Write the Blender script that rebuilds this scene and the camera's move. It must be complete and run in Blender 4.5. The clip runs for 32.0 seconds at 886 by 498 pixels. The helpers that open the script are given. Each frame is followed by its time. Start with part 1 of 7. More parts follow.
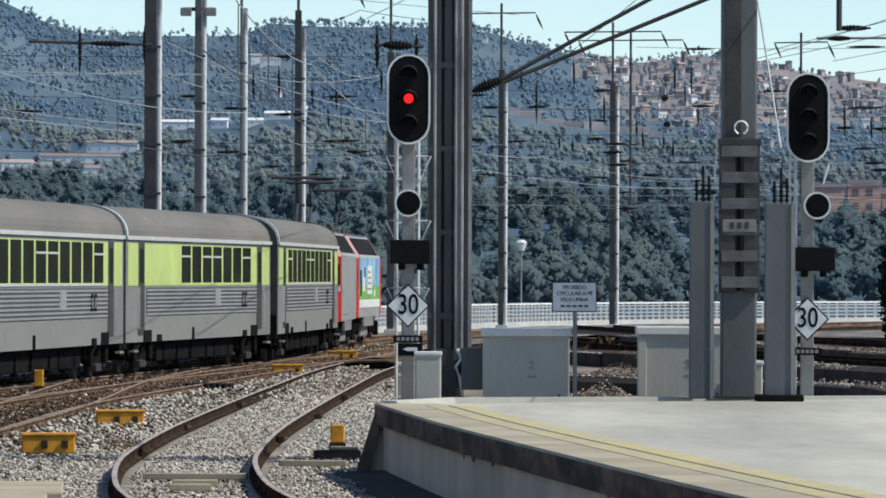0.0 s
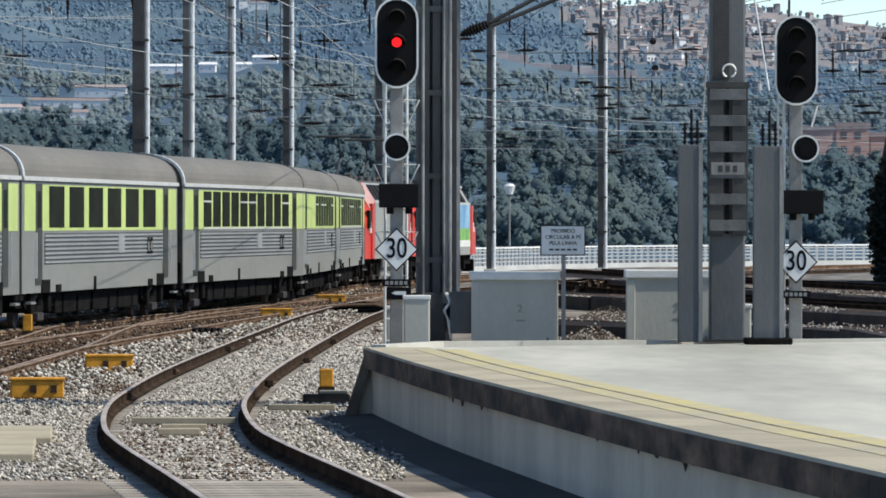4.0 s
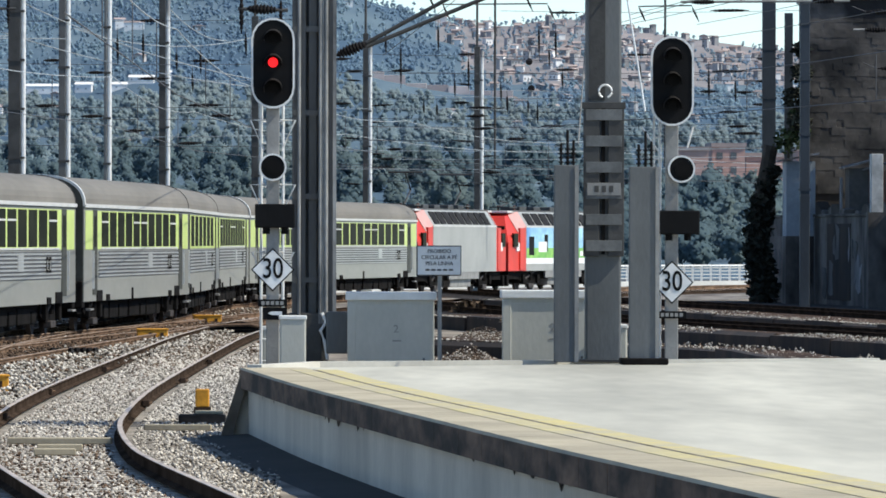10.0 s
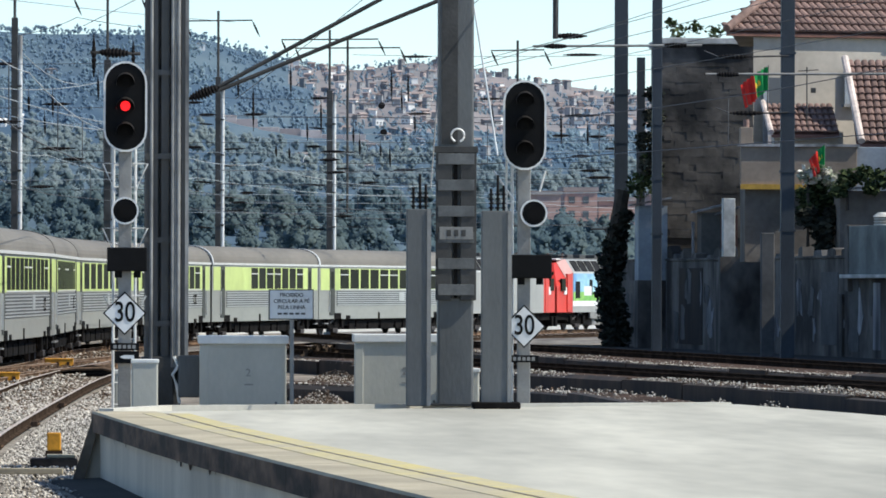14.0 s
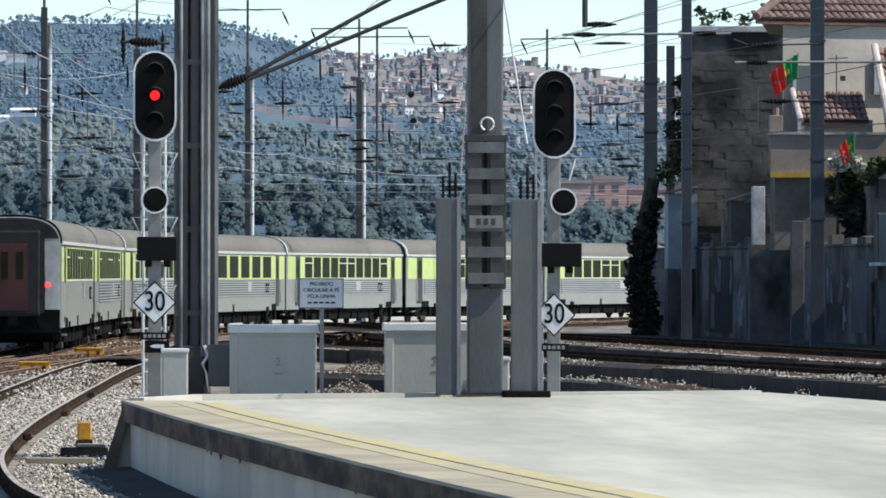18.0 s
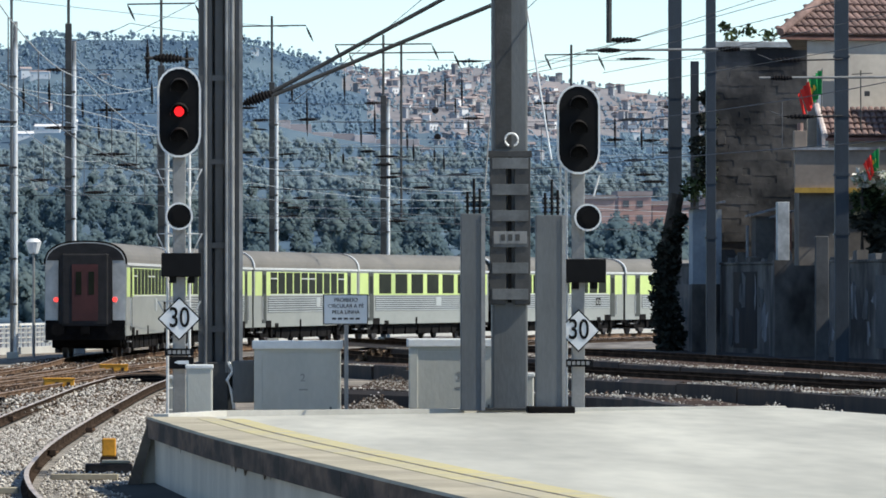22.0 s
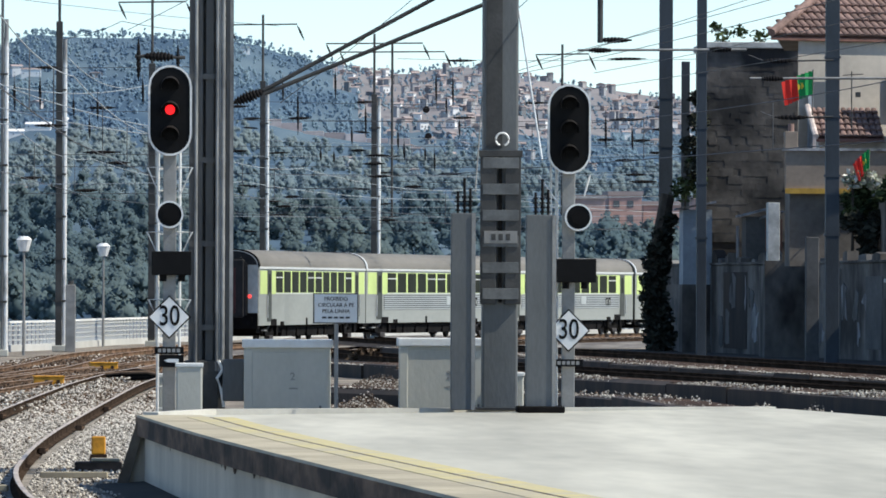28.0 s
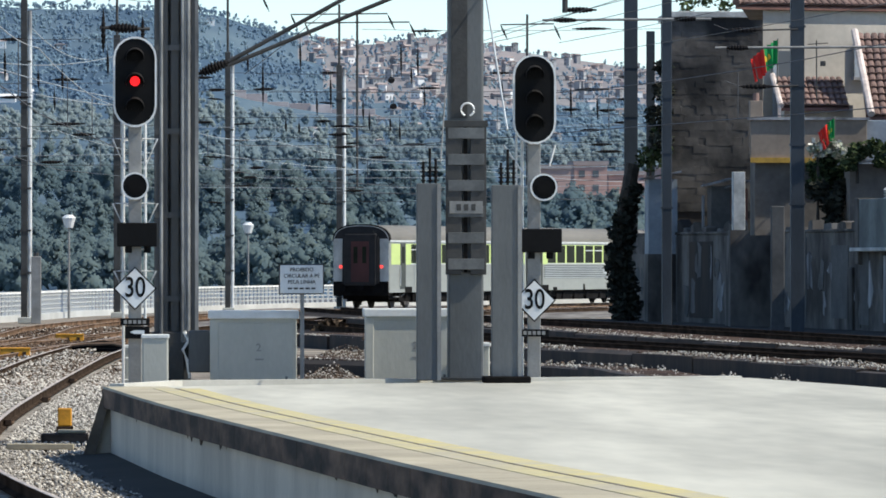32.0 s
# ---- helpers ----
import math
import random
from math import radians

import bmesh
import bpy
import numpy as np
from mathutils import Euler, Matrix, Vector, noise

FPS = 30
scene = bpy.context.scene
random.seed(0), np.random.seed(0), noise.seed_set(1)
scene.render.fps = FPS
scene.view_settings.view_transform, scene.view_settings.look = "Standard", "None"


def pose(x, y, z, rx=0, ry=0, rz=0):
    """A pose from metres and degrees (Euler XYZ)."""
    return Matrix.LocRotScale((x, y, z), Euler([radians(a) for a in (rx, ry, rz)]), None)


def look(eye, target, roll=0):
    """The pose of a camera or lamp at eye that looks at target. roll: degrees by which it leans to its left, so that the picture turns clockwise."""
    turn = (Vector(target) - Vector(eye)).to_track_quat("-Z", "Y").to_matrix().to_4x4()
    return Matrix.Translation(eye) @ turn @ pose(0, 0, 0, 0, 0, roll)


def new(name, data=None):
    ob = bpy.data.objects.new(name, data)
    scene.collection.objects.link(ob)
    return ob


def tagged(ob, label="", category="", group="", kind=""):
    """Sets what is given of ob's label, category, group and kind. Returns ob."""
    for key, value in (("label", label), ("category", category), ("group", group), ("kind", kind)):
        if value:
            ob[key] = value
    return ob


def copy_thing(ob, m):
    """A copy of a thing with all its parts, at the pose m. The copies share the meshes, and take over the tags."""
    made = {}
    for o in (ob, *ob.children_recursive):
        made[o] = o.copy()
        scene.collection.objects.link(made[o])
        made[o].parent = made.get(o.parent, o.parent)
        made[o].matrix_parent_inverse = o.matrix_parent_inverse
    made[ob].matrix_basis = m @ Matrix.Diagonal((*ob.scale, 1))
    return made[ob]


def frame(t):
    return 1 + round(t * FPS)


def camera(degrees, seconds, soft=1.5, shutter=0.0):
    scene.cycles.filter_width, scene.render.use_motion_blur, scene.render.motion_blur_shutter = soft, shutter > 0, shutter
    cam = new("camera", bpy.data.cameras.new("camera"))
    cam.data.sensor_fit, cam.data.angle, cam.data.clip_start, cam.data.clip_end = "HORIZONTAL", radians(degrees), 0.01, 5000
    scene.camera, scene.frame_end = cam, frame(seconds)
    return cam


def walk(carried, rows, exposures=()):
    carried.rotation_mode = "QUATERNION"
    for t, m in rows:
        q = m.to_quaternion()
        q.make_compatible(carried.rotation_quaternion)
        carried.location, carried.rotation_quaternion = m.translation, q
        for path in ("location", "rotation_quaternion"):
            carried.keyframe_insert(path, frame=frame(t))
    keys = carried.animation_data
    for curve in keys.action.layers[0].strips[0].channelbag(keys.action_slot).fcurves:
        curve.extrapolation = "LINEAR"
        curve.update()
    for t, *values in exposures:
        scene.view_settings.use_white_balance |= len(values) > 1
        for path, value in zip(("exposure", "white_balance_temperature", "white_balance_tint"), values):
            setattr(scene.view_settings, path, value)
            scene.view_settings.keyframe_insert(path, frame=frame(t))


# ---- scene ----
EXPOSURE, KELVIN = 0.45, 6620
cam = camera(7.3538, 32.0, soft=1.7)
EYE = (0.0, 0.0, 2.35)
# seconds, turn to the right, tilt up, roll (degrees): hand-held on one spot
AIM = [
    (0, -0.0126, 0.2357, 0.180), (0.5, 0.0186, 0.1961, 0.126), (1, 0.0491, 0.2250, 0.014), (1.5, 0.0334, 0.2170, -0.042),
    (2, 0.0626, 0.1672, 0.022), (2.5, 0.0482, 0.1384, 0.019), (3, 0.0417, -0.0300, 0.077), (3.5, 0.0992, -0.2506, 0.072),
    (5.5, -0.0058, -0.0719, -0.015), (6, -0.0338, -0.0156, 0.017), (6.5, -0.0565, 0.1361, 0.046), (7, 0.0634, 0.3187, -0.118),
    (7.5, -0.0299, 0.2990, 0.007), (8, -0.1725, 0.2365, -0.081), (8.5, -0.1749, 0.1002, -0.010), (9, -0.0000, 0.1644, -0.000),
    (9.5, 0.6831, 0.1232, 0.100), (10, 1.1132, -0.0618, 0.092), (10.5, 1.2567, 0.0184, 0.037), (11, 1.3336, 0.0365, 0.108),
    (11.5, 1.6287, 0.0835, -0.009), (12, 1.9804, 0.1254, -0.020), (12.5, 2.0970, 0.1441, -0.038), (13, 2.2299, 0.2707, 0.098),
    (13.5, 2.3232, 0.3070, 0.178), (15.5, 2.4187, 0.2854, -0.015), (16, 2.4378, 0.2761, -0.089), (16.5, 2.4431, 0.2712, -0.087),
    (17, 2.2808, 0.1581, -0.116), (17.5, 2.1219, 0.0903, 0.008), (18, 2.0924, 0.2114, 0.048), (18.5, 2.0199, 0.2238, 0.054),
    (19, 2.0558, 0.1844, 0.004), (19.5, 2.0819, 0.0904, 0.003), (20, 2.1023, 0.1240, -0.126), (20.5, 2.0635, 0.3144, -0.025),
    (21, 2.0432, 0.2312, 0.054), (21.5, 1.9200, 0.3074, -0.027), (22, 1.8897, 0.3431, -0.018), (22.5, 2.0273, 0.3003, -0.008),
    (23, 2.0649, 0.1660, 0.030), (23.5, 2.0798, 0.0647, -0.142), (24, 2.2275, 0.0913, -0.023), (24.5, 2.0857, 0.1106, 0.036),
    (25, 2.0654, -0.0498, 0.168), (25.5, 2.0992, 0.0147, 0.254), (27.5, 2.1497, 0.1786, 0.127), (28, 1.9699, 0.3377, 0.205),
    (28.5, 2.0933, 0.1650, 0.175), (29, 2.0920, 0.2924, 0.009), (29.5, 2.0762, 0.1445, -0.091), (30, 2.0708, 0.2336, -0.168),
    (30.5, 2.0329, 0.2922, -0.135), (31, 2.0500, 0.1865, -0.105), (31.5, 2.1347, 0.2215, -0.057), (32, 2.2564, 0.0921, -0.005),
]
walk(cam, [(t, pose(*EYE, 90 + up, 0, -az) @ pose(0, 0, 0, 0, 0, roll)) for t, az, up, roll in AIM],
     exposures=[(t, EXPOSURE + e, KELVIN, 6) for t, e in ((0, -0.36), (0.7, -0.2), (1.5, -0.16), (3.5, -0.2), (5.5, -0.12), (6.5, 0.0), (9, 0.02), (12, -0.02), (32, 0.0))])

# ---------------------------------------------------------------- light
world = bpy.data.worlds.new("sky")
scene.world = world
world.use_nodes = True
sky = world.node_tree.nodes.new("ShaderNodeTexSky")
sky.sky_type, sky.sun_disc = "NISHITA", False
TO_SUN = Vector((0.66, -0.13, 0.74)).normalized()
sky.sun_elevation = math.asin(TO_SUN.z)
sky.sun_rotation = math.atan2(TO_SUN.x, TO_SUN.y)
sky.altitude, sky.air_density, sky.dust_density, sky.ozone_density = 600, 0.8, 0.05, 4.0
back = world.node_tree.nodes["Background"]
back.inputs["Strength"].default_value = 0.138
world.node_tree.links.new(sky.outputs[0], back.inputs["Color"])
sun = new("sun", bpy.data.lights.new("sun", "SUN"))
sun.data.energy, sun.data.angle, sun.data.color = 4.1, radians(0.5), (1.0, 0.95, 0.87)
sun.matrix_world = look((0, 0, 50), Vector((0, 0, 50)) - TO_SUN)


# ---------------------------------------------------------------- materials
def mat(name, col, rough=0.7, metal=0.0, var=0.25, scale=3.0, fine=40.0, bump=0.15, each=0.0, spec=0.4, stretch=(1, 1, 1), col2=None, edge=(0.35, 0.65), place=False):
    """A surface with large stains, fine grain and relief. each: how far single pieces differ."""
    m = bpy.data.materials.new(name)
    m.use_nodes = True
    nt, nodes, ln = m.node_tree, m.node_tree.nodes, m.node_tree.links
    b = nodes["Principled BSDF"]
    b.inputs["Roughness"].default_value, b.inputs["Metallic"].default_value = rough, metal
    b.inputs["Specular IOR Level"].default_value = spec
    tc, mp = nodes.new("ShaderNodeTexCoord"), nodes.new("ShaderNodeMapping")
    mp.inputs["Scale"].default_value = stretch
    if place:   # stains that run on over many pieces
        ln.new(nodes.new("ShaderNodeNewGeometry").outputs["Position"], mp.inputs["Vector"])
    else:
        ln.new(tc.outputs["Object"], mp.inputs["Vector"])
    big, small = nodes.new("ShaderNodeTexNoise"), nodes.new("ShaderNodeTexNoise")
    for n, s in ((big, scale), (small, fine)):
        n.inputs["Scale"].default_value, n.inputs["Detail"].default_value = s, 4
        ln.new(mp.outputs[0], n.inputs["Vector"])
    ramp = nodes.new("ShaderNodeValToRGB")
    ramp.color_ramp.elements[0].position, ramp.color_ramp.elements[1].position = edge
    dark = col2 or tuple(c * (1 - var) for c in col)
    light = col if col2 else tuple(min(1, c * (1 + var * 0.6)) for c in col)
    ramp.color_ramp.elements[0].color, ramp.color_ramp.elements[1].color = (*dark, 1), (*light, 1)
    ln.new(big.outputs["Fac"], ramp.inputs["Fac"])
    val = nodes.new("ShaderNodeMapRange")
    val.inputs["To Min"].default_value, val.inputs["To Max"].default_value = 1 - var * 0.8, 1 + var * 0.8
    ln.new(small.outputs["Fac"], val.inputs["Value"])
    hsv = nodes.new("ShaderNodeHueSaturation")
    ln.new(ramp.outputs["Color"], hsv.inputs["Color"])
    out = val.outputs[0]
    if each:
        info, rnd, mul = nodes.new("ShaderNodeObjectInfo"), nodes.new("ShaderNodeMapRange"), nodes.new("ShaderNodeMath")
        rnd.inputs["To Min"].default_value, rnd.inputs["To Max"].default_value = 1 - each, 1 + each
        mul.operation = "MULTIPLY"
        ln.new(info.outputs["Random"], rnd.inputs["Value"])
        ln.new(rnd.outputs[0], mul.inputs[0]), ln.new(out, mul.inputs[1])
        out = mul.outputs[0]
    ln.new(out, hsv.inputs["Value"])
    ln.new(hsv.outputs[0], b.inputs["Base Color"])
    if bump:
        bp = nodes.new("ShaderNodeBump")
        bp.inputs["Strength"].default_value, bp.inputs["Distance"].default_value = bump, 0.02
        ln.new(small.outputs["Fac"], bp.inputs["Height"])
        ln.new(bp.outputs[0], b.inputs["Normal"])
    return m


def island_mat(name, low, high, rough=0.95):
    """For stones and leaves: each loose piece takes its own tone between two colours."""
    m = bpy.data.materials.new(name)
    m.use_nodes = True
    nodes, ln = m.node_tree.nodes, m.node_tree.links
    b = nodes["Principled BSDF"]
    b.inputs["Roughness"].default_value, b.inputs["Specular IOR Level"].default_value = rough, 0.1
    geo, ramp = nodes.new("ShaderNodeNewGeometry"), nodes.new("ShaderNodeValToRGB")
    ramp.color_ramp.elements[0].color, ramp.color_ramp.elements[1].color = (*low, 1), (*high, 1)
    ln.new(geo.outputs["Random Per Island"], ramp.inputs["Fac"])
    ln.new(ramp.outputs[0], b.inputs["Base Color"])
    return m


def foliage_mat(name, low, high, patch, thin=0.5):
    """Leaves let light through: half diffuse, half translucent, toned by clump and by large patches."""
    m = bpy.data.materials.new(name)
    m.use_nodes = True
    nodes, ln = m.node_tree.nodes, m.node_tree.links
    nodes.remove(nodes["Principled BSDF"])
    geo, ramp, tc, big, mixc = [nodes.new("ShaderNode" + k) for k in ("NewGeometry", "ValToRGB", "TexCoord", "TexNoise", "Mix")]
    ramp.color_ramp.elements[0].color, ramp.color_ramp.elements[1].color = (*low, 1), (*high, 1)
    crown, tone, blend = nodes.new("ShaderNodeAttribute"), nodes.new("ShaderNodeAttribute"), nodes.new("ShaderNodeMath")
    crown.attribute_name, tone.attribute_name = "crown_side", "crown_tone"
    blend.operation, blend.inputs[1].default_value = "MULTIPLY_ADD", 0.3
    ln.new(geo.outputs["Random Per Island"], blend.inputs[0]), ln.new(tone.outputs["Fac"], blend.inputs[2])
    ln.new(blend.outputs[0], ramp.inputs["Fac"])
    big.inputs["Scale"].default_value = 0.006
    far = nodes.new("ShaderNodeMapping")
    far.inputs["Scale"].default_value = (4.5, 0.4, 3.0)
    ln.new(tc.outputs["Object"], far.inputs["Vector"])
    ln.new(far.outputs[0], big.inputs["Vector"])
    rng2 = nodes.new("ShaderNodeMapRange")
    rng2.inputs["From Min"].default_value, rng2.inputs["From Max"].default_value = 0.42, 0.58
    rng2.inputs["To Max"].default_value = 0.9
    ln.new(big.outputs["Fac"], rng2.inputs["Value"])
    mixc.data_type = "RGBA"
    ln.new(rng2.outputs[0], mixc.inputs["Factor"])
    ln.new(ramp.outputs[0], mixc.inputs[6])
    mixc.inputs[7].default_value = (*patch, 1)
    dif, tra, mix = nodes.new("ShaderNodeBsdfDiffuse"), nodes.new("ShaderNodeBsdfTranslucent"), nodes.new("ShaderNodeMixShader")
    for n in (dif, tra):
        ln.new(mixc.outputs[2], n.inputs["Color"])
    # crowns shade softly: each leaf takes the side of the crown on which it grows
    ln.new(crown.outputs["Vector"], dif.inputs["Normal"])
    mix.inputs[0].default_value = thin
    ln.new(dif.outputs[0], mix.inputs[1]), ln.new(tra.outputs[0], mix.inputs[2])
    ln.new(mix.outputs[0], nodes["Material Output"].inputs["Surface"])
    return m


def glow(name, col, strength):
    m = bpy.data.materials.new(name)
    m.use_nodes = True
    b = m.node_tree.nodes["Principled BSDF"]
    b.inputs["Base Color"].default_value = (*col, 1)
    b.inputs["Emission Color"].default_value, b.inputs["Emission Strength"].default_value = (*col, 1), strength
    return m


M = {
    "ballast": mat("ballast", (0.25, 0.215, 0.175), 0.95, var=0.5, scale=0.6, fine=14, bump=1.0, spec=0.1),
    "trackbed": mat("dark_trackbed", (0.035, 0.030, 0.028), 0.95, var=0.5, scale=0.5, fine=14, bump=1.0, spec=0.1),
    "rusty_bed": mat("rusty_bed", (0.066, 0.041, 0.028), 0.95, var=0.5, scale=0.6, fine=12, bump=1.0, spec=0.1),
    "concrete": mat("platform_concrete", (0.475, 0.45, 0.37), 0.7, var=0.26, scale=0.42, fine=3.0, bump=0.15, stretch=(1, 0.16, 1)),
    "coping": mat("coping", (0.41, 0.355, 0.25), 0.85, var=0.2, scale=0.8, fine=18, bump=0.2),
    "faded_line": mat("faded_yellow_paint", (0.50, 0.43, 0.22), 0.9, var=0.35, scale=1.1, fine=12, col2=(0.41, 0.36, 0.26)),
    "yellow_line": mat("worn_yellow_paint", (0.56, 0.47, 0.20), 0.85, var=0.3, scale=1.5, fine=20, col2=(0.45, 0.40, 0.27)),
    "wall_face": mat("platform_wall", (0.55, 0.495, 0.41), 0.9, var=0.2, scale=0.7, fine=15, bump=0.2, stretch=(1, 1, 0.4)),
    "stained": mat("stained_concrete", (0.19, 0.125, 0.085), 0.95, var=0.5, scale=1.5, fine=9, bump=0.4, col2=(0.026, 0.019, 0.014), stretch=(0.7, 0.5, 1.6), edge=(0.42, 0.72)),
    "weathered": mat("weathered_concrete", (0.27, 0.235, 0.19), 0.95, var=0.35, scale=1.5, fine=10, bump=0.3, col2=(0.11, 0.09, 0.07)),
    "pale_kerb": mat("pale_kerb", (0.60, 0.57, 0.49), 0.85, var=0.15, scale=0.8, fine=12),
    "rail": mat("rail_side", (0.05, 0.035, 0.026), 1.0, 0.0, var=0.4, scale=1.2, fine=20, spec=0.0),
    "rail_rust": mat("rusty_rail_side", (0.18, 0.118, 0.08), 1.0, 0.0, var=0.5, scale=0.9, fine=14, spec=0.0),
    "rail_top": mat("rail_head", (0.50, 0.41, 0.33), 0.5, 0.2, var=0.3, scale=1.2, fine=30),
    "sleeper": mat("sleeper", (0.36, 0.32, 0.27), 0.9, var=0.35, scale=2, fine=20, each=0.25),
    "old_tie": mat("oily_timber_sleeper", (0.040, 0.028, 0.020), 0.95, var=0.5, scale=2, fine=14, each=0.4),
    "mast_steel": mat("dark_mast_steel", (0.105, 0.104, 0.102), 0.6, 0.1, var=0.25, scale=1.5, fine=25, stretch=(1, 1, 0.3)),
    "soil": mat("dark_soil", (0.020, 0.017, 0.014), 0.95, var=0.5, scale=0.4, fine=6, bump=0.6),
    "galv": mat("galvanised_steel", (0.29, 0.283, 0.268), 0.6, 0.3, var=0.2, scale=2.5, fine=30),
    "grey_steel": mat("grey_painted_steel", (0.13, 0.135, 0.135), 0.6, 0.1, var=0.22, scale=1.5, fine=25, stretch=(1, 1, 0.3)),
    "dark_steel": mat("dark_steel", (0.062, 0.060, 0.057), 0.6, 0.2, var=0.3, scale=2, fine=25),
    "light_steel": mat("light_steel", (0.80, 0.79, 0.76), 0.5, 0.2, var=0.15, scale=2, fine=25),
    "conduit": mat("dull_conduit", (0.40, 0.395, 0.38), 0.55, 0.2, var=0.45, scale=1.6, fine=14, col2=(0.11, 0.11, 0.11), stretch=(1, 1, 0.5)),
    "plate_grey": mat("worn_plate_grey", (0.135, 0.138, 0.136), 0.6, 0.1, var=0.3, scale=3, fine=20),
    "mast_conduit": mat("worn_white_conduit", (0.80, 0.79, 0.76), 0.5, 0.2, var=0.3, scale=0.9, fine=6, col2=(0.30, 0.29, 0.28), stretch=(1, 1, 0.6), edge=(0.36, 0.48)),
    "hut_green": mat("grey_green_plaster", (0.20, 0.225, 0.215), 0.9, var=0.3, scale=0.7, fine=5, col2=(0.11, 0.12, 0.12)),
    "verge_pale": mat("pale_weathered_stone", (0.52, 0.52, 0.50), 0.85, var=0.3, scale=1.5, fine=8),
    "asphalt": mat("worn_asphalt", (0.085, 0.086, 0.088), 0.9, var=0.3, scale=0.2, fine=3),
    "grille": mat("dark_grille", (0.028, 0.028, 0.030), 0.9, var=0.4, scale=3, fine=20, spec=0.05),
    "dull_top": mat("dull_rail_head", (0.27, 0.20, 0.15), 0.7, 0.1, var=0.35, scale=1.0, fine=20),
    "trodden": mat("trodden_ground", (0.24, 0.215, 0.185), 0.95, var=0.45, scale=0.9, fine=5, bump=0.8, col2=(0.085, 0.072, 0.060), stretch=(1, 0.14, 1)),
    "verge": mat("pale_verge_tile", (0.66, 0.55, 0.49), 0.85, var=0.3, scale=1.5, fine=8),
    "dusty_pink": mat("faded_red_roof_paint", (0.60, 0.34, 0.31), 0.6, var=0.15, scale=0.8, fine=6),
    "cabinet": mat("cabinet_grey", (0.48, 0.47, 0.41), 0.6, var=0.1, scale=1.5, fine=20, stretch=(1, 1, 0.5)),
    "cabinet_top": mat("cabinet_roof", (0.72, 0.72, 0.69), 0.6, var=0.12, scale=2, fine=20),
    "white": mat("white_enamel", (0.78, 0.78, 0.76), 0.5, var=0.08, scale=3, fine=20, bump=0.05),
    "black": mat("black_enamel", (0.007, 0.007, 0.0075), 0.7, var=0.3, scale=3, fine=20, bump=0.05, spec=0.15),
    "hood": mat("hood_edge", (0.016, 0.014, 0.013), 0.7, var=0.3, scale=3, fine=20, bump=0.05, spec=0.2),
    "lens": mat("dark_lens", (0.005, 0.0045, 0.0045), 0.6, var=0.2, scale=8, fine=30, bump=0.0, spec=0.12),
    "insulator": mat("insulator", (0.018, 0.016, 0.016), 0.85, var=0.3, scale=4, fine=20, spec=0.1),
    "wire": mat("wire", (0.10, 0.10, 0.105), 0.6, 0.4, var=0.2),
    "pale_wire": mat("pale_wire", (0.46, 0.49, 0.50), 0.5, 0.2, var=0.2),
    "yellow_box": mat("yellow_paint", (0.66, 0.30, 0.025), 0.6, var=0.25, scale=3, fine=25),
    "silver": mat("carriage_steel", (0.325, 0.325, 0.295), 0.45, 0.35, var=0.14, scale=0.5, fine=6, stretch=(0.3, 1, 1), bump=0.05),
    "rib": mat("ribbed_steel", (0.50, 0.51, 0.50), 0.4, 0.45, var=0.12, scale=0.5, fine=8),
    # same steel, darkened: the shade in the grooves is put into its colour
    "rib_gap": mat("groove_steel", (0.10, 0.103, 0.105), 0.6, 0.2, var=0.2),
    "roof": mat("carriage_roof", (0.195, 0.18, 0.155), 0.75, var=0.22, scale=0.35, fine=3.5, stretch=(0.25, 1, 1)),
    "end_grey": mat("carriage_end_grey", (0.55, 0.54, 0.50), 0.7, var=0.3, scale=0.8, fine=6),
    "gutter": mat("pale_gutter", (0.62, 0.62, 0.60), 0.5, 0.2, var=0.1),
    "lime": mat("lime_green_paint", (0.54, 0.65, 0.22), 0.5, var=0.12, scale=0.6, fine=8, bump=0.03),
    "window": mat("tinted_window", (0.020, 0.022, 0.014), 0.55, var=0.3, scale=1, fine=5, bump=0.0, spec=0.05),
    "door_grey": mat("door_grey", (0.05, 0.052, 0.043), 0.6, var=0.2),
    "under": mat("grimy_underframe", (0.010, 0.009, 0.0085), 0.95, var=0.4, scale=2, fine=12, bump=0.4, spec=0.08),
    "wheel": mat("wheel_steel", (0.07, 0.06, 0.055), 0.7, 0.4, var=0.4, scale=4, fine=20),
    "gangway": mat("gangway_rubber", (0.02, 0.018, 0.018), 0.8, var=0.3),
    "end_door": mat("dark_red_door", (0.075, 0.022, 0.020), 0.7, var=0.3, scale=1),
    "loco_red": mat("loco_red", (0.62, 0.045, 0.03), 0.45, var=0.12, scale=0.8, fine=10, bump=0.03),
    "loco_grey": mat("loco_grey", (0.33, 0.335, 0.32), 0.5, var=0.1, scale=0.8, fine=8, bump=0.03),
    "loco_pale": mat("loco_pale_roof", (0.58, 0.56, 0.54), 0.6, var=0.15, scale=0.6, fine=6),
    "ad_blue": mat("wrap_blue", (0.08, 0.25, 0.55), 0.4, var=0.6, scale=0.55, fine=4, bump=0.0, col2=(0.35, 0.62, 0.75)),
    "ad_green": mat("wrap_green", (0.10, 0.36, 0.06), 0.4, var=0.5, scale=1.4, fine=5, bump=0.0, col2=(0.28, 0.55, 0.10)),
    "fence": mat("white_fence", (0.50, 0.50, 0.48), 0.8, var=0.12, scale=0.3, fine=3),
    "fence_top": mat("fresh_white_rail", (0.74, 0.74, 0.72), 0.7, var=0.1, scale=0.5, fine=5),
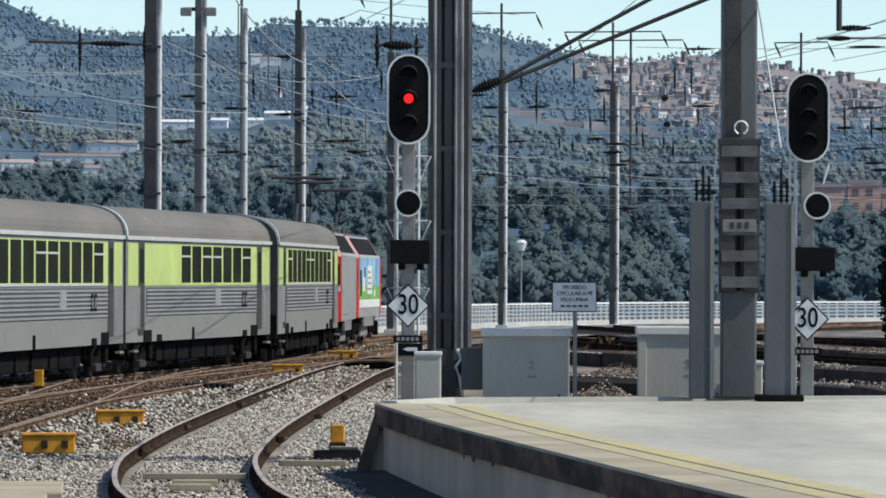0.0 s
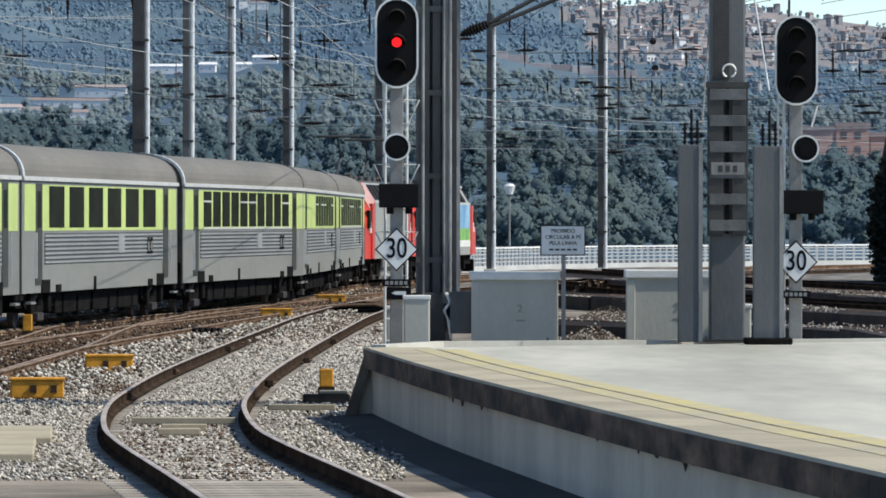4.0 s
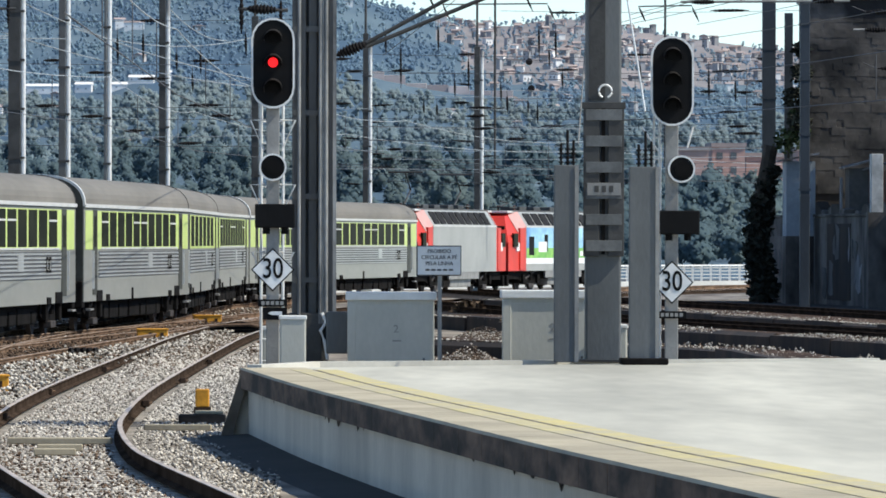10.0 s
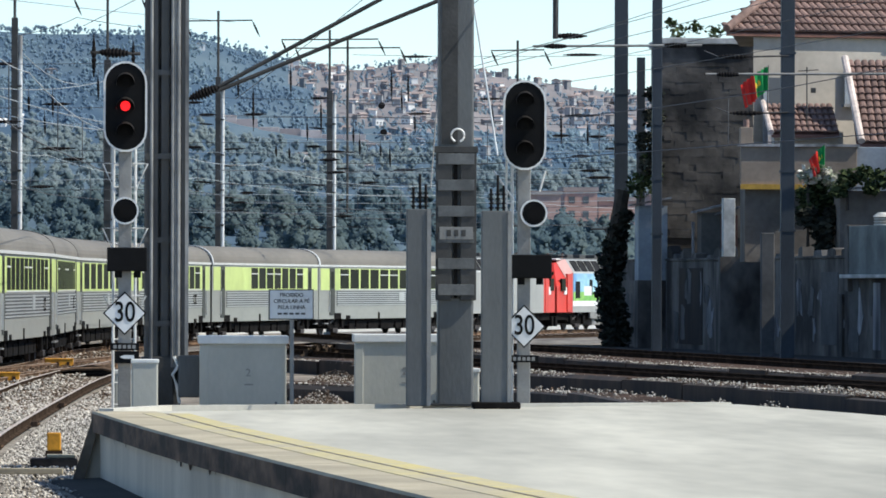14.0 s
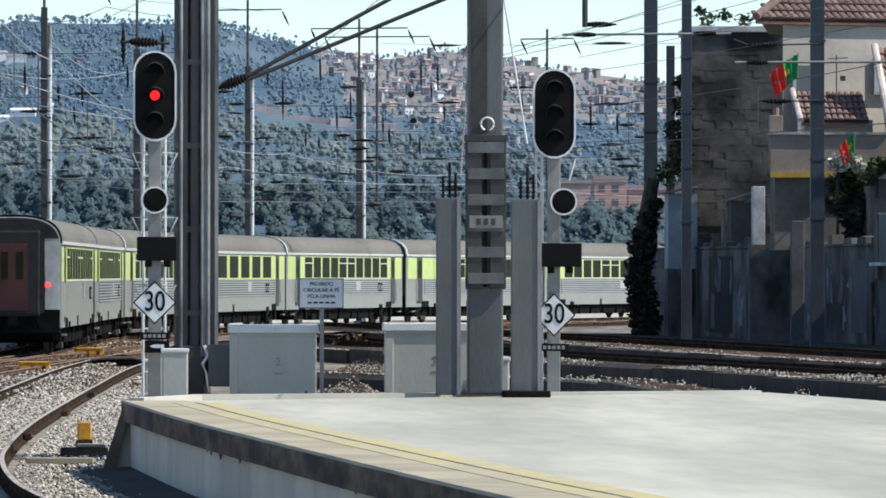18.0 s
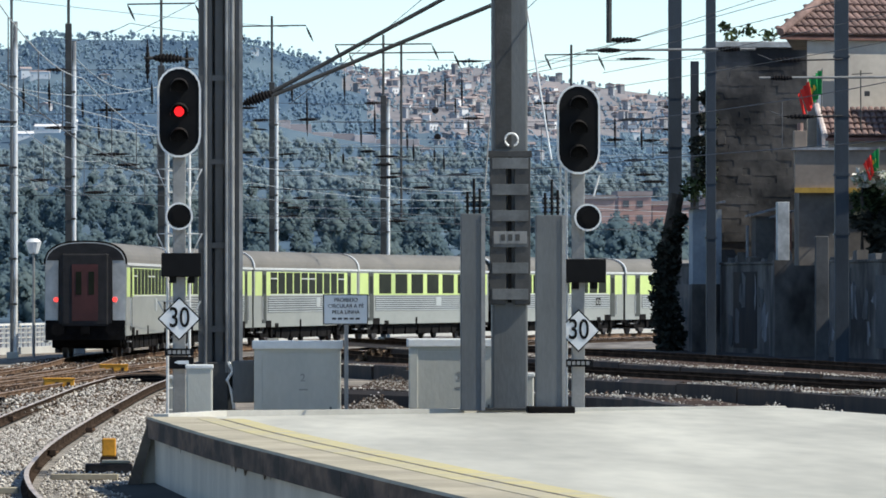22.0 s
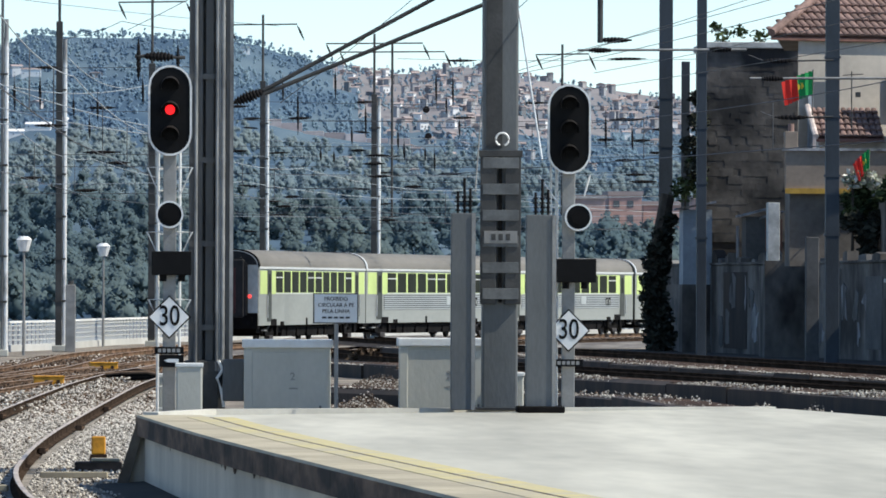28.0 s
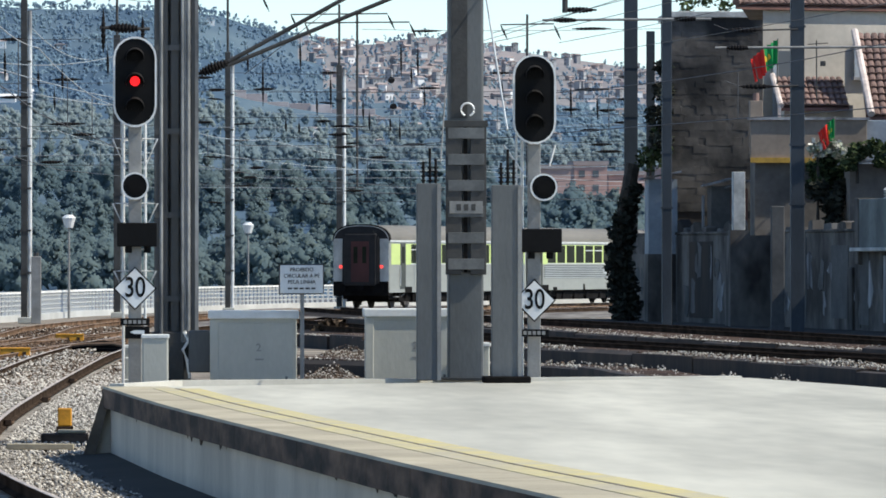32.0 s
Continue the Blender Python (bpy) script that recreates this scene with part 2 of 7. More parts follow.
    "stone_dark": mat("dark_stone", (0.125, 0.112, 0.102), 0.95, var=0.4, scale=0.55, fine=3.5, bump=0.8, each=0.14, col2=(0.030, 0.029, 0.029), edge=(0.40, 0.62), place=True),
    "render_grey": mat("grey_render", (0.125, 0.122, 0.12), 0.9, var=0.4, scale=0.6, fine=5, col2=(0.07, 0.07, 0.07)),
    "beige": mat("beige_render", (0.47, 0.425, 0.365), 0.9, var=0.2, scale=0.4, fine=4),
    "brown": mat("brown_render", (0.30, 0.24, 0.19), 0.9, var=0.25, scale=0.5, fine=5),
    "dull_brown": mat("dull_brown_render", (0.17, 0.15, 0.132), 0.9, var=0.35, scale=0.5, fine=5),
    "ochre": mat("ochre_trim", (0.50, 0.30, 0.06), 0.8, var=0.2),
    "pole_paint": mat("blue_grey_pole_paint", (0.042, 0.052, 0.064), 0.6, 0.1, var=0.3, scale=1.2, fine=20, stretch=(1, 1, 0.3)),
    "bluish": mat("blue_sheet", (0.27, 0.305, 0.345), 0.7, var=0.25, scale=0.8, fine=6),
    "redbrown": mat("rusty_sheet", (0.18, 0.09, 0.07), 0.8, var=0.35, scale=1, fine=6),
    "dark_wall": mat("sooty_wall", (0.18, 0.165, 0.15), 0.95, var=0.6, scale=0.7, fine=5, bump=0.6, col2=(0.036, 0.031, 0.028), stretch=(0.7, 0.7, 0.42), edge=(0.40, 0.66)),
    "pale_wall": mat("weathered_white_wall", (0.40, 0.40, 0.41), 0.9, var=0.4, scale=0.7, fine=6, col2=(0.05, 0.05, 0.055), stretch=(1.5, 1, 0.25)),
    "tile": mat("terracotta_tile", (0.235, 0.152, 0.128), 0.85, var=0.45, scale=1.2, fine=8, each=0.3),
    # far town: roofs, walls and earth greyed, with distance haze in the colour
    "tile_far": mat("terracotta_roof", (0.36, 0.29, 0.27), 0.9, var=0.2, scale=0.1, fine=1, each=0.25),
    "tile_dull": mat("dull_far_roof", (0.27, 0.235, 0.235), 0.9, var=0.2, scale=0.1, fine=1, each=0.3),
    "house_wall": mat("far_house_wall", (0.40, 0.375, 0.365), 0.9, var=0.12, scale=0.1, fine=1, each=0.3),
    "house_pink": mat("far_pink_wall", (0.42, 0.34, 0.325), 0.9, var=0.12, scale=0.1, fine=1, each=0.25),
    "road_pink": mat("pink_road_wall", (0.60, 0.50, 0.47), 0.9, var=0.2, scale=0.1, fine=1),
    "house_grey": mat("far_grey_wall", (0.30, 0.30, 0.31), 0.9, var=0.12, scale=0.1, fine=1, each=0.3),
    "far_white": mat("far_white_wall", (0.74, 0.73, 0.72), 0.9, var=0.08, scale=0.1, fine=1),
    "far_brick": mat("far_brick_block", (0.47, 0.30, 0.255), 0.9, var=0.15, scale=0.1, fine=1),
    "far_window": mat("far_window", (0.10, 0.11, 0.12), 0.3, var=0.2, scale=0.1, fine=1),
    # valley side: distance haze is mixed into these blue-grey ground and leaf colours
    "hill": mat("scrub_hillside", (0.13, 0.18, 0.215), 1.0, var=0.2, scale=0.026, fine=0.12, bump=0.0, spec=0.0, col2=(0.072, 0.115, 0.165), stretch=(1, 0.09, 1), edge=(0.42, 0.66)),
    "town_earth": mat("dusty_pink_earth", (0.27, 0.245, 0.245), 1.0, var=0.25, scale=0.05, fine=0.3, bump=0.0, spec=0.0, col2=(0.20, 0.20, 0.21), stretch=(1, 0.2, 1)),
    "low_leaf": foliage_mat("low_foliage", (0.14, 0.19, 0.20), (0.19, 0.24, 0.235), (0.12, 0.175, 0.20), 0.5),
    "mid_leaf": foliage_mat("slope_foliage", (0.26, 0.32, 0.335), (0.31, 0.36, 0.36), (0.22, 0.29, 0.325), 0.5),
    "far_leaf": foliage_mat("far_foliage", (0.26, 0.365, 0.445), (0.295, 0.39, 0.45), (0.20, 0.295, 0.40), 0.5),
    "low_wall": mat("low_dark_wall", (0.052, 0.037, 0.028), 0.95, var=0.5, scale=0.7, fine=5, bump=0.3, col2=(0.02, 0.017, 0.016), stretch=(1, 1, 0.3)),
    "dark_leaf": island_mat("ivy", (0.018, 0.020, 0.016), (0.060, 0.064, 0.050)),
    "dry_brush": island_mat("dry_brush", (0.035, 0.024, 0.016), (0.17, 0.12, 0.08)),
    "weed": island_mat("green_weed", (0.05, 0.08, 0.02), (0.22, 0.28, 0.08)),
    "blossom": island_mat("pale_blossom", (0.12, 0.17, 0.07), (0.75, 0.72, 0.66)),
    "leaf": island_mat("foliage", (0.012, 0.022, 0.010), (0.085, 0.11, 0.05)),
    "stones": island_mat("ballast_stones", (0.05, 0.042, 0.034), (0.74, 0.68, 0.59)),
    "brown_stones": island_mat("rusty_stones", (0.018, 0.012, 0.009), (0.19, 0.128, 0.088)),
    "bark": mat("bark", (0.06, 0.05, 0.04), 0.95, var=0.4, scale=2, fine=12, bump=0.6),
    "flag_red": mat("flag_red", (0.72, 0.03, 0.02), 0.8, var=0.1, scale=2),
    "flag_green": mat("flag_green", (0.01, 0.28, 0.07), 0.8, var=0.1, scale=2),
    "flag_yellow": mat("flag_yellow", (0.75, 0.55, 0.05), 0.8, var=0.1, scale=2),
    "red_light": glow("red_lamp", (1.0, 0.012, 0.018), 0.9),
    "tail_light": glow("tail_lamp", (1.0, 0.07, 0.06), 1.0),
}


# ---------------------------------------------------------------- mesh helpers
def part(name, bm, material, parent=None, label="", smooth=False):
    """Links a bmesh as one mesh object, under a thing or a part where given."""
    me = bpy.data.meshes.new(name)
    bm.to_mesh(me)
    bm.free()
    me.materials.append(M[material])
    if smooth:
        for p in me.polygons:
            p.use_smooth = True
    ob = new(name, me)
    ob.parent = parent
    return tagged(ob, label) if label else ob


def again(ob, parent, x=0, y=0, z=0, rz=0, name=""):
    """One more piece on the same mesh."""
    o = new(name or ob.name.split(".")[0], ob.data)
    o.parent = parent
    o.location, o.rotation_euler = (x, y, z), (0, 0, radians(rz))
    return o


def thing(name, label, category, m=None, group="", kind=""):
    ob = new(name)
    ob.empty_display_size = 0.2
    if m is not None:
        ob.matrix_basis = m
    return tagged(ob, label, category, group, kind)


def box(x0, x1, y0, y1, z0, z1, bevel=0.0, bm=None):
    bm = bm or bmesh.new()
    start = len(bm.verts)
    v = [bm.verts.new((x, y, z)) for x in (x0, x1) for y in (y0, y1) for z in (z0, z1)]
    fs = [bm.faces.new([v[i] for i in q]) for q in ((0, 1, 3, 2), (4, 6, 7, 5), (0, 4, 5, 1), (2, 3, 7, 6), (0, 2, 6, 4), (1, 5, 7, 3))]
    if bevel:
        bmesh.ops.bevel(bm, geom=list({e for f in fs for e in f.edges}), offset=bevel, segments=2, profile=0.5, affect="EDGES")
    return bm


def tube(a, b, r, r2=None, n=8, bm=None):
    """A round bar from a to b."""
    bm = bm or bmesh.new()
    a, b = Vector(a), Vector(b)
    q = (b - a).to_track_quat("Z", "Y").to_matrix()
    rings = []
    for p, rad in ((a, r), (b, r if r2 is None else r2)):
        rings.append([bm.verts.new(p + q @ Vector((rad * math.cos(k * math.tau / n), rad * math.sin(k * math.tau / n), 0))) for k in range(n)])
    for k in range(n):
        bm.faces.new((rings[0][k], rings[0][(k + 1) % n], rings[1][(k + 1) % n], rings[1][k]))
    bm.faces.new(rings[0][::-1]), bm.faces.new(rings[1])
    return bm


def prism(outline, axis, a, b, bm=None):
    """A closed outline of 2D points drawn out along an axis from a to b."""
    bm = bm or bmesh.new()

    def at(p, h):
        return {"x": (h, p[0], p[1]), "y": (p[0], h, p[1]), "z": (p[0], p[1], h)}[axis]
    lo, hi = [bm.verts.new(at(p, a)) for p in outline], [bm.verts.new(at(p, b)) for p in outline]
    n = len(outline)
    for k in range(n):
        bm.faces.new((lo[k], lo[(k + 1) % n], hi[(k + 1) % n], hi[k]))
    bm.faces.new(lo[::-1]), bm.faces.new(hi)
    bmesh.ops.recalc_face_normals(bm, faces=bm.faces[:])
    return bm


def bent(points, r, n=6, bm=None):
    """A round bar through several points."""
    bm = bm or bmesh.new()
    pts = [Vector(p) for p in points]
    rings = []
    for i, p in enumerate(pts):
        d = (pts[min(i + 1, len(pts) - 1)] - pts[max(i - 1, 0)])
        q = d.to_track_quat("Z", "Y").to_matrix()
        rings.append([bm.verts.new(p + q @ Vector((r * math.cos(k * math.tau / n), r * math.sin(k * math.tau / n), 0))) for k in range(n)])
    for u, w in zip(rings, rings[1:]):
        for k in range(n):
            bm.faces.new((u[k], u[(k + 1) % n], w[(k + 1) % n], w[k]))
    bm.faces.new(rings[0][::-1]), bm.faces.new(rings[-1])
    return bm


def sagged(a, b, sag=0.3, n=10):
    a, b = Vector(a), Vector(b)
    return [a.lerp(b, k / n) - Vector((0, 0, 4 * sag * (k / n) * (1 - k / n))) for k in range(n + 1)]


def spline(knots, step=1.0):
    """A smooth line in plan through (x, y) knots, as points and running lengths."""
    ks = [Vector((*k, 0)) for k in knots]
    ks = [2 * ks[0] - ks[1]] + ks + [2 * ks[-1] - ks[-2]]
    pts = []
    for i in range(1, len(ks) - 2):
        p0, p1, p2, p3 = ks[i - 1:i + 3]
        n = max(2, int((p2 - p1).length / step))
        for k in range(n):
            t = k / n
            pts.append(0.5 * (2 * p1 + (p2 - p0) * t + (2 * p0 - 5 * p1 + 4 * p2 - p3) * t * t + (3 * p1 - p0 - 3 * p2 + p3) * t ** 3))
    pts.append(ks[-2])
    run = [0.0]
    for a, b in zip(pts, pts[1:]):
        run.append(run[-1] + (b - a).length)
    return pts, run


def sweep(pts, outline, bm=None, closed=True):
    """An outline of (side, height) points drawn along a plan line; side counts to the right of the way."""
    bm = bm or bmesh.new()
    rings = []
    for i, p in enumerate(pts):
        d = (pts[min(i + 1, len(pts) - 1)] - pts[max(i - 1, 0)]).normalized()
        side = Vector((d.y, -d.x, 0))
        rings.append([bm.verts.new(p + side * s + Vector((0, 0, h))) for s, h in outline])
    n = len(outline)
    for u, w in zip(rings, rings[1:]):
        for k in range(n if closed else n - 1):
            bm.faces.new((u[k], u[(k + 1) % n], w[(k + 1) % n], w[k]))
    if closed:
        bm.faces.new(rings[0][::-1]), bm.faces.new(rings[-1])
    bmesh.ops.recalc_face_normals(bm, faces=bm.faces[:])
    return bm


def mesh_of(name, verts, faces, material, parent=None):
    me = bpy.data.meshes.new(name)
    me.from_pydata(verts, [], faces)
    me.materials.append(M[material])
    ob = new(name, me)
    ob.parent = parent
    return ob


# ---------------------------------------------------------------- ground, valley and hillside
RIDGE = ((-0.2, 540), (-0.066, 500), (-0.058, 455), (-0.052, 434), (-0.029, 430), (-0.026, 452), (0.0, 447), (0.007, 434), (0.012, 413), (0.018, 400), (0.022, 388),
         (0.030, 386), (0.035, 396), (0.039, 392), (0.046, 372), (0.056, 358), (0.066, 348), (0.1, 340), (0.2, 320))
SLOPE = ((400, 0.0), (470, 0.0), (520, -0.05), (800, -0.05), (900, -0.16), (1200, 0.03), (1600, 0.27), (2200, 0.50), (2800, 0.72), (3600, 1.0), (4200, 0.8), (4800, 0.5))


def between(table, v):
    return float(np.interp(v, [a for a, _ in table], [b for _, b in table]))


def ground_z(x, y):
    """Level yard, a drop behind the white fence, then the valley side beyond."""
    if y <= 470:
        return -0.22
    if y < 900:
        return -0.22 - 12 * between(((470, 0), (540, 1), (800, 1), (900, 0.8)), y)
    a = x / y
    e = between(SLOPE, y) * between(RIDGE, a) / 12200
    bumps = noise.noise(Vector((x / 110, y / 260, 0))) * 9 + noise.noise(Vector((x / 38, y / 90, 3))) * 3
    return 2.35 + e * y + bumps * min(1, (y - 900) / 400) * (0.35 if y > 3000 else 0.6 if y > 2400 else 1)


def town(a, y):
    """How built-up the valley side is, by bearing and distance: dense beyond the flank of the wooded hill."""
    e = between(SLOPE, y) * between(RIDGE, a)
    flank = a - 0.0166 - (395 - e) * 5.45e-5
    if flank > 0 and e > 262:
        return min(1, flank / 0.004) * min(1, (e - 262) / 45)
    return 0.07 if a > 0.0 and 190 < e <= 262 else 0.012


def build_ground():
    rows = [-80, -20, 20, 60, 110, 160, 210, 260, 310, 360, 410, 450, 470, 490, 515, 540, 650, 800] + list(range(900, 3700, 70)) + [3800, 4100, 4500, 4900]
    cols = np.linspace(-1, 1, 121)
    verts, faces = [], []
    for y in rows:
        half = max(260, 0.22 * y)
        for u in cols:
            x = float(u) * half
            verts.append((x, y, ground_z(x, y)))
    n = len(cols)
    for r in range(len(rows) - 1):
        for c in range(n - 1):
            k = r * n + c
            faces.append((k, k + 1, k + n + 1, k + n))
    g = mesh_of("ground", verts, faces, "ballast")
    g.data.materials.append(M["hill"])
    g.data.materials.append(M["town_earth"])
    first_far = rows.index(470)
    for i, p in enumerate(g.data.polygons):
        p.use_smooth = True
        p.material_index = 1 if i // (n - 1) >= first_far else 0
        x, y = p.center.x, p.center.y
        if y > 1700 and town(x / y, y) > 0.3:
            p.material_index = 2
    tagged(g, "pale stone ballast yard falling to a wooded valley side", "ground", kind="structure")


build_ground()


def woods_mesh(name, crowns, material, lobes, leaves, size, seed, label):
    """Trees in one mesh. Each crown (x, y, z of the foot, radius, height ratio) has a few lobes, each lobe an uneven core under many loose sprays."""
    g = np.random.default_rng(seed)
    c = np.array(crowns)
    n = len(c) * lobes
    own = np.repeat(np.arange(len(c)), lobes)
    r, tall = c[own, 3], c[own, 4]
    ang, out, up = g.uniform(0, 6.28, n), g.uniform(0.1, 0.7, n), g.uniform(0.25, 1.55, n)
    out *= 1.05 - 0.55 * np.abs(up - 0.75)
    mid = c[own, :3] + np.stack([out * r * np.cos(ang), out * r * np.sin(ang), up * r * tall], 1)
    heart = c[own, :3] + np.stack([0 * r, 0 * r, 0.75 * r * tall], 1)
    lobe_r = r * g.uniform(0.34, 0.58, n)
    tone = np.repeat(g.uniform(0, 0.7, len(c)), lobes)
    base = np.array([(1, 0, 0), (-1, 0, 0), (0, 1, 0), (0, -1, 0), (0, 0, 1), (0, 0, -1)], float)
    tri = np.array([(0, 2, 4), (2, 1, 4), (1, 3, 4), (3, 0, 4), (2, 0, 5), (1, 2, 5), (3, 1, 5), (0, 3, 5)])
    k = len(base)
    core = base[None] * g.uniform(0.7, 1.0, (n, k, 1)) * lobe_r[:, None, None] + mid[:, None]
    m = n * leaves
    lobe = np.repeat(np.arange(n), leaves)
    d = g.normal(size=(m, 3))
    d /= np.linalg.norm(d, axis=1, keepdims=True)
    at = mid[lobe] + d * lobe_r[lobe, None] * g.uniform(0.7, 1.25, (m, 1))
    nor = 0.5 * d + np.array([[0.44, -0.75, 0.49]]) + g.normal(scale=0.25, size=(m, 3))   # sprays tilted midway between sun and viewpoint, so crowns look lit
    u = np.cross(nor, g.normal(size=(m, 3)))
    u /= np.linalg.norm(u, axis=1, keepdims=True)
    w = np.cross(nor / np.linalg.norm(nor, axis=1, keepdims=True), u)
    s = size * g.uniform(0.6, 1.3, (m, 1)) * lobe_r[lobe, None]
    quad = np.stack([at - u * s, at + w * s * 0.75, at + u * s, at - w * s * 0.75], 1)
    co = np.concatenate([core.reshape(-1, 3), quad.reshape(-1, 3)])
    hub = np.concatenate([np.repeat(np.arange(n), k), np.repeat(lobe, 4)])
    one, two = co - mid[hub], co - heart[hub]
    side = 0.55 * one / lobe_r[hub, None] + 0.6 * two / r[hub, None] + np.array([[0.15, -0.2, 0.4]])
    side /= np.maximum(np.linalg.norm(side, axis=1, keepdims=True), 1e-6)
    tris = (tri[None] + (np.arange(n) * k)[:, None, None]).reshape(-1)
    loops = np.concatenate([tris, n * k + np.arange(4 * m)]).astype(np.int32)
    starts = np.concatenate([np.arange(0, len(tris), 3), len(tris) + np.arange(0, 4 * m, 4)]).astype(np.int32)
    me = bpy.data.meshes.new(name)
    me.vertices.add(len(co)), me.vertices.foreach_set("co", co.ravel())
    me.loops.add(len(loops)), me.loops.foreach_set("vertex_index", loops)
    me.polygons.add(len(starts)), me.polygons.foreach_set("loop_start", starts)
    me.update()
    me.attributes.new("crown_side", "FLOAT_VECTOR", "POINT").data.foreach_set("vector", side.ravel())
    me.attributes.new("crown_tone", "FLOAT", "POINT").data.foreach_set("value", tone[hub])
    me.materials.append(M[material])
    return tagged(new(name, me), label, "woods", kind="stuff")


# long buildings that stand clear of the trees: x, y, width, height, turn
CLEAR = ((-97, 2500, 13, 2.6, 2), (-82, 2510, 6, 2.8, -4), (-70, 2500, 8, 2.2, 3), (-61, 2510, 9, 2.0, -3), (-52, 2520, 3, 3.4, 0), (-111, 2100, 24, 2.4, 3), (-104, 2160, 16, 3, -2), (-118, 1900, 9, 3.5, 10), (-109, 1890, 8, 3.5, -15),
         (-100, 1930, 7, 3.2, 5), (-80, 3150, 9, 3, 0), (-88, 3200, 5, 4, 10))


def build_woods():
    """Crowns of several clumps each: dark riverside trees below, greyer then bluer woods uphill, haze painted into
    them.
    """
    rng = random.Random(11)
    belts = {"low": [], "mid": [], "far": []}
    while sum(len(b) for b in belts.values()) < 14500:
        near = rng.random() < 0.15
        y = rng.uniform(930, 1650) if near else math.sqrt(rng.uniform(1500 ** 2, 3640 ** 2))
        a = rng.uniform(-0.073, 0.112)
        x = a * y
        d = town(a, y)
        if rng.random() < 0.22 * d + (0.15 if d > 0.05 else 0):
            continue
        gap = noise.noise(Vector((x / 90, y / 200, 9))) + 0.5 * noise.noise(Vector((x / 28, y / 60, 4)))
        if gap > 0.30 and y > 1700 and rng.random() < 0.8:
            continue
        if (76 < x < 126 and 1400 < y < 1540) or (17 < x < 84 and 2540 < y < 2700) or any(abs(x - c[0]) < c[2] / 2 + 3 and -130 < y - c[1] < 8 for c in CLEAR):
            continue
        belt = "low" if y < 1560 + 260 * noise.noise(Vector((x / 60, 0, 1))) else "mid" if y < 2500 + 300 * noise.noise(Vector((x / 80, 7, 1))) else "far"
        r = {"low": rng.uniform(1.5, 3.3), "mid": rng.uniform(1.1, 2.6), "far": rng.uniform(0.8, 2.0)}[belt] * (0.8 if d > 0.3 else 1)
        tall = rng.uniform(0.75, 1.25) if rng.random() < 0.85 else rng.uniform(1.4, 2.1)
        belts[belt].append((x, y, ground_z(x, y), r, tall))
    words = {"low": "dark green riverside woods at the foot of the valley side", "mid": "scrub and trees half-way up the valley side, greyed by painted-in haze", "far": "woods covering the hill, distance haze painted in as blue-grey"}
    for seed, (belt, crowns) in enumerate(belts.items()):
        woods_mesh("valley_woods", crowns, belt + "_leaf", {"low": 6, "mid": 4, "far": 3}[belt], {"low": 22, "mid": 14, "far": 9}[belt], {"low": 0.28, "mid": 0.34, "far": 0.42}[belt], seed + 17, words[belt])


build_woods()


def far_house(w, d, h, pitch, wall, roof):
    """A small house seen across the valley: walls, tiled gable roof, windows."""
    w, d, h, pitch = 0.7 * w, 0.7 * d, 0.7 * h, 0.7 * pitch
    ob = thing("house", "small pale house with a terracotta roof on the hillside", "house", group="hillside houses", kind="")
    part("wall", box(-w / 2, w / 2, -d / 2, d / 2, -3, h), wall, ob)
    part("roof", prism([(-w / 2 - 0.4, h), (w / 2 + 0.4, h), (0, h + pitch)], "y", -d / 2 - 0.4, d / 2 + 0.4), roof, ob)
    for k in range(int(w // 1.6)):
        for lev in range(max(1, int(h // 2))):
            x = -w / 2 + 0.5 + k * 1.6
            part("window", box(x, x + 0.6, -d / 2 - 0.06, -d / 2 + 0.1, lev * 2 + 0.7, lev * 2 + 1.5), "far_window", ob)
    return ob


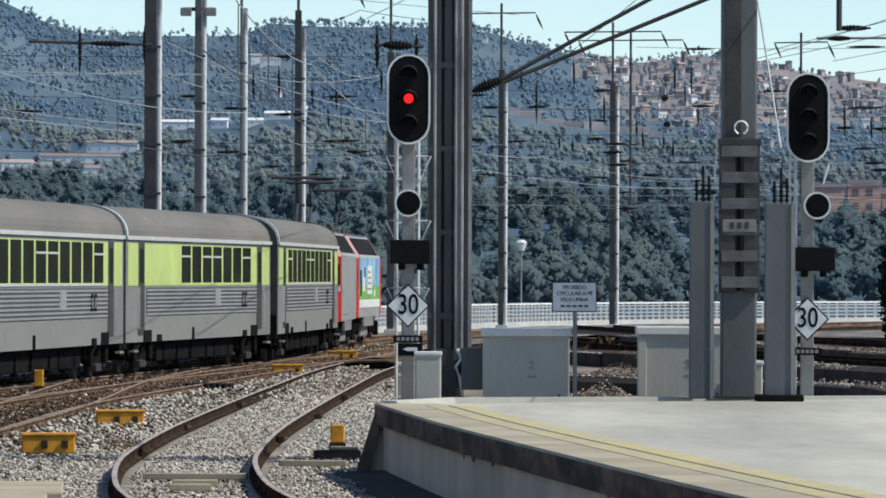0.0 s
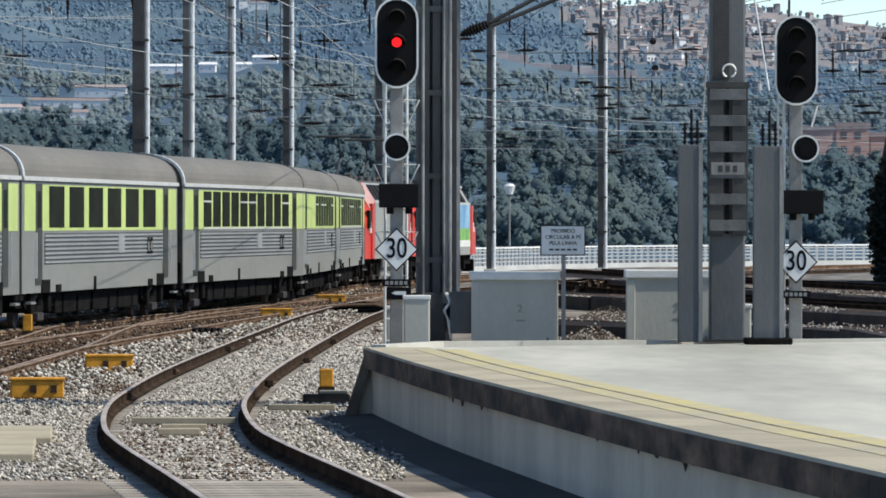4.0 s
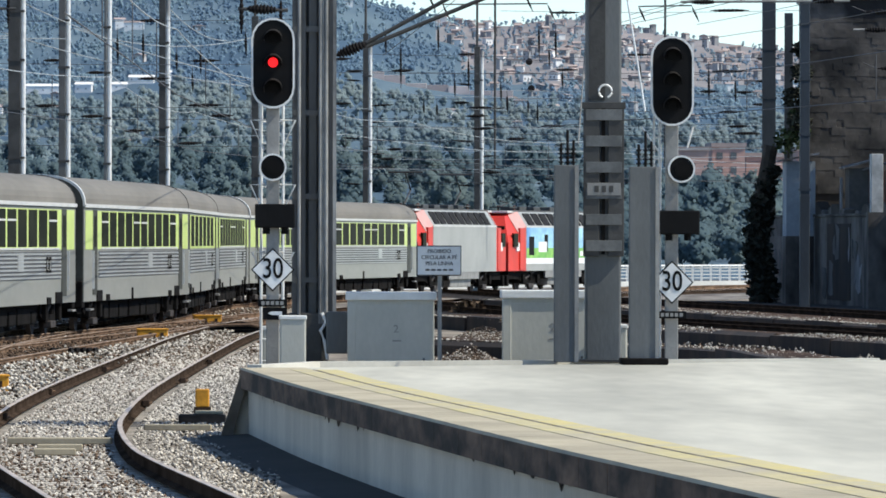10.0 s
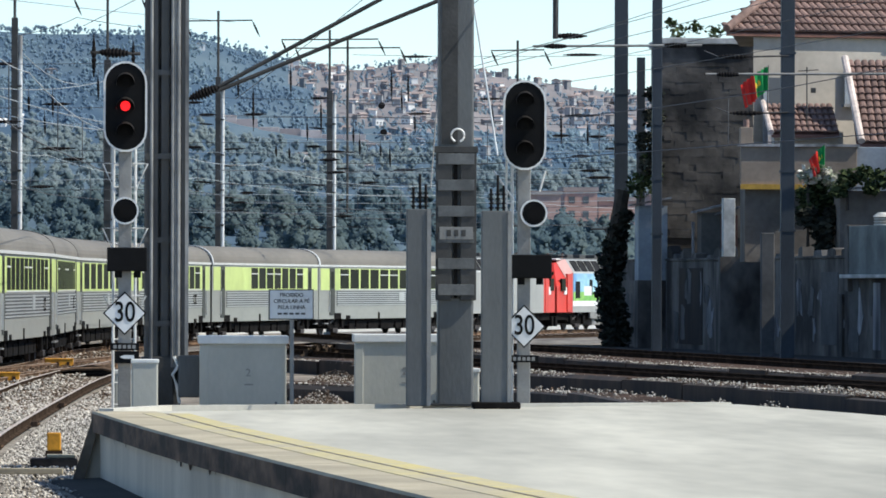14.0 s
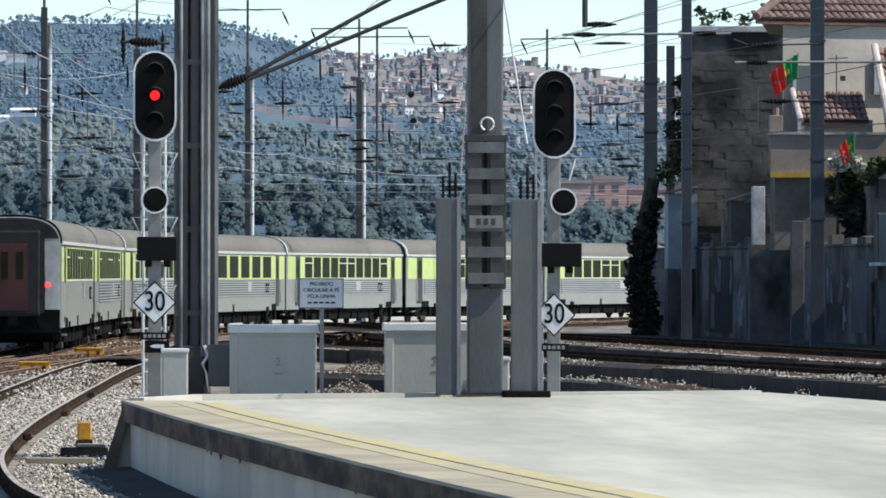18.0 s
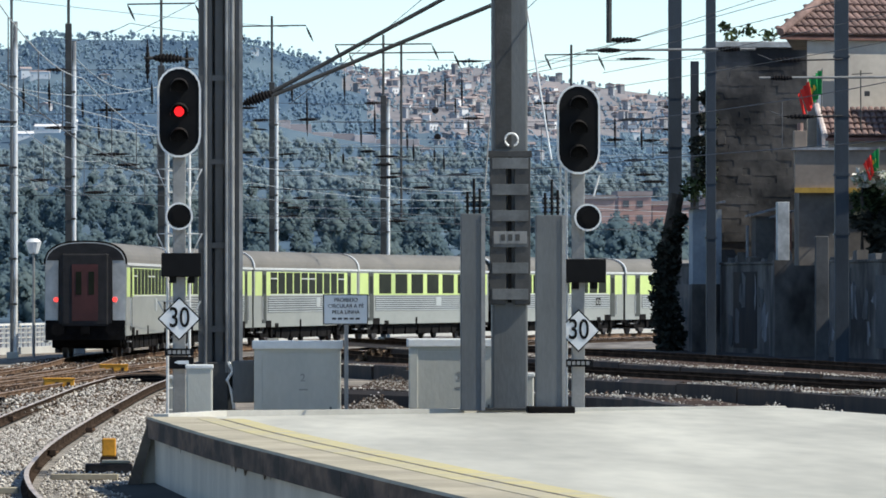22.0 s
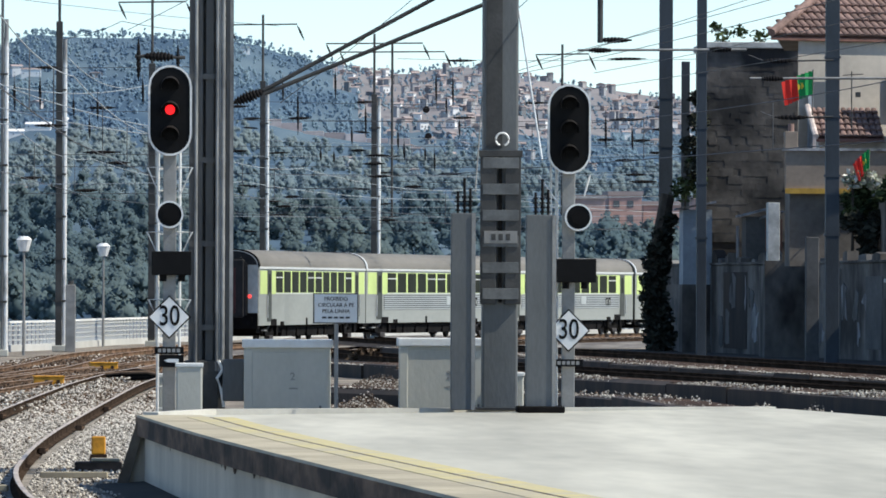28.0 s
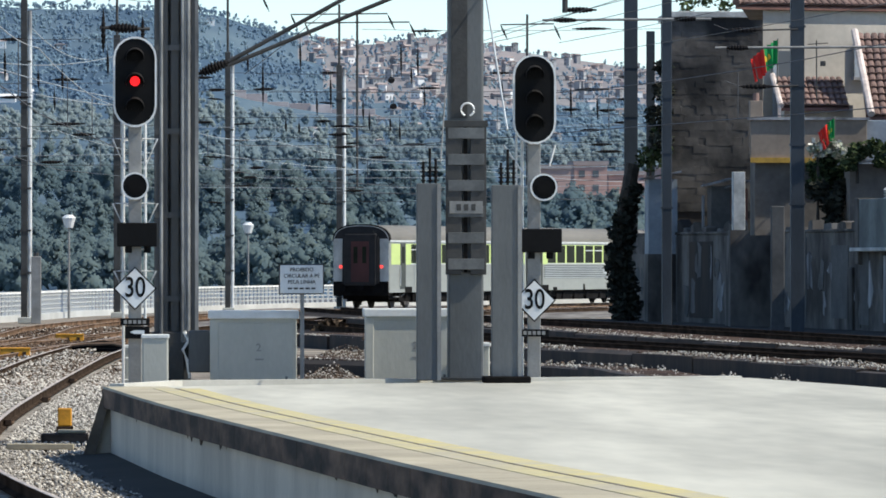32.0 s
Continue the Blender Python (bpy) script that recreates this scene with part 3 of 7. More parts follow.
def build_town():
    rng = random.Random(21)
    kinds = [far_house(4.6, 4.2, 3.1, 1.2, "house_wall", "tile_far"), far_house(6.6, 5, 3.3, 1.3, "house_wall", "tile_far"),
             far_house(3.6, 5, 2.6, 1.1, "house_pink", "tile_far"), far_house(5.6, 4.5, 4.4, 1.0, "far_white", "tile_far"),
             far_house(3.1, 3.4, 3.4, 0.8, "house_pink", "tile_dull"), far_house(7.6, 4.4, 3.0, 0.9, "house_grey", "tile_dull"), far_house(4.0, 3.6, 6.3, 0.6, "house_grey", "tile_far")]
    placed = 0
    tries = 0
    firsts = list(kinds)
    while placed < 330 and tries < 60000:
        tries += 1
        y = rng.uniform(1700, 3600)
        a = rng.uniform(-0.062, 0.085)
        if rng.random() > town(a, y):
            continue
        x = a * y
        m = pose(x, y, ground_z(x, y), 0, 0, rng.uniform(-90, 90))
        k = rng.randrange(len(kinds))
        if firsts[k] is not None:
            kinds[k].matrix_basis, firsts[k] = m, None
        else:
            copy_thing(kinds[k], m)
        placed += 1
    # a pinkish retaining wall along the road half-way up
    ob = thing("road_wall", "long pinkish retaining wall of a hillside road", "wall", kind="structure")
    for k in range(7):
        x, y = 21 + 8.2 * k, 2690 - 6 * k + 4 * math.sin(k * 1.7)
        part("wall_length", box(x, x + 8.15, y - 0.4, y + 0.4, ground_z(x + 4, y) - 3, ground_z(x + 4, y) + 2.4 + 0.8 * math.sin(k * 2.1), 0.1), "house_pink" if k % 2 else "road_pink", ob)
    # long pale sheds and walls on the left-hand slope, brick blocks of flats low down by the river
    for k, (x, y, w, h, turn) in enumerate(CLEAR):
        ob = thing("long_house", "long low white building with a tiled roof on the hillside", "house", pose(x, y, ground_z(x, y), 0, 0, turn), group="hillside sheds")
        part("wall", box(-w / 2, w / 2, -3, 3, -6, h), "far_white", ob)
        part("roof", prism([(-3.2, h), (3.2, h), (1.5, h + 1.0)], "x", -w / 2 - 0.3, w / 2 + 0.3), "tile_far" if k > 4 else "far_white", ob)
        for q in range(int(w // 3)):
            part("window", box(-w / 2 + 0.8 + q * 3, -w / 2 + 1.3 + q * 3, -3.06, -2.9, 0.9, 1.5), "house_grey", ob)
    for k, (x, w, h) in enumerate(((80, 8, 8.0), (89, 7, 9.5), (98, 9, 8.5), (109, 7, 10.0), (118, 8, 8.6))):
        y = 1460 + 12 * k
        ob = thing("apartment_block", "brick-red apartment block below the hillside", "building", pose(x, y, ground_z(x, y), 0, 0, 4), group="riverside flats")
        part("wall", box(-w / 2, w / 2, -5, 5, -4, h), "far_brick", ob)
        part("roof", box(-w / 2 - 0.3, w / 2 + 0.3, -5.3, 5.3, h, h + 0.9), "tile_far", ob)
        for lev in range(int(h // 3)):
            for c in range(int(w // 3)):
                x0 = -w / 2 + 0.9 + c * 3
                part("window", box(x0, x0 + 1.3, -5.08, -4.9, lev * 3 + 1, lev * 3 + 2.4), "far_window", ob)


build_town()


# ---------------------------------------------------------------- tracks
RAIL = [(-0.075, -0.17), (0.075, -0.17), (0.075, -0.155), (0.012, -0.13), (0.012, -0.045), (0.036, -0.03), (0.036, -0.004), (-0.036, -0.004), (-0.036, -0.03), (-0.012, -0.045), (-0.012, -0.13), (-0.075, -0.155)]
HEAD = [(-0.033, -0.004), (0.033, -0.004), (0.028, 0.0), (-0.028, 0.0)]
GAUGE = 1.735


def railway_track(knots, label, sleepers=(), bed="", z=0.0, shine="rail_top", side_mat="rail", tie="sleeper"):
    ob = thing("railway_track", label, "railway track", pose(0, 0, z), group="station tracks", kind="structure")
    pts, run = spline(knots, 2.0)
    for side in (-GAUGE / 2, GAUGE / 2):
        line = []
        for i, p in enumerate(pts):
            d = (pts[min(i + 1, len(pts) - 1)] - pts[max(i - 1, 0)]).normalized()
            line.append(p + Vector((d.y, -d.x, 0)) * side)
        rail = part("rail", sweep(line, RAIL), side_mat, ob)
        part("rail_head", sweep(line, HEAD), shine, rail, "worn rail head")
    if bed:
        part("trackbed", sweep(pts, [(-2.1, -0.26), (2.1, -0.26), (1.5, -0.19), (-1.5, -0.19)]), bed, ob)
    if sleepers:
        first = None
        lo, hi = sleepers
        s = lo
        i = 0
        while s < hi:
            while i < len(run) - 2 and run[i + 1] < s:
                i += 1
            f = (s - run[i]) / (run[i + 1] - run[i])
            p, d = pts[i].lerp(pts[i + 1], f), pts[i + 1] - pts[i]
            ang = math.degrees(math.atan2(-d.x, d.y))
            if first is None:
                first = part("sleeper", box(-1.3, 1.3, -0.13, 0.13, -0.31, -0.16 if tie == "old_tie" else -0.205, 0.015), tie, ob)
                first.location, first.rotation_euler = p, (0, 0, radians(ang))
            else:
                again(first, ob, p.x, p.y, 0, ang)
            s += 0.62
    return ob


# the way that the train takes, from behind on one side round to behind the houses
TRAIN_WAY = [(-23.5, 2), (-19.5, 40), (-15.0, 85), (-10.55, 143.2), (-8.23, 169.4), (-5.55, 195.6), (-4.65, 221.5), (-4.1, 247.5), (-2.05, 273.6), (1.6, 298.9),
             (7.35, 325.6), (15.1, 351.0), (23.35, 376.0), (32.5, 401.0), (43.5, 426.0), (57.0, 450.0), (74.0, 473.0), (95.0, 494.0), (120.0, 510.0), (150.0, 520.0), (185.0, 526.0), (225.0, 528.0)]
railway_track(TRAIN_WAY[:18], "rusty main track curving away across the yard", bed="rusty_bed", side_mat="rail_rust", shine="dull_top")
NEAR_TRACK = [(0.6, 40), (-1.2, 60), (-2.5, 73.7), (-2.95, 80), (-3.28, 88), (-3.38, 94.9), (-3.40, 105), (-3.28, 118.4), (-2.85, 148), (-2.3, 177), (-1.2, 205), (1.4, 240), (6.5, 280), (14, 318), (23, 350)]
railway_track(NEAR_TRACK, "curved near track with worn rails in pale ballast", sleepers=(14, 120))
railway_track([(-8.2, 60), (-7.8, 100), (-7.43, 128), (-6.2, 152), (-4.6, 180), (-2.9, 205), (-0.2, 235)], "rusty turnout track crossing the yard", sleepers=(38, 165), tie="old_tie", z=-0.01, side_mat="rail_rust", shine="dull_top")
railway_track([(-7.9, 95), (-7.47, 127), (-7.6, 160), (-6.6, 190), (-5.2, 215)], "rusty diverging track of the turnout", sleepers=(5, 100), tie="old_tie", z=-0.02, side_mat="rail_rust", shine="dull_top")
railway_track([(-12.8, 60), (-10.9, 110), (-8.6, 145), (-6.3, 172), (-3.9, 195), (-1.4, 218)], "rusty crossover track of the yard", sleepers=(45, 150), tie="old_tie", z=-0.03, side_mat="rail_rust", shine="dull_top")
TURNOUT = [(-8.2, 60), (-7.8, 100), (-7.43, 128), (-6.2, 152), (-4.6, 180), (-2.9, 205), (-0.2, 235)]
for k, knots in enumerate(([(30, 120), (20.7, 163.7), (15.2, 214.6), (9.6, 265), (6.5, 300)], [(26, 90), (17.5, 135), (12.3, 168), (8.0, 197), (3.6, 240)])):
    railway_track(knots, "dark siding track laid behind a low wall", bed="trackbed", z=0.30 - 0.02 * k, shine="rail")
yard = thing("yard_bed", "rust-brown oily ballast bed under the turnouts", "ground", kind="structure")
part("bed", prism([(-16, 96), (-8.6, 96), (-6.4, 124), (-5.6, 150), (-4.3, 180), (-2.6, 205), (0.2, 235), (-6.5, 240), (-13, 150)], "z", -0.3, -0.207), "rusty_bed", yard)
LOW_WALLS = ([(27.5, 80), (21.5, 120), (17.2, 163.7), (14.5, 188), (11.7, 214.6), (8.96, 240), (6.4, 263)], [(22.5, 80), (18.2, 108), (14.3, 135), (12.5, 149), (9.16, 168), (5.75, 190), (3.4, 206)],
             [(13.4, 96), (11.0, 112), (8.76, 128), (7.85, 141.8), (3.45, 152.5), (1.0, 160)])
for k, knots in enumerate(LOW_WALLS):
    ob = thing("low_wall", "low sooty retaining wall holding the siding ballast", "wall", kind="structure")
    line = spline(knots, 2.5)[0]
    rng = random.Random(60 + k)
    for i in range(0, len(line) - 2, 2):
        top, out = 0.17 + rng.uniform(-0.09, 0.05), rng.uniform(-0.05, 0.04)
        part("wall_length", sweep([p.copy() for p in line[i:i + 3]], [(out, -0.3), (0.25, -0.3), (0.25, top - 0.03), (0.14, top + rng.uniform(-0.03, 0.05)), (out, top - rng.uniform(0, 0.06))]), "low_wall", ob)
    part("ballast_bed", sweep(line, [(0.25, -0.3), (3.2 if k < 2 else 1.6, -0.3), (3.2 if k < 2 else 1.6, 0.15), (1.0, 0.18), (0.25, 0.15)]), "rusty_bed", ob, "grimy ballast behind the wall")


# ---------------------------------------------------------------- platform
EDGE = [(7.6, 8), (5.4, 22), (3.9, 36), (2.54, 49.5), (1.96, 55.3), (1.2, 63.7), (0.0, 77.7), (-0.86, 89.9)]
FAR = [(8.1, 96.4), (9.35, 87.5), (10.6, 75), (12.2, 60), (13.6, 45), (15.5, 25), (17.5, 8)]
TOP = 0.70


def build_platform():
    ob = thing("platform", "pale concrete platform with dark-stained edge and worn yellow line", "platform", kind="structure")
    left = spline(EDGE, 1.5)[0]
    right = spline(FAR, 1.5)[0]
    inner = []
    for i, p in enumerate(left):
        d = (left[min(i + 1, len(left) - 1)] - left[max(i - 1, 0)]).normalized()
        inner.append(p + Vector((d.y, -d.x, 0)) * 0.80)
    bm = bmesh.new()
    loop = inner + right
    lo, hi = [bm.verts.new((p.x, p.y, -0.25)) for p in loop], [bm.verts.new((p.x, p.y, TOP)) for p in loop]
    n = len(loop)
    for k in range(n):
        bm.faces.new((lo[k], lo[(k + 1) % n], hi[(k + 1) % n], hi[k]))
    bm.faces.new(hi)
    bmesh.ops.recalc_face_normals(bm, faces=bm.faces[:])
    part("slab", bm, "concrete", ob)
    # coping stones along the curved edge, each about two metres
    for a in range(0, len(left) - 1):
        seg = [left[a].lerp(left[a + 1], 0.006), left[a].lerp(left[a + 1], 0.994)]
        part("coping_stone", sweep(seg, [(-0.04, TOP - 0.2), (0.80, TOP - 0.2), (0.80, TOP + 0.004), (-0.02, TOP + 0.004), (-0.04, TOP - 0.02)]), "coping", ob)
        part("stained_edge", sweep(seg, [(-0.046, TOP - 0.26), (-0.040, TOP - 0.26), (-0.040, TOP - 0.022), (-0.046, TOP - 0.022)]), "stained", ob)
    rng = random.Random(8)
    for a in range(0, len(left) - 1):
        for q in range(4):
            f = rng.random()
            p, d = left[a].lerp(left[a + 1], f), (left[a + 1] - left[a]).normalized() * rng.uniform(0.1, 0.9)
            deep = 0.02 + 0.16 * rng.random() ** 2.5
            side = Vector((d.y, -d.x, 0)).normalized() * 0.044
            drip = bmesh.new()
            rows = [[drip.verts.new(p + d * g + side + Vector((0, 0, z))) for g in (0, 0.2, 0.4, 0.6, 0.8, 1)] for z in (TOP - 0.2, TOP - 0.2)]
            for v, g in zip(rows[1], (0, 0.2, 0.4, 0.6, 0.8, 1)):
                v.co.z -= 0.004 + deep * math.sin(math.pi * g) * rng.uniform(0.4, 1.0)
            for i in range(5):
                drip.faces.new((rows[0][i], rows[0][i + 1], rows[1][i + 1], rows[1][i]))
            bmesh.ops.solidify(drip, geom=drip.faces[:], thickness=0.004)
            part("drip_stain", drip, "stained", ob)
    part("edge_wall", sweep(left, [(0.05, -0.3), (0.80, -0.3), (0.80, TOP - 0.2), (0.05, TOP - 0.2)]), "wall_face", ob, "grey concrete wall under the edge")
    part("faded_line", sweep(left[:-1], [(0.52, TOP + 0.004), (0.775, TOP + 0.004), (0.775, TOP + 0.009), (0.52, TOP + 0.009)]), "faded_line", ob, "faded older yellow line on the coping")
    part("joint_groove", sweep(left[:-1], [(0.805, TOP), (0.827, TOP), (0.827, TOP + 0.007), (0.805, TOP + 0.007)]), "weathered", ob, "dark joint behind the coping")
    part("yellow_line", sweep(left[:-1], [(0.85, TOP), (1.12, TOP), (1.12, TOP + 0.005), (0.85, TOP + 0.005)]), "yellow_line", ob, "worn yellow safety line")
    part("end_coping", sweep([Vector((-0.62, 90.6, 0)), Vector((0.15, 93.2, 0)), Vector((8.0, 96.5, 0))], [(-0.2, TOP - 0.25), (0.0, TOP - 0.25), (0.0, TOP + 0.025), (-0.2, TOP + 0.025)]), "pale_kerb", ob, "pale end kerb")
    part("end_batter", prism([(-0.84, TOP - 0.03), (-0.5, TOP - 0.2), (-0.5, -0.3), (-1.08, -0.3)], "y", 89.6, 90.1), "wall_face", ob, "battered end of the edge wall")
    part("end_buttress", prism([(-0.87, TOP - 0.02), (-0.76, TOP - 0.02), (-1.02, -0.3), (-1.18, -0.3)], "y", 89.5, 90.15), "weathered", ob, "sloping weathered concrete end post")
    # near-black strip: dirt, and the platform's cast shadow painted into it
    part("foot_dirt", sweep([p for p in left if p.y > 50], [(-0.85, -0.3), (0.05, -0.3), (0.05, -0.15), (-0.5, -0.19)]), "soil", ob, "dark dirt along the wall foot with the platform's shadow painted in")


build_platform()


# ---------------------------------------------------------------- signals and the gear at the platform end
def stadium(w, h, n=10):
    r = w / 2
    out = [(r * math.cos(a), h / 2 - r + r * math.sin(a)) for a in np.linspace(0, math.pi, n)]
    return out + [(r * math.cos(a), -h / 2 + r + r * math.sin(a)) for a in np.linspace(math.pi, math.tau, n)]


def shift(outline, x, z):
    return [(p[0] + x, p[1] + z) for p in outline]


def disc(r, n=20):
    return [(r * math.cos(k * math.tau / n), r * math.sin(k * math.tau / n)) for k in range(n)]


def text_mesh(name, words, size, m, material, parent, label="", bold=0.0):
    cu = bpy.data.curves.new(name, "FONT")
    cu.body, cu.size, cu.align_x, cu.align_y, cu.extrude = words, size, "CENTER", "CENTER", 0.003
    cu.offset = bold
    tmp = bpy.data.objects.new(name, cu)
    me = bpy.data.meshes.new_from_object(tmp)
    bpy.data.objects.remove(tmp)
    me.materials.append(M[material])
    ob = new(name, me)
    ob.parent = parent
    ob.matrix_basis = m
    return tagged(ob, label) if label else ob


def colour_light_signal(x, y, base, head_z, round_z, round_dx, box_z, box_dx, box_w, dia_z, plate_z, lit, label):
    ob = thing("railway_signal", label, "railway signal", pose(x, y, 0), group="platform end signals")
    part("post", box(-0.09, 0.09, -0.05, 0.05, base, head_z - 0.6, 0.01), "galv", ob)
    hw, hh = 0.60, 1.25
    head = part("backboard", prism(shift(stadium(hw - 0.05, hh - 0.05), 0, head_z), "y", -0.16, -0.10), "black", ob, "black oval backboard")
    rim = bmesh.new()
    o, i = shift(stadium(hw, hh), 0, head_z), shift(stadium(hw - 0.055, hh - 0.055), 0, head_z)
    n = len(o)
    vs = [[rim.verts.new((p[0], yy, p[1])) for p in ol] for ol, yy in ((o, -0.17), (i, -0.17), (i, -0.13), (o, -0.09))]
    for a, b in ((0, 1), (1, 2), (3, 0)):
        for k in range(n):
            rim.faces.new((vs[a][k], vs[a][(k + 1) % n], vs[b][(k + 1) % n], vs[b][k]))
    bmesh.ops.recalc_face_normals(rim, faces=rim.faces[:])
    part("white_rim", rim, "white", head, "white painted rim")
    part("lamp_case", box(-0.2, 0.2, -0.10, 0.14, head_z - 0.5, head_z + 0.5, 0.03), "black", ob)
    for k, dz in enumerate((0.35, 0.01, -0.33)):
        on = lit and k == 1
        part("lamp", prism(shift(disc(0.068), 0, head_z + dz), "y", -0.185, -0.15), "red_light" if on else "lens", head, "glowing red lamp" if on else "")
        hood = bmesh.new()
        arc = [(0.125 * math.cos(a), 0.125 * math.sin(a)) for a in np.linspace(-0.35, math.pi + 0.35, 12)]
        r0, r1 = [[hood.verts.new((p[0], yy, head_z + dz + p[1] + sl)) for p in arc] for yy, sl in ((-0.16, 0), (-0.38, -0.03))]
        for q in range(len(arc) - 1):
            hood.faces.new((r0[q], r0[q + 1], r1[q + 1], r1[q]))
        part("hood", hood, "hood", head)
    # round single lamp lower down
    rl = part("round_lamp", prism(shift(disc(0.165), round_dx, round_z), "y", -0.16, -0.02), "black", ob)
    rr = bmesh.new()
    a, b = shift(disc(0.19), round_dx, round_z), shift(disc(0.165), round_dx, round_z)
    v = [[rr.verts.new((p[0], yy, p[1])) for p in ol] for ol, yy in ((a, -0.165), (b, -0.165), (a, -0.05))]
    for u, w in ((0, 1), (2, 0)):
        for k in range(20):
            rr.faces.new((v[u][k], v[u][(k + 1) % 20], v[w][(k + 1) % 20], v[w][k]))
    part("white_rim", rr, "white", rl)
    part("lens", prism(shift(disc(0.115), round_dx + 0.02, round_z), "y", -0.175, -0.16), "lens", rl)
    # black indicator box
    ib = part("indicator_box", box(box_dx - box_w / 2, box_dx + box_w / 2, -0.2, 0.12, box_z - 0.165, box_z + 0.165, 0.015), "black", ob)
    for dx in (-0.12, 0.14):
        part("gland", tube((box_dx + dx, -0.05, box_z - 0.165), (box_dx + dx, -0.05, box_z - 0.25), 0.05), "black", ib)
    # speed board
    h = 0.30
    sb = part("speed_board", prism([(-h, dia_z), (0, dia_z - h), (h, dia_z), (0, dia_z + h)], "y", -0.13, -0.115), "black", ob, "diamond speed board reading 30")
    h = 0.275
    part("board_face", prism([(-h, dia_z), (0, dia_z - h), (h, dia_z), (0, dia_z + h)], "y", -0.137, -0.128), "white", sb)
    tx = text_mesh("number", "30", 0.39, pose(0, -0.141, dia_z + 0.005, 90), "black", sb, bold=0.004)
    tx.scale = (0.76, 1.0, 1.0)
    # small plates under it
    part("name_plate", box(-0.2, 0.2, -0.14, -0.11, plate_z - 0.05, plate_z + 0.05), "black", ob)
    for k in range(5):
        part("plate_mark", box(-0.155 + k * 0.065, -0.11 + k * 0.065, -0.146, -0.138, plate_z - 0.025, plate_z + 0.025), "galv", ob)
    return ob


def bracket(ob, z, half, drop, left=True, right=True):
    """The white triangular steps and stays on a signal post."""
    for s in ((-1,) if left else ()) + ((1,) if right else ()):
        part("stay", bent([(s * 0.10, 0.05, z), (s * half, 0.05, z), (s * 0.12, 0.05, z - drop)], 0.016), "light_steel", ob)


sig = colour_light_signal(-0.50, 95.0, -0.2, 4.80, 3.37, 0.0, 2.70, 0.03, 0.55, 1.96, 1.50, True, "three-lamp railway signal showing red, with speed board")
bracket(sig, 4.02, 0.31, 0.42)
bracket(sig, 3.13, 0.31, 0.40)
bracket(sig, 2.20, 0.29, 0.35)
part("arrow_plate", box(-0.14, 0.20, -0.14, -0.11, 1.27, 1.44), "black", sig)
part("arrow", prism([(-0.07, 1.36), (-0.01, 1.385), (0.13, 1.385), (0.13, 1.335), (-0.01, 1.335)], "y", -0.147, -0.14), "white", sig)
part("ladder_rail", tube((-0.16, 0.22, -0.1), (-0.16, 0.22, 4.4), 0.02), "light_steel", sig)
part("ladder_rail", tube((0.14, 0.22, -0.1), (0.14, 0.22, 4.4), 0.02), "light_steel", sig)
for k in range(14):
    part("rung", tube((-0.16, 0.22, 0.1 + 0.3 * k), (0.14, 0.22, 0.1 + 0.3 * k), 0.012, n=6), "light_steel", sig)

sig2 = colour_light_signal(5.03, 95.6, -0.2, 4.58, 3.36, 0.13, 2.62, 0.08, 0.60, 1.79, 1.34, False, "unlit three-lamp railway signal with a 30 speed board")
part("ladder_rail", tube((-0.16, 0.1, -0.1), (-0.16, 0.1, 4.1), 0.022), "light_steel", sig2)
part("ladder_rail", tube((-0.24, 0.1, -0.1), (-0.24, 0.1, 4.1), 0.016), "light_steel", sig2)
for k in range(13):
    part("rung", tube((-0.24, 0.1, 0.2 + 0.3 * k), (-0.16, 0.1, 0.2 + 0.3 * k), 0.012, n=6), "light_steel", sig2)
part("stay", tube((0.30, 0.05, 3.95), (0.22, 0.05, 3.66), 0.014), "light_steel", sig2)
part("stay", tube((-0.42, 0.05, 3.95), (-0.14, 0.05, 3.55), 0.014), "light_steel", sig2)


def channel_mast(x, y, base, top, w, d, label):
    """A tall mast of two steel channels tied by flat plates."""
    ob = thing("catenary_mast", label, "catenary mast", pose(x, y, 0), group="overhead line masts")
    return ob


mast = channel_mast(0.02, 96.6, -0.2, 11, 0.6, 0.5, "dark steel double-channel mast with cable conduits beside the signal")
part("channel", box(-0.26, -0.07, -0.15, 0.15, -0.2, 11, 0.01), "mast_steel", mast)
part("web", box(-0.07, 0.25, 0.05, 0.12, -0.2, 11), "mast_steel", mast)
part("channel", box(-0.03, 0.09, -0.10, 0.05, -0.2, 11, 0.01), "mast_steel", mast)
part("channel", box(0.25, 0.34, -0.15, 0.15, 1.0, 11, 0.01), "mast_steel", mast)
# flange coloured paler than the channels to imitate the mast's sunlit edge
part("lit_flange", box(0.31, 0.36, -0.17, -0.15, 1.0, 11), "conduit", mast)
for x, r, z0 in ((-0.16, 0.022, 0.9), (0.135, 0.024, 1.2), (0.17, 0.018, 1.2), (0.215, 0.03, 1.2)):
    part("conduit", tube((x, -0.2, z0), (x, -0.2, 11), r), "conduit" if r > 0.02 else "galv", mast)
for k in range(9):
    part("tie_plate", box(-0.26, 0.34, -0.16, -0.152, 0.6 + k * 1.17, 0.68 + k * 1.17), "mast_steel", mast)
part("base_shoe", box(-0.30, 0.16, -0.2, 0.2, -0.25, 1.35, 0.02), "dark_steel", mast)
part("junction_box", box(0.22, 0.52, -0.3, -0.1, 0.78, 1.37, 0.02), "grey_steel", mast)
part("loose_cable", bent([(0.16, -0.24, 1.35), (0.22, -0.26, 1.22), (0.14, -0.27, 1.1), (0.2, -0.26, 0.95), (0.24, -0.26, 0.7)], 0.025), "light_steel", mast)


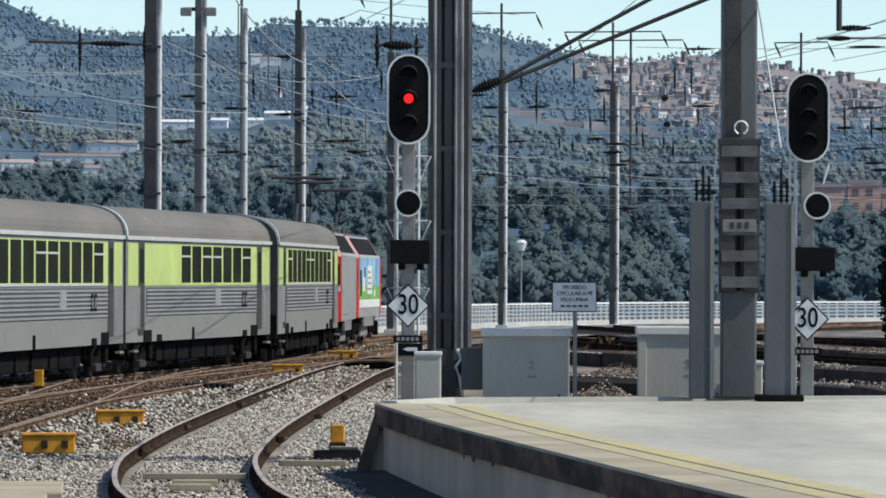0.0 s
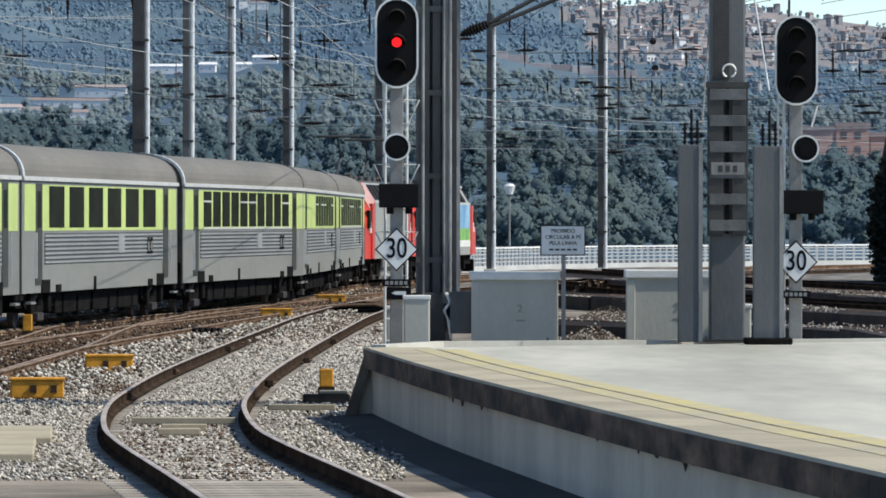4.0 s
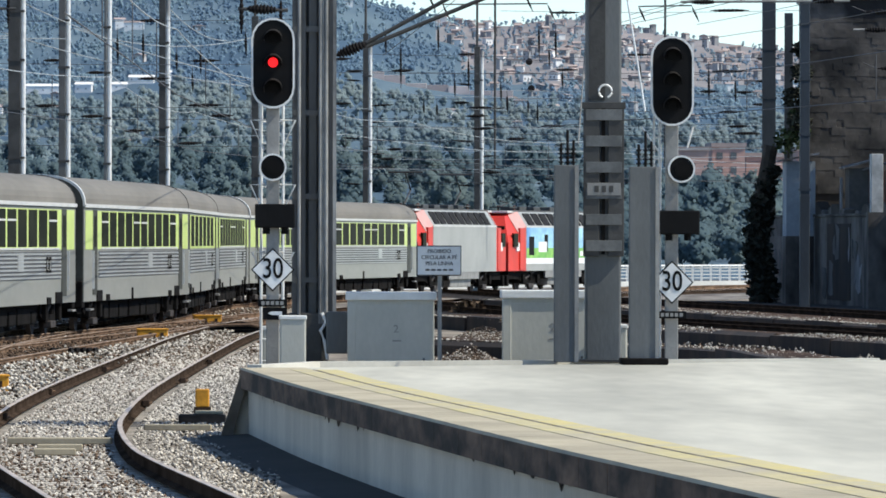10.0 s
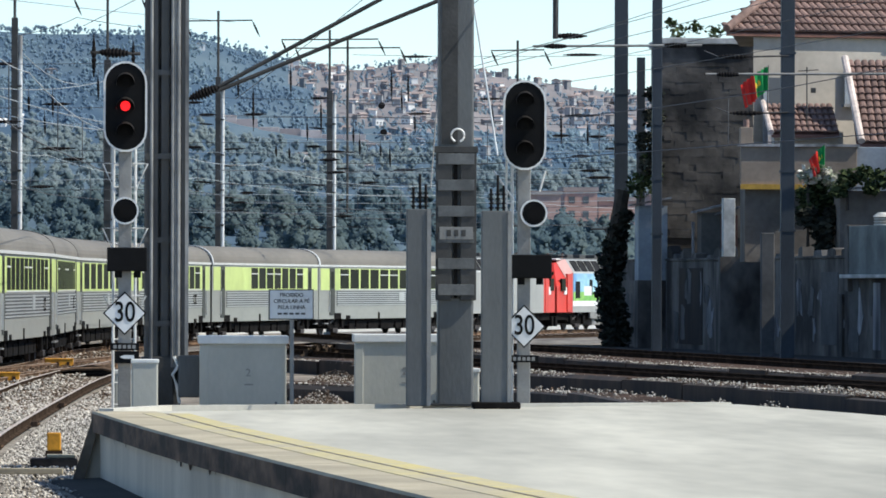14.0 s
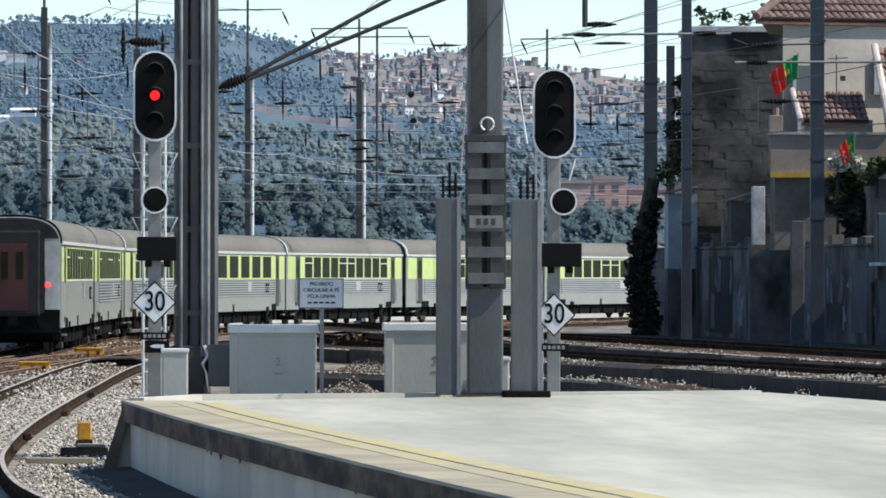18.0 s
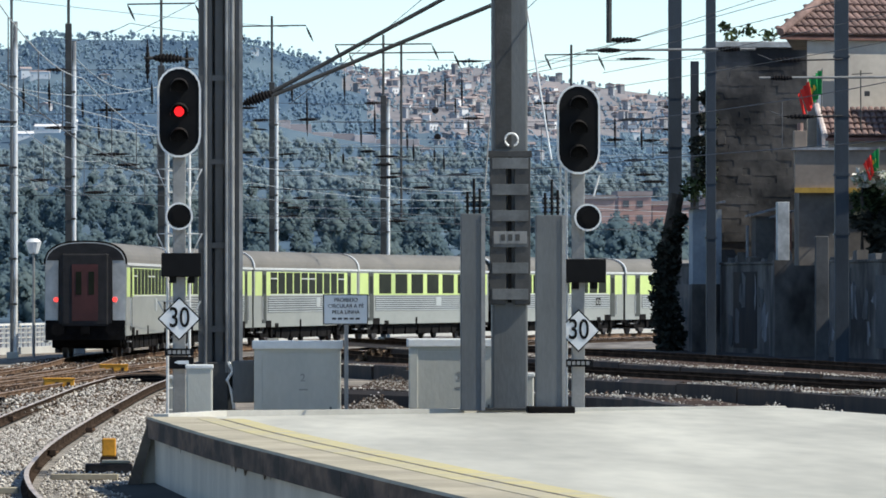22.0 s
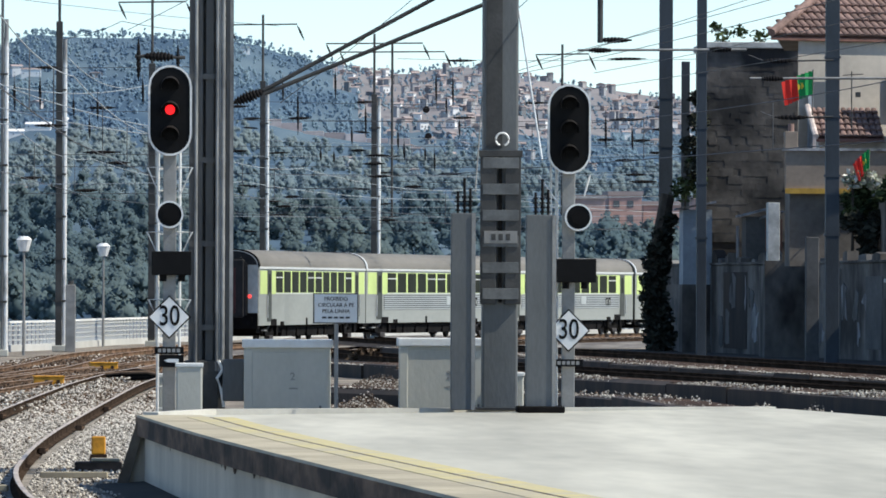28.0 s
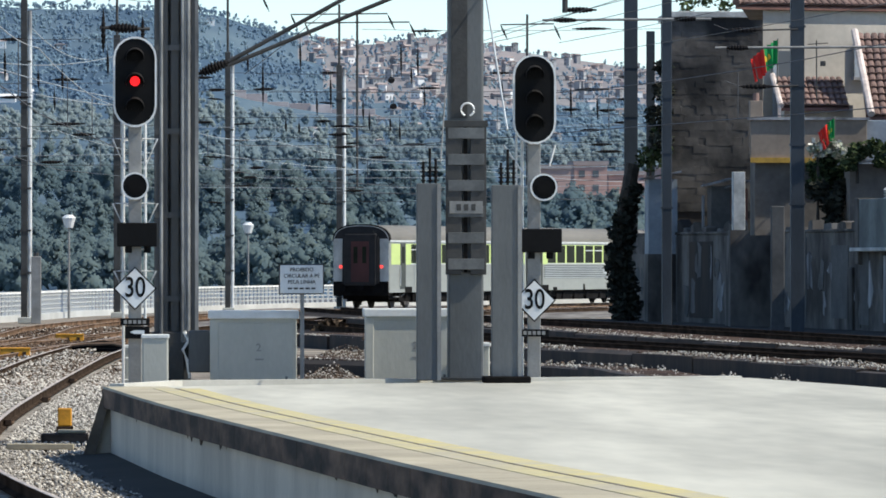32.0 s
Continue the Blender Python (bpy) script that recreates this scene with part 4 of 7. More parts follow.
def cabinet(x, y, w, d, h, label, seams=1):
    ob = thing("equipment_cabinet", label, "cabinet", pose(x, y, -0.2), group="lineside cabinets")
    part("body", box(-w / 2, w / 2, -d / 2, d / 2, 0, h, 0.012), "cabinet", ob)
    part("roof", box(-w / 2 - 0.03, w / 2 + 0.03, -d / 2 - 0.05, d / 2 + 0.05, h - 0.065, h + 0.05, 0.014), "cabinet_top", ob, "white overhanging roof lid")
    part("side_post", box(-w / 2 - 0.006, -w / 2 + 0.11, -d / 2 - 0.03, -d / 2 + 0.1, 0.02, h - 0.09, 0.008), "cabinet", ob, "folded corner post")
    door = part("door", box(-w / 2 + 0.05, w / 2 - 0.04, -d / 2 - 0.014, -d / 2 - 0.003, 0.12, h - 0.13, 0.004), "cabinet", ob)
    text_mesh("number", "2", 0.15, pose(0.07, -d / 2 - 0.018, h * 0.74, 90), "galv", door, bold=0.002)
    part("handle", box(w / 2 - 0.16, w / 2 - 0.13, -d / 2 - 0.035, -d / 2 - 0.012, h * 0.45, h * 0.52), "grey_steel", door)
    part("label_plate", box(0.02, 0.14, -d / 2 - 0.02, -d / 2 - 0.013, h * 0.645, h * 0.657), "galv", door)
    return ob


cabinet(1.14, 96.0, 1.20, 0.6, 1.80, "grey steel lineside cabinet with a pale roof")
cabinet(3.35, 97.0, 1.25, 0.6, 1.82, "grey steel lineside cabinet behind the masts")
for x, y, w, h in ((-0.22, 94.4, 0.36, 1.52), (-0.52, 95.6, 0.26, 1.36), (4.30, 96.5, 0.30, 1.38)):
    ob = thing("small_cabinet", "small grey steel cable cabinet at the platform end", "cabinet", pose(x, y, -0.2), group="small cabinets")
    part("body", box(-w / 2, w / 2, -0.2, 0.2, 0, h, 0.025), "cabinet", ob)
    part("lid", box(-w / 2 - 0.012, w / 2 + 0.012, -0.215, 0.215, h - 0.04, h + 0.015, 0.012), "cabinet_top", ob)

notice = thing("notice_sign", "white warning notice on a thin grey post", "sign", pose(1.80, 95.5, 0, 0, 0, 16))
part("post", tube((0.02, 0.03, -0.2), (0.02, 0.03, 1.9), 0.03), "galv", notice)
board = part("board", box(-0.31, 0.31, -0.012, 0.012, 1.89, 2.28, 0.004), "white", notice, "white board with dark lettering")
part("board_edge", box(-0.325, 0.325, 0.0, 0.008, 1.875, 2.295), "dark_steel", board)
for words, z, size in (("PROIBIDO", 2.215, 0.075), ("CIRCULAR A P\u00c9", 2.13, 0.075), ("PELA LINHA", 2.045, 0.075)):
    text_mesh("lettering", words, size, pose(0, -0.016, z, 90), "dark_steel", board)
for k in range(5):
    part("unread_mark", box(-0.2 + k * 0.085, -0.14 + k * 0.085, -0.017, -0.012, 1.945, 1.97), "dark_steel", board)

# the round-fronted mast on the platform and its two riser housings
mast2 = channel_mast(4.05, 95.0, TOP, 11, 0.5, 0.5, "tall grey steel mast on the platform with bolted lower sleeve")
part("column", box(-0.245, 0.245, -0.2, 0.2, TOP, 11, 0.03), "grey_steel", mast2)
part("column_flange", box(-0.20, 0.02, -0.225, -0.2, 4.3, 11), "dark_steel", mast2)
for s in (-1, 1):
    part("sleeve_channel", box(s * 0.17 - 0.11, s * 0.17 + 0.11, -0.27, -0.205, 2.15, 4.25, 0.008), "dark_steel", mast2)
for k in range(6):
    part("sleeve_plate", box(-0.25, 0.25, -0.285, -0.272, 2.22 + k * 0.36, 2.37 + k * 0.36, 0.004), "plate_grey", mast2)
part("slot", box(-0.03, 0.02, -0.262, -0.203, 2.18, 4.22), "under", mast2, "black slot between the sleeve channels")
part("collar", box(-0.30, 0.30, -0.28, -0.2, 4.18, 4.27, 0.006), "dark_steel", mast2)
part("foot_plate", box(-0.42, 0.42, -0.4, 0.3, TOP, TOP + 0.03), "dark_steel", mast2)
plate = part("number_plate", box(-0.23, 0.23, -0.296, -0.286, 2.99, 3.16, 0.003), "galv", mast2, "pale metal plate with unreadable marks")
for k in range(3):
    part("mark", box(-0.13 + k * 0.1, -0.07 + k * 0.1, -0.300, -0.295, 3.03, 3.12), "dark_steel", plate)
part("eye_ring", bent([(0.02 + 0.09 * math.cos(a), -0.26, 4.42 + 0.09 * math.sin(a)) for a in np.linspace(-1.2, 4.3, 14)], 0.016), "light_steel", mast2)
for x, y, w, top, plate in ((3.52, 94.4, 0.33, 3.40, False), (4.50, 92.6, 0.40, 3.36, True)):
    ob = thing("riser_housing", "tall grey steel cable riser housing with insulator rods", "cable housing", pose(x, y, TOP), group="cable riser housings")
    part("trunking", box(-w / 2, w / 2, -0.12, 0.12, 0, top - TOP, 0.012), "grey_steel", ob)
    part("side_flange", box(w / 2 - 0.05, w / 2 + 0.004, -0.135, -0.122, 0, top - TOP - 0.01), "galv", ob)
    if plate:
        part("foot_plate", box(-w / 2 - 0.12, w / 2 + 0.12, -0.3, 0.3, 0, 0.09, 0.02), "under", ob)
    for k, dx in enumerate((-0.07, 0.02, 0.10)):
        hgt = (0.30, 0.48, 0.34)[k]
        rod = part("insulator_rod", tube((dx, 0, top - TOP - 0.3), (dx, 0, top - TOP + hgt), 0.018), "insulator", ob)
        for q in range(4):
            part("shed", tube((dx, 0, top - TOP + 0.03 + q * 0.06), (dx, 0, top - TOP + 0.05 + q * 0.06), 0.035, n=8), "insulator", rod)
part("strain_wire", tube((0.25, -0.05, 6.2), (0.47, -2.3, 4.1), 0.014), "pale_wire", mast2)
part("strain_wire", tube((-0.22, 0, 5.4), (-0.36, -0.5, 3.7), 0.010), "galv", mast2)

# ground sheet coloured near-black for the wall's shade, between the sidings and the wall
soil = thing("dirt_bank", "dark ground between the sidings and the wall, its shade painted in", "ground", kind="structure")
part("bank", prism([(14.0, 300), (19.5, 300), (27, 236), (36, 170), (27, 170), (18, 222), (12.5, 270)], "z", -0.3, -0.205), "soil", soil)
worn = thing("trodden_ground", "mottled grey-brown trodden ground beyond the sidings", "ground", kind="structure")
part("surface", prism([(3.5, 212), (12.5, 222), (13.5, 300), (19, 305), (34, 392), (12, 388), (-0.5, 318), (-1.5, 285), (1.0, 250)], "z", -0.3, -0.208), "trodden", worn)
# planks and a slab lying by the near track
for x, y, w, d in ((-3.1, 86.0, 1.30, 0.22), (-3.0, 83.2, 0.55, 0.2), (-3.0, 81.5, 0.5, 0.2), (-1.75, 92.2, 0.9, 0.14)):
    ob = thing("plank", "pale weathered plank lying across the ballast", "plank", pose(x, y, -0.2, 0, 0, random.Random(int(y * 10)).uniform(-4, 4)), group="loose planks")
    part("board", box(-w / 2, w / 2, -d / 2, d / 2, 0.02, 0.10, 0.012), "coping", ob)
ob = thing("concrete_slab", "pale concrete crossing slab beside the rails", "slab", pose(-5.25, 81.5, -0.22, 0, 0, 3))
part("slab", box(-0.9, 0.75, -2.5, 2.0, 0, 0.09, 0.02), "coping", ob)
ob = thing("concrete_slab", "pale concrete crossing slab beside the rails", "slab", pose(-5.0, 75.9, -0.22, 0, 0, 3))
part("slab", box(-0.9, 0.62, -2.6, 2.6, 0, 0.10, 0.02), "coping", ob)


# ---------------------------------------------------------------- overhead line
def insulator(parent, a, b, r=0.07, n=7):
    """A ribbed insulator turned in one piece between two points."""
    a, b = Vector(a), Vector(b)
    q = (b - a).to_track_quat("Z", "Y").to_matrix()
    stops = [(0, 0.25), (0.1, 0.3)]
    for k in range(n):
        f = 0.1 + 0.8 * k / n
        belly = 0.55 + 0.45 * math.sin(math.pi * (k + 0.5) / n)
        stops += [(f + 0.01, belly), (f + 0.4 / n, 0.9 * belly), (f + 0.5 / n, 0.62 * belly)]
    stops += [(0.92, 0.3), (1, 0.25)]
    bm, rings = bmesh.new(), []
    for f, w in stops:
        rings.append([bm.verts.new(a.lerp(b, f) + q @ Vector((r * w * math.cos(k * math.tau / 8), r * w * math.sin(k * math.tau / 8), 0))) for k in range(8)])
    for u, w in zip(rings, rings[1:]):
        for k in range(8):
            bm.faces.new((u[k], u[(k + 1) % 8], w[(k + 1) % 8], w[k]))
    bm.faces.new(rings[0][::-1]), bm.faces.new(rings[-1])
    return part("insulator", bm, "insulator", parent)


# cantilever at the near mast: long ribbed insulator and two bare tubes
arm = thing("catenary_cantilever", "dark cantilever tubes and ribbed insulator on the near mast", "overhead line", pose(0, 96.6, 0))
insulator(arm, (0.36, 0, 4.95), (0.84, 0, 5.14), 0.085, 9)
part("tube", tube((0.80, 0, 5.13), (3.4, 0, 6.55), 0.03), "dark_steel", arm)
part("tube", tube((0.80, 0, 5.08), (3.9, 0, 6.36), 0.03), "dark_steel", arm)
arm2 = thing("side_bracket", "horizontal bracket with ribbed insulators on the near mast", "overhead line", pose(0, 96.4, 0))
part("tube", tube((-0.3, 0, 5.58), (-1.0, 0, 5.60), 0.025), "dark_steel", arm2)
insulator(arm2, (-0.42, 0, 5.585), (-0.92, 0, 5.60), 0.075, 8)
insulator(arm2, (-0.95, 0, 5.25), (-0.95, 0, 5.85), 0.035, 6)
insulator(arm2, (-0.40, 0, 5.35), (-0.40, 0, 5.75), 0.03, 6)
arm3 = thing("side_bracket", "horizontal bracket with ribbed insulators hung over the yard", "overhead line", pose(0, 235, 0))
part("tube", tube((-10.0, 0, 10.25), (-14.2, 0, 10.35), 0.05), "dark_steel", arm3)
insulator(arm3, (-10.6, 0, 10.27), (-12.3, 0, 10.3), 0.11, 9)
insulator(arm3, (-10.25, 0, 9.6), (-10.25, 0, 10.9), 0.07, 7)
insulator(arm3, (-12.45, 0, 9.2), (-12.45, 0, 10.9), 0.07, 7)


def yard_mast(x, y, w, high=17, col="dark_steel"):
    ob = thing("catenary_mast", "tall yard mast with a pale conduit up one side", "catenary mast", pose(x, y, -0.2), group="overhead line masts")
    part("column", box(-w / 2, w / 2, -0.2, 0.2, 0, high + 0.2, 0.02), col, ob)
    # the conduit's bright white also paints the sunlit right edge of the mast
    part("conduit", tube((w / 2 + 0.10, -0.1, 0), (w / 2 + 0.10, -0.1, min(high, 12.6)), 0.085, n=10), "mast_conduit", ob)
    part("base_block", box(-w / 2 - 0.12, w / 2 + 0.2, -0.4, 0.4, 0, 0.25, 0.03), "cabinet", ob)
    for k in range(6):
        part("clamp", box(-w / 2 - 0.03, w / 2 + 0.15, -0.23, 0.05, 2 + k * 1.7, 2.08 + k * 1.7), "dark_steel", ob)
    return ob


for x, y, w, high, col in ((-10.25, 240, 0.42, 17, "dark_steel"), (-8.95, 250, 0.24, 17, "mast_steel"), (-7.62, 258, 0.10, 17, "grey_steel"), (-5.92, 278, 0.26, 13.1, "dark_steel"), (-2.4, 305, 0.30, 12.3, "dark_steel"),
                           (2.72, 333, 0.26, 12.4, "dark_steel"), (8.30, 341, 0.28, 12.0, "dark_steel")):
    ob = yard_mast(x, y, w, high, col)
    if x > 2:
        for k, (z, long) in enumerate(((5.3, 0.8), (6.1, 1.0), (6.75, 0.7), (7.5, 1.0), (8.3, 0.8), (9.1, 1.1), (10.3, 0.8))):
            turn = 1 if k % 3 else -1
            insulator(ob, (turn * (w / 2 + 0.08), -0.1, z), (turn * (w / 2 + 0.08 + long), -0.1, z + 0.06), 0.055, 6)
    if -9 < x < -8:
        fl = part("floodlight_head", tube((-0.55, 0, 12.25), (0.55, 0, 12.25), 0.07), "dark_steel", ob, "crossbar with two floodlights")
        for s in (-0.45, 0.45):
            part("floodlight", box(s - 0.2, s + 0.2, -0.3, 0.05, 12.0, 12.3, 0.03), "galv", fl)

# overhead wires along the tracks, with droppers
WIRES = thing("overhead_wires", "thin overhead contact and messenger wires above the tracks", "overhead line", kind="structure")


def run_wires(knots, z, messenger="pale_wire"):
    pts, run = spline(knots, 6)
    for a in range(0, len(pts) - 8, 8):
        p, q = pts[a], pts[min(a + 8, len(pts) - 1)]
        part("contact_wire", bent([(p.x, p.y, z), (q.x, q.y, z)], 0.012, 5), "wire", WIRES)
        part("messenger_wire", bent(sagged((p.x, p.y, z + 1.4), (q.x, q.y, z + 1.4), 0.35, 8), 0.011, 5), messenger, WIRES)
        for f in (0.25, 0.5, 0.75):
            r = p.lerp(q, f)
            part("dropper", tube((r.x, r.y, z), (r.x, r.y, z + 1.4 - 1.4 * f * (1 - f)), 0.010, n=4), "wire", WIRES)


run_wires(TRAIN_WAY[3:14], 5.6)
run_wires(NEAR_TRACK[5:], 5.5)
run_wires([(26.7, 96), (21, 124), (11.7, 171), (5.2, 213), (2.7, 246)], 5.7, "wire")

# cross spans between the yard masts: wires as (height at one end, at the other), insulators as (level or hung, x, z, length)
def cross_span(y, x0, x1, wires, pieces, label):
    span = thing("cross_span", label, "overhead line", pose(0, y, 0), group="cross spans")
    for k, (za, zb, m) in enumerate(wires):
        part("span_wire", bent(sagged((x0, 0, za), (x1, 1.5 * math.sin(k * 2.3), zb), 0.08 + 0.05 * (k % 3), 12), 0.011, 5), m, span)
    for way, x, z, long in pieces:
        if way == "h":
            insulator(span, (x - long / 2, 0, z), (x + long / 2, 0.1, z + 0.02), 0.075, 7)
        else:
            insulator(span, (x, 0, z), (x + 0.02, 0, z - long), 0.058, 7)
            part("hanger", tube((x, 0, z), (x, 0, z + 0.25), 0.012, n=5), "wire", span)


SPAN_WORDS = "cross-span wires with slim dark insulators between the masts"
cross_span(262, -18, 0.2, ((10.75, 10.8, "wire"), (9.25, 9.15, "wire"), (8.65, 8.5, "pale_wire"), (7.5, 7.5, "wire"), (7.15, 7.05, "wire"), (6.55, 6.4, "pale_wire"), (6.1, 6.0, "wire")),
           (("h", -15.97, 8.6, 1.4), ("h", -9.75, 9.2, 0.7), ("h", -8.09, 8.74, 0.7), ("h", -9.97, 7.48, 0.9), ("h", -8.23, 7.08, 0.9), ("h", -6.64, 6.53, 0.8), ("h", -5.99, 10.72, 1.0), ("h", -5.92, 8.52, 1.2),
            ("h", -3.97, 9.2, 1.1), ("v", -4.14, 9.61, 0.9), ("v", -7.29, 10.19, 1.1), ("v", -6.32, 10.33, 1.2), ("v", -5.05, 9.54, 0.7), ("v", -4.44, 8.74, 0.7), ("h", -3.97, 7.51, 1.4), ("h", -3.32, 7.11, 0.9),
            ("h", -4.54, 6.06, 0.9), ("v", -2.42, 10.26, 0.9)), SPAN_WORDS)
cross_span(306, -2.4, 21, ((8.7, 8.85, "wire"), (8.3, 8.45, "pale_wire"), (7.55, 7.65, "wire"), (6.85, 7.0, "wire"), (6.45, 6.55, "pale_wire"), (5.85, 5.95, "wire"), (5.6, 5.7, "pale_wire"), (9.9, 9.95, "wire")),
           (("v", 5.71, 12.01, 1.2), ("v", 3.38, 11.59, 0.9), ("v", 4.05, 11.08, 1.9), ("h", 4.14, 9.93, 1.0), ("h", 1.44, 10.44, 0.8), ("h", 1.44, 8.46, 0.8), ("h", 2.03, 9.9, 0.8), ("v", 7.06, 10.49, 1.4),
            ("v", 6.45, 9.56, 0.8), ("h", 7.01, 10.66, 0.8), ("h", 7.43, 7.92, 1.0), ("h", 7.6, 8.29, 1.0), ("v", 8.5, 9.39, 0.8), ("v", 8.78, 8.88, 0.8), ("h", 7.69, 7.36, 1.0), ("h", 3.46, 6.01, 0.7),
            ("h", 3.8, 6.44, 0.7), ("h", 6.76, 8.51, 0.7), ("v", 5.07, 8.55, 0.5), ("v", 5.66, 8.46, 0.5)), SPAN_WORDS)
cross_span(322, 2.7, 22.2, ((11.1, 11.0, "wire"), (10.3, 10.4, "wire"), (9.3, 9.1, "pale_wire"), (8.1, 8.2, "wire"), (7.7, 7.85, "pale_wire"), (7.1, 7.2, "wire"), (6.2, 6.4, "pale_wire"), (5.5, 5.7, "wire"), (5.2, 5.35, "wire")),
           (("v", 10.72, 12.43, 1.4), ("v", 11.5, 12.25, 1.3), ("v", 11.2, 11.36, 0.8), ("v", 11.82, 10.29, 0.8), ("h", 12.0, 10.38, 1.1), ("v", 10.22, 8.96, 0.6), ("v", 10.66, 8.78, 0.9), ("h", 11.38, 7.75, 1.1),
            ("h", 9.69, 7.15, 0.9), ("h", 15.38, 11.09, 1.1), ("v", 15.46, 10.65, 0.9), ("h", 8.53, 5.58, 0.9), ("h", 11.91, 13.05, 1.4)), SPAN_WORDS)
cross_span(300, 8.3, 21.5, ((12.4, 12.45, "wire"), (10.3, 10.35, "wire"), (9.8, 9.4, "wire"), (8.95, 8.9, "pale_wire"), (8.0, 8.35, "wire"), (7.4, 7.3, "pale_wire"), (7.05, 7.1, "wire"), (6.6, 6.5, "pale_wire")),
           (("h", 19.96, 10.33, 1.0), ("h", 19.79, 8.34, 1.0), ("h", 19.8, 9.36, 0.7), ("v", 17.39, 9.95, 1.4), ("h", 18.3, 9.78, 1.5), ("v", 18.55, 9.37, 0.9), ("h", 18.96, 8.87, 0.8), ("h", 18.3, 8.01, 1.0),
            ("h", 19.04, 7.08, 1.2), ("h", 18.31, 12.43, 1.7), ("h", 17.39, 8.9, 0.8), ("h", 18.71, 7.38, 1.0)), SPAN_WORDS)
for x, z in ((10.25, 10.75), (10.35, 9.5)):
    ball = thing("wire_weight", "round dark weight hung on a cross-span wire", "overhead line", pose(x, 321.5, z), group="wire weights")
    part("weight", prism(disc(0.16, 12), "y", -0.1, 0.1), "insulator", ball)
    part("clip", tube((0, 0, 0.12), (0, 0, 0.5), 0.015, n=5), "wire", ball)

# pale cables sweeping over the train
CABLES = thing("feeder_cables", "pale slack feeder cables strung over the yard", "overhead line", kind="structure")
for y, sag, a, b in ((240, 0.13, (-26, 9.9), (-8.6, 9.56)), (240, 0.10, (-26, 9.2), (-10.65, 9.66)), (262, 0.5, (-8.96, 10.43), (-2.23, 10.26)), (240, 0.15, (-20, 8.95), (-10.85, 7.74)), (240, 0.08, (-20, 8.5), (-11.05, 7.5)),
                     (262, 0.28, (-5.27, 11.13), (-3.24, 10.14)), (240, 0.25, (-11.05, 9.73), (-2.18, 7.87)), (240, 0.3, (-9.86, 10.59), (-2.04, 8.14))):
    part("cable", bent(sagged((a[0], y, a[1]), (b[0], y + 6, b[1]), sag, 14), 0.017, 5), "pale_wire", CABLES)
for a, b in (((-5.09, 10.99), (-3.77, 11.32)), ((-3.77, 11.32), (-2.97, 11.65)), ((-2.97, 11.65), (-0.72, 11.32))):
    part("dark_cable", bent(sagged((a[0], 240, a[1]), (b[0], 240, b[1]), 0.03, 6), 0.012, 5), "wire", CABLES)

# thin dark wires slanting up across the sky beyond the platform mast
for k, (a, b) in enumerate((((6.0, 150, 6.9), (14.5, 118, 9.2)), ((7.0, 150, 7.3), (15, 118, 9.0)), ((6.5, 150, 7.0), (13.8, 118, 8.2)), ((9, 160, 7.4), (17.5, 130, 8.8)), ((8.0, 165, 7.0), (18, 130, 8.1)),
                            ((-1.6, 140, 7.6), (3.5, 118, 9.6)), ((1.6, 150, 6.4), (6.0, 118, 9.5)), ((5.0, 120, 6.9), (6.6, 112, 8.6)), ((-9, 150, 9.3), (2, 190, 9.6)))):
    part("dark_cable", bent(sagged(a, b, 0.12, 8), 0.0075, 5), "wire", CABLES)

# two tall T-shaped lamp and wire carriers beyond the yard
for x, y, top, w in ((2.72, 333, 15.1, 3.3), (8.30, 341, 14.5, 4.8), (9.2, 341.5, 14.1, 5.2), (17.3, 335, 13.8, 2.6), (-2.4, 305, 15.0, 3.0), (-5.92, 278, 16.5, 1.2)):
    ob = thing("wire_carrier", "thin dark T-shaped wire carrier against the sky", "overhead line", pose(x, y, 0), group="wire carriers")
    part("stem", tube((0, 0, 6), (0, 0, top + 0.5), 0.06), "dark_steel", ob)
    part("crossarm", tube((-w / 2, 0, top), (w / 2, 0, top + 0.05), 0.035), "dark_steel", ob)
    for s in (-1, 1):
        insulator(ob, (s * w / 2, 0, top), (s * w / 2 + 0.35, 0, top - 0.75), 0.06, 5)


# ---------------------------------------------------------------- fence, lamps
def build_fence():
    ob = thing("white_fence", "long white railing on a low wall along the valley edge", "fence", kind="structure")
    pts, run = spline([(-34, 215), (-17, 248), (-7.7, 280), (-3.7, 316), (2.4, 350), (7.6, 372), (15.5, 392), (25.5, 408), (40, 425)], 0.95)
    part("low_wall", sweep(pts, [(-0.12, -0.3), (0.12, -0.3), (0.12, 0.06), (-0.12, 0.06)]), "fence", ob)
    part("top_rail", sweep(pts, [(-0.06, 0.93), (0.06, 0.93), (0.06, 1.02), (-0.06, 1.02)]), "fence_top", ob, "bright white top rail")
    for z in (0.22, 0.42, 0.62, 0.80):
        part("mid_rail", sweep(pts, [(-0.02, z), (0.02, z), (0.02, z + 0.05), (-0.02, z + 0.05)]), "fence", ob)
    post = None
    for p in pts[:-1]:
        if post is None:
            post = part("fence_post", box(-0.06, 0.06, -0.06, 0.06, -0.2, 0.95), "fence_top", ob)
            post.location = p
        else:
            again(post, ob, p.x, p.y)


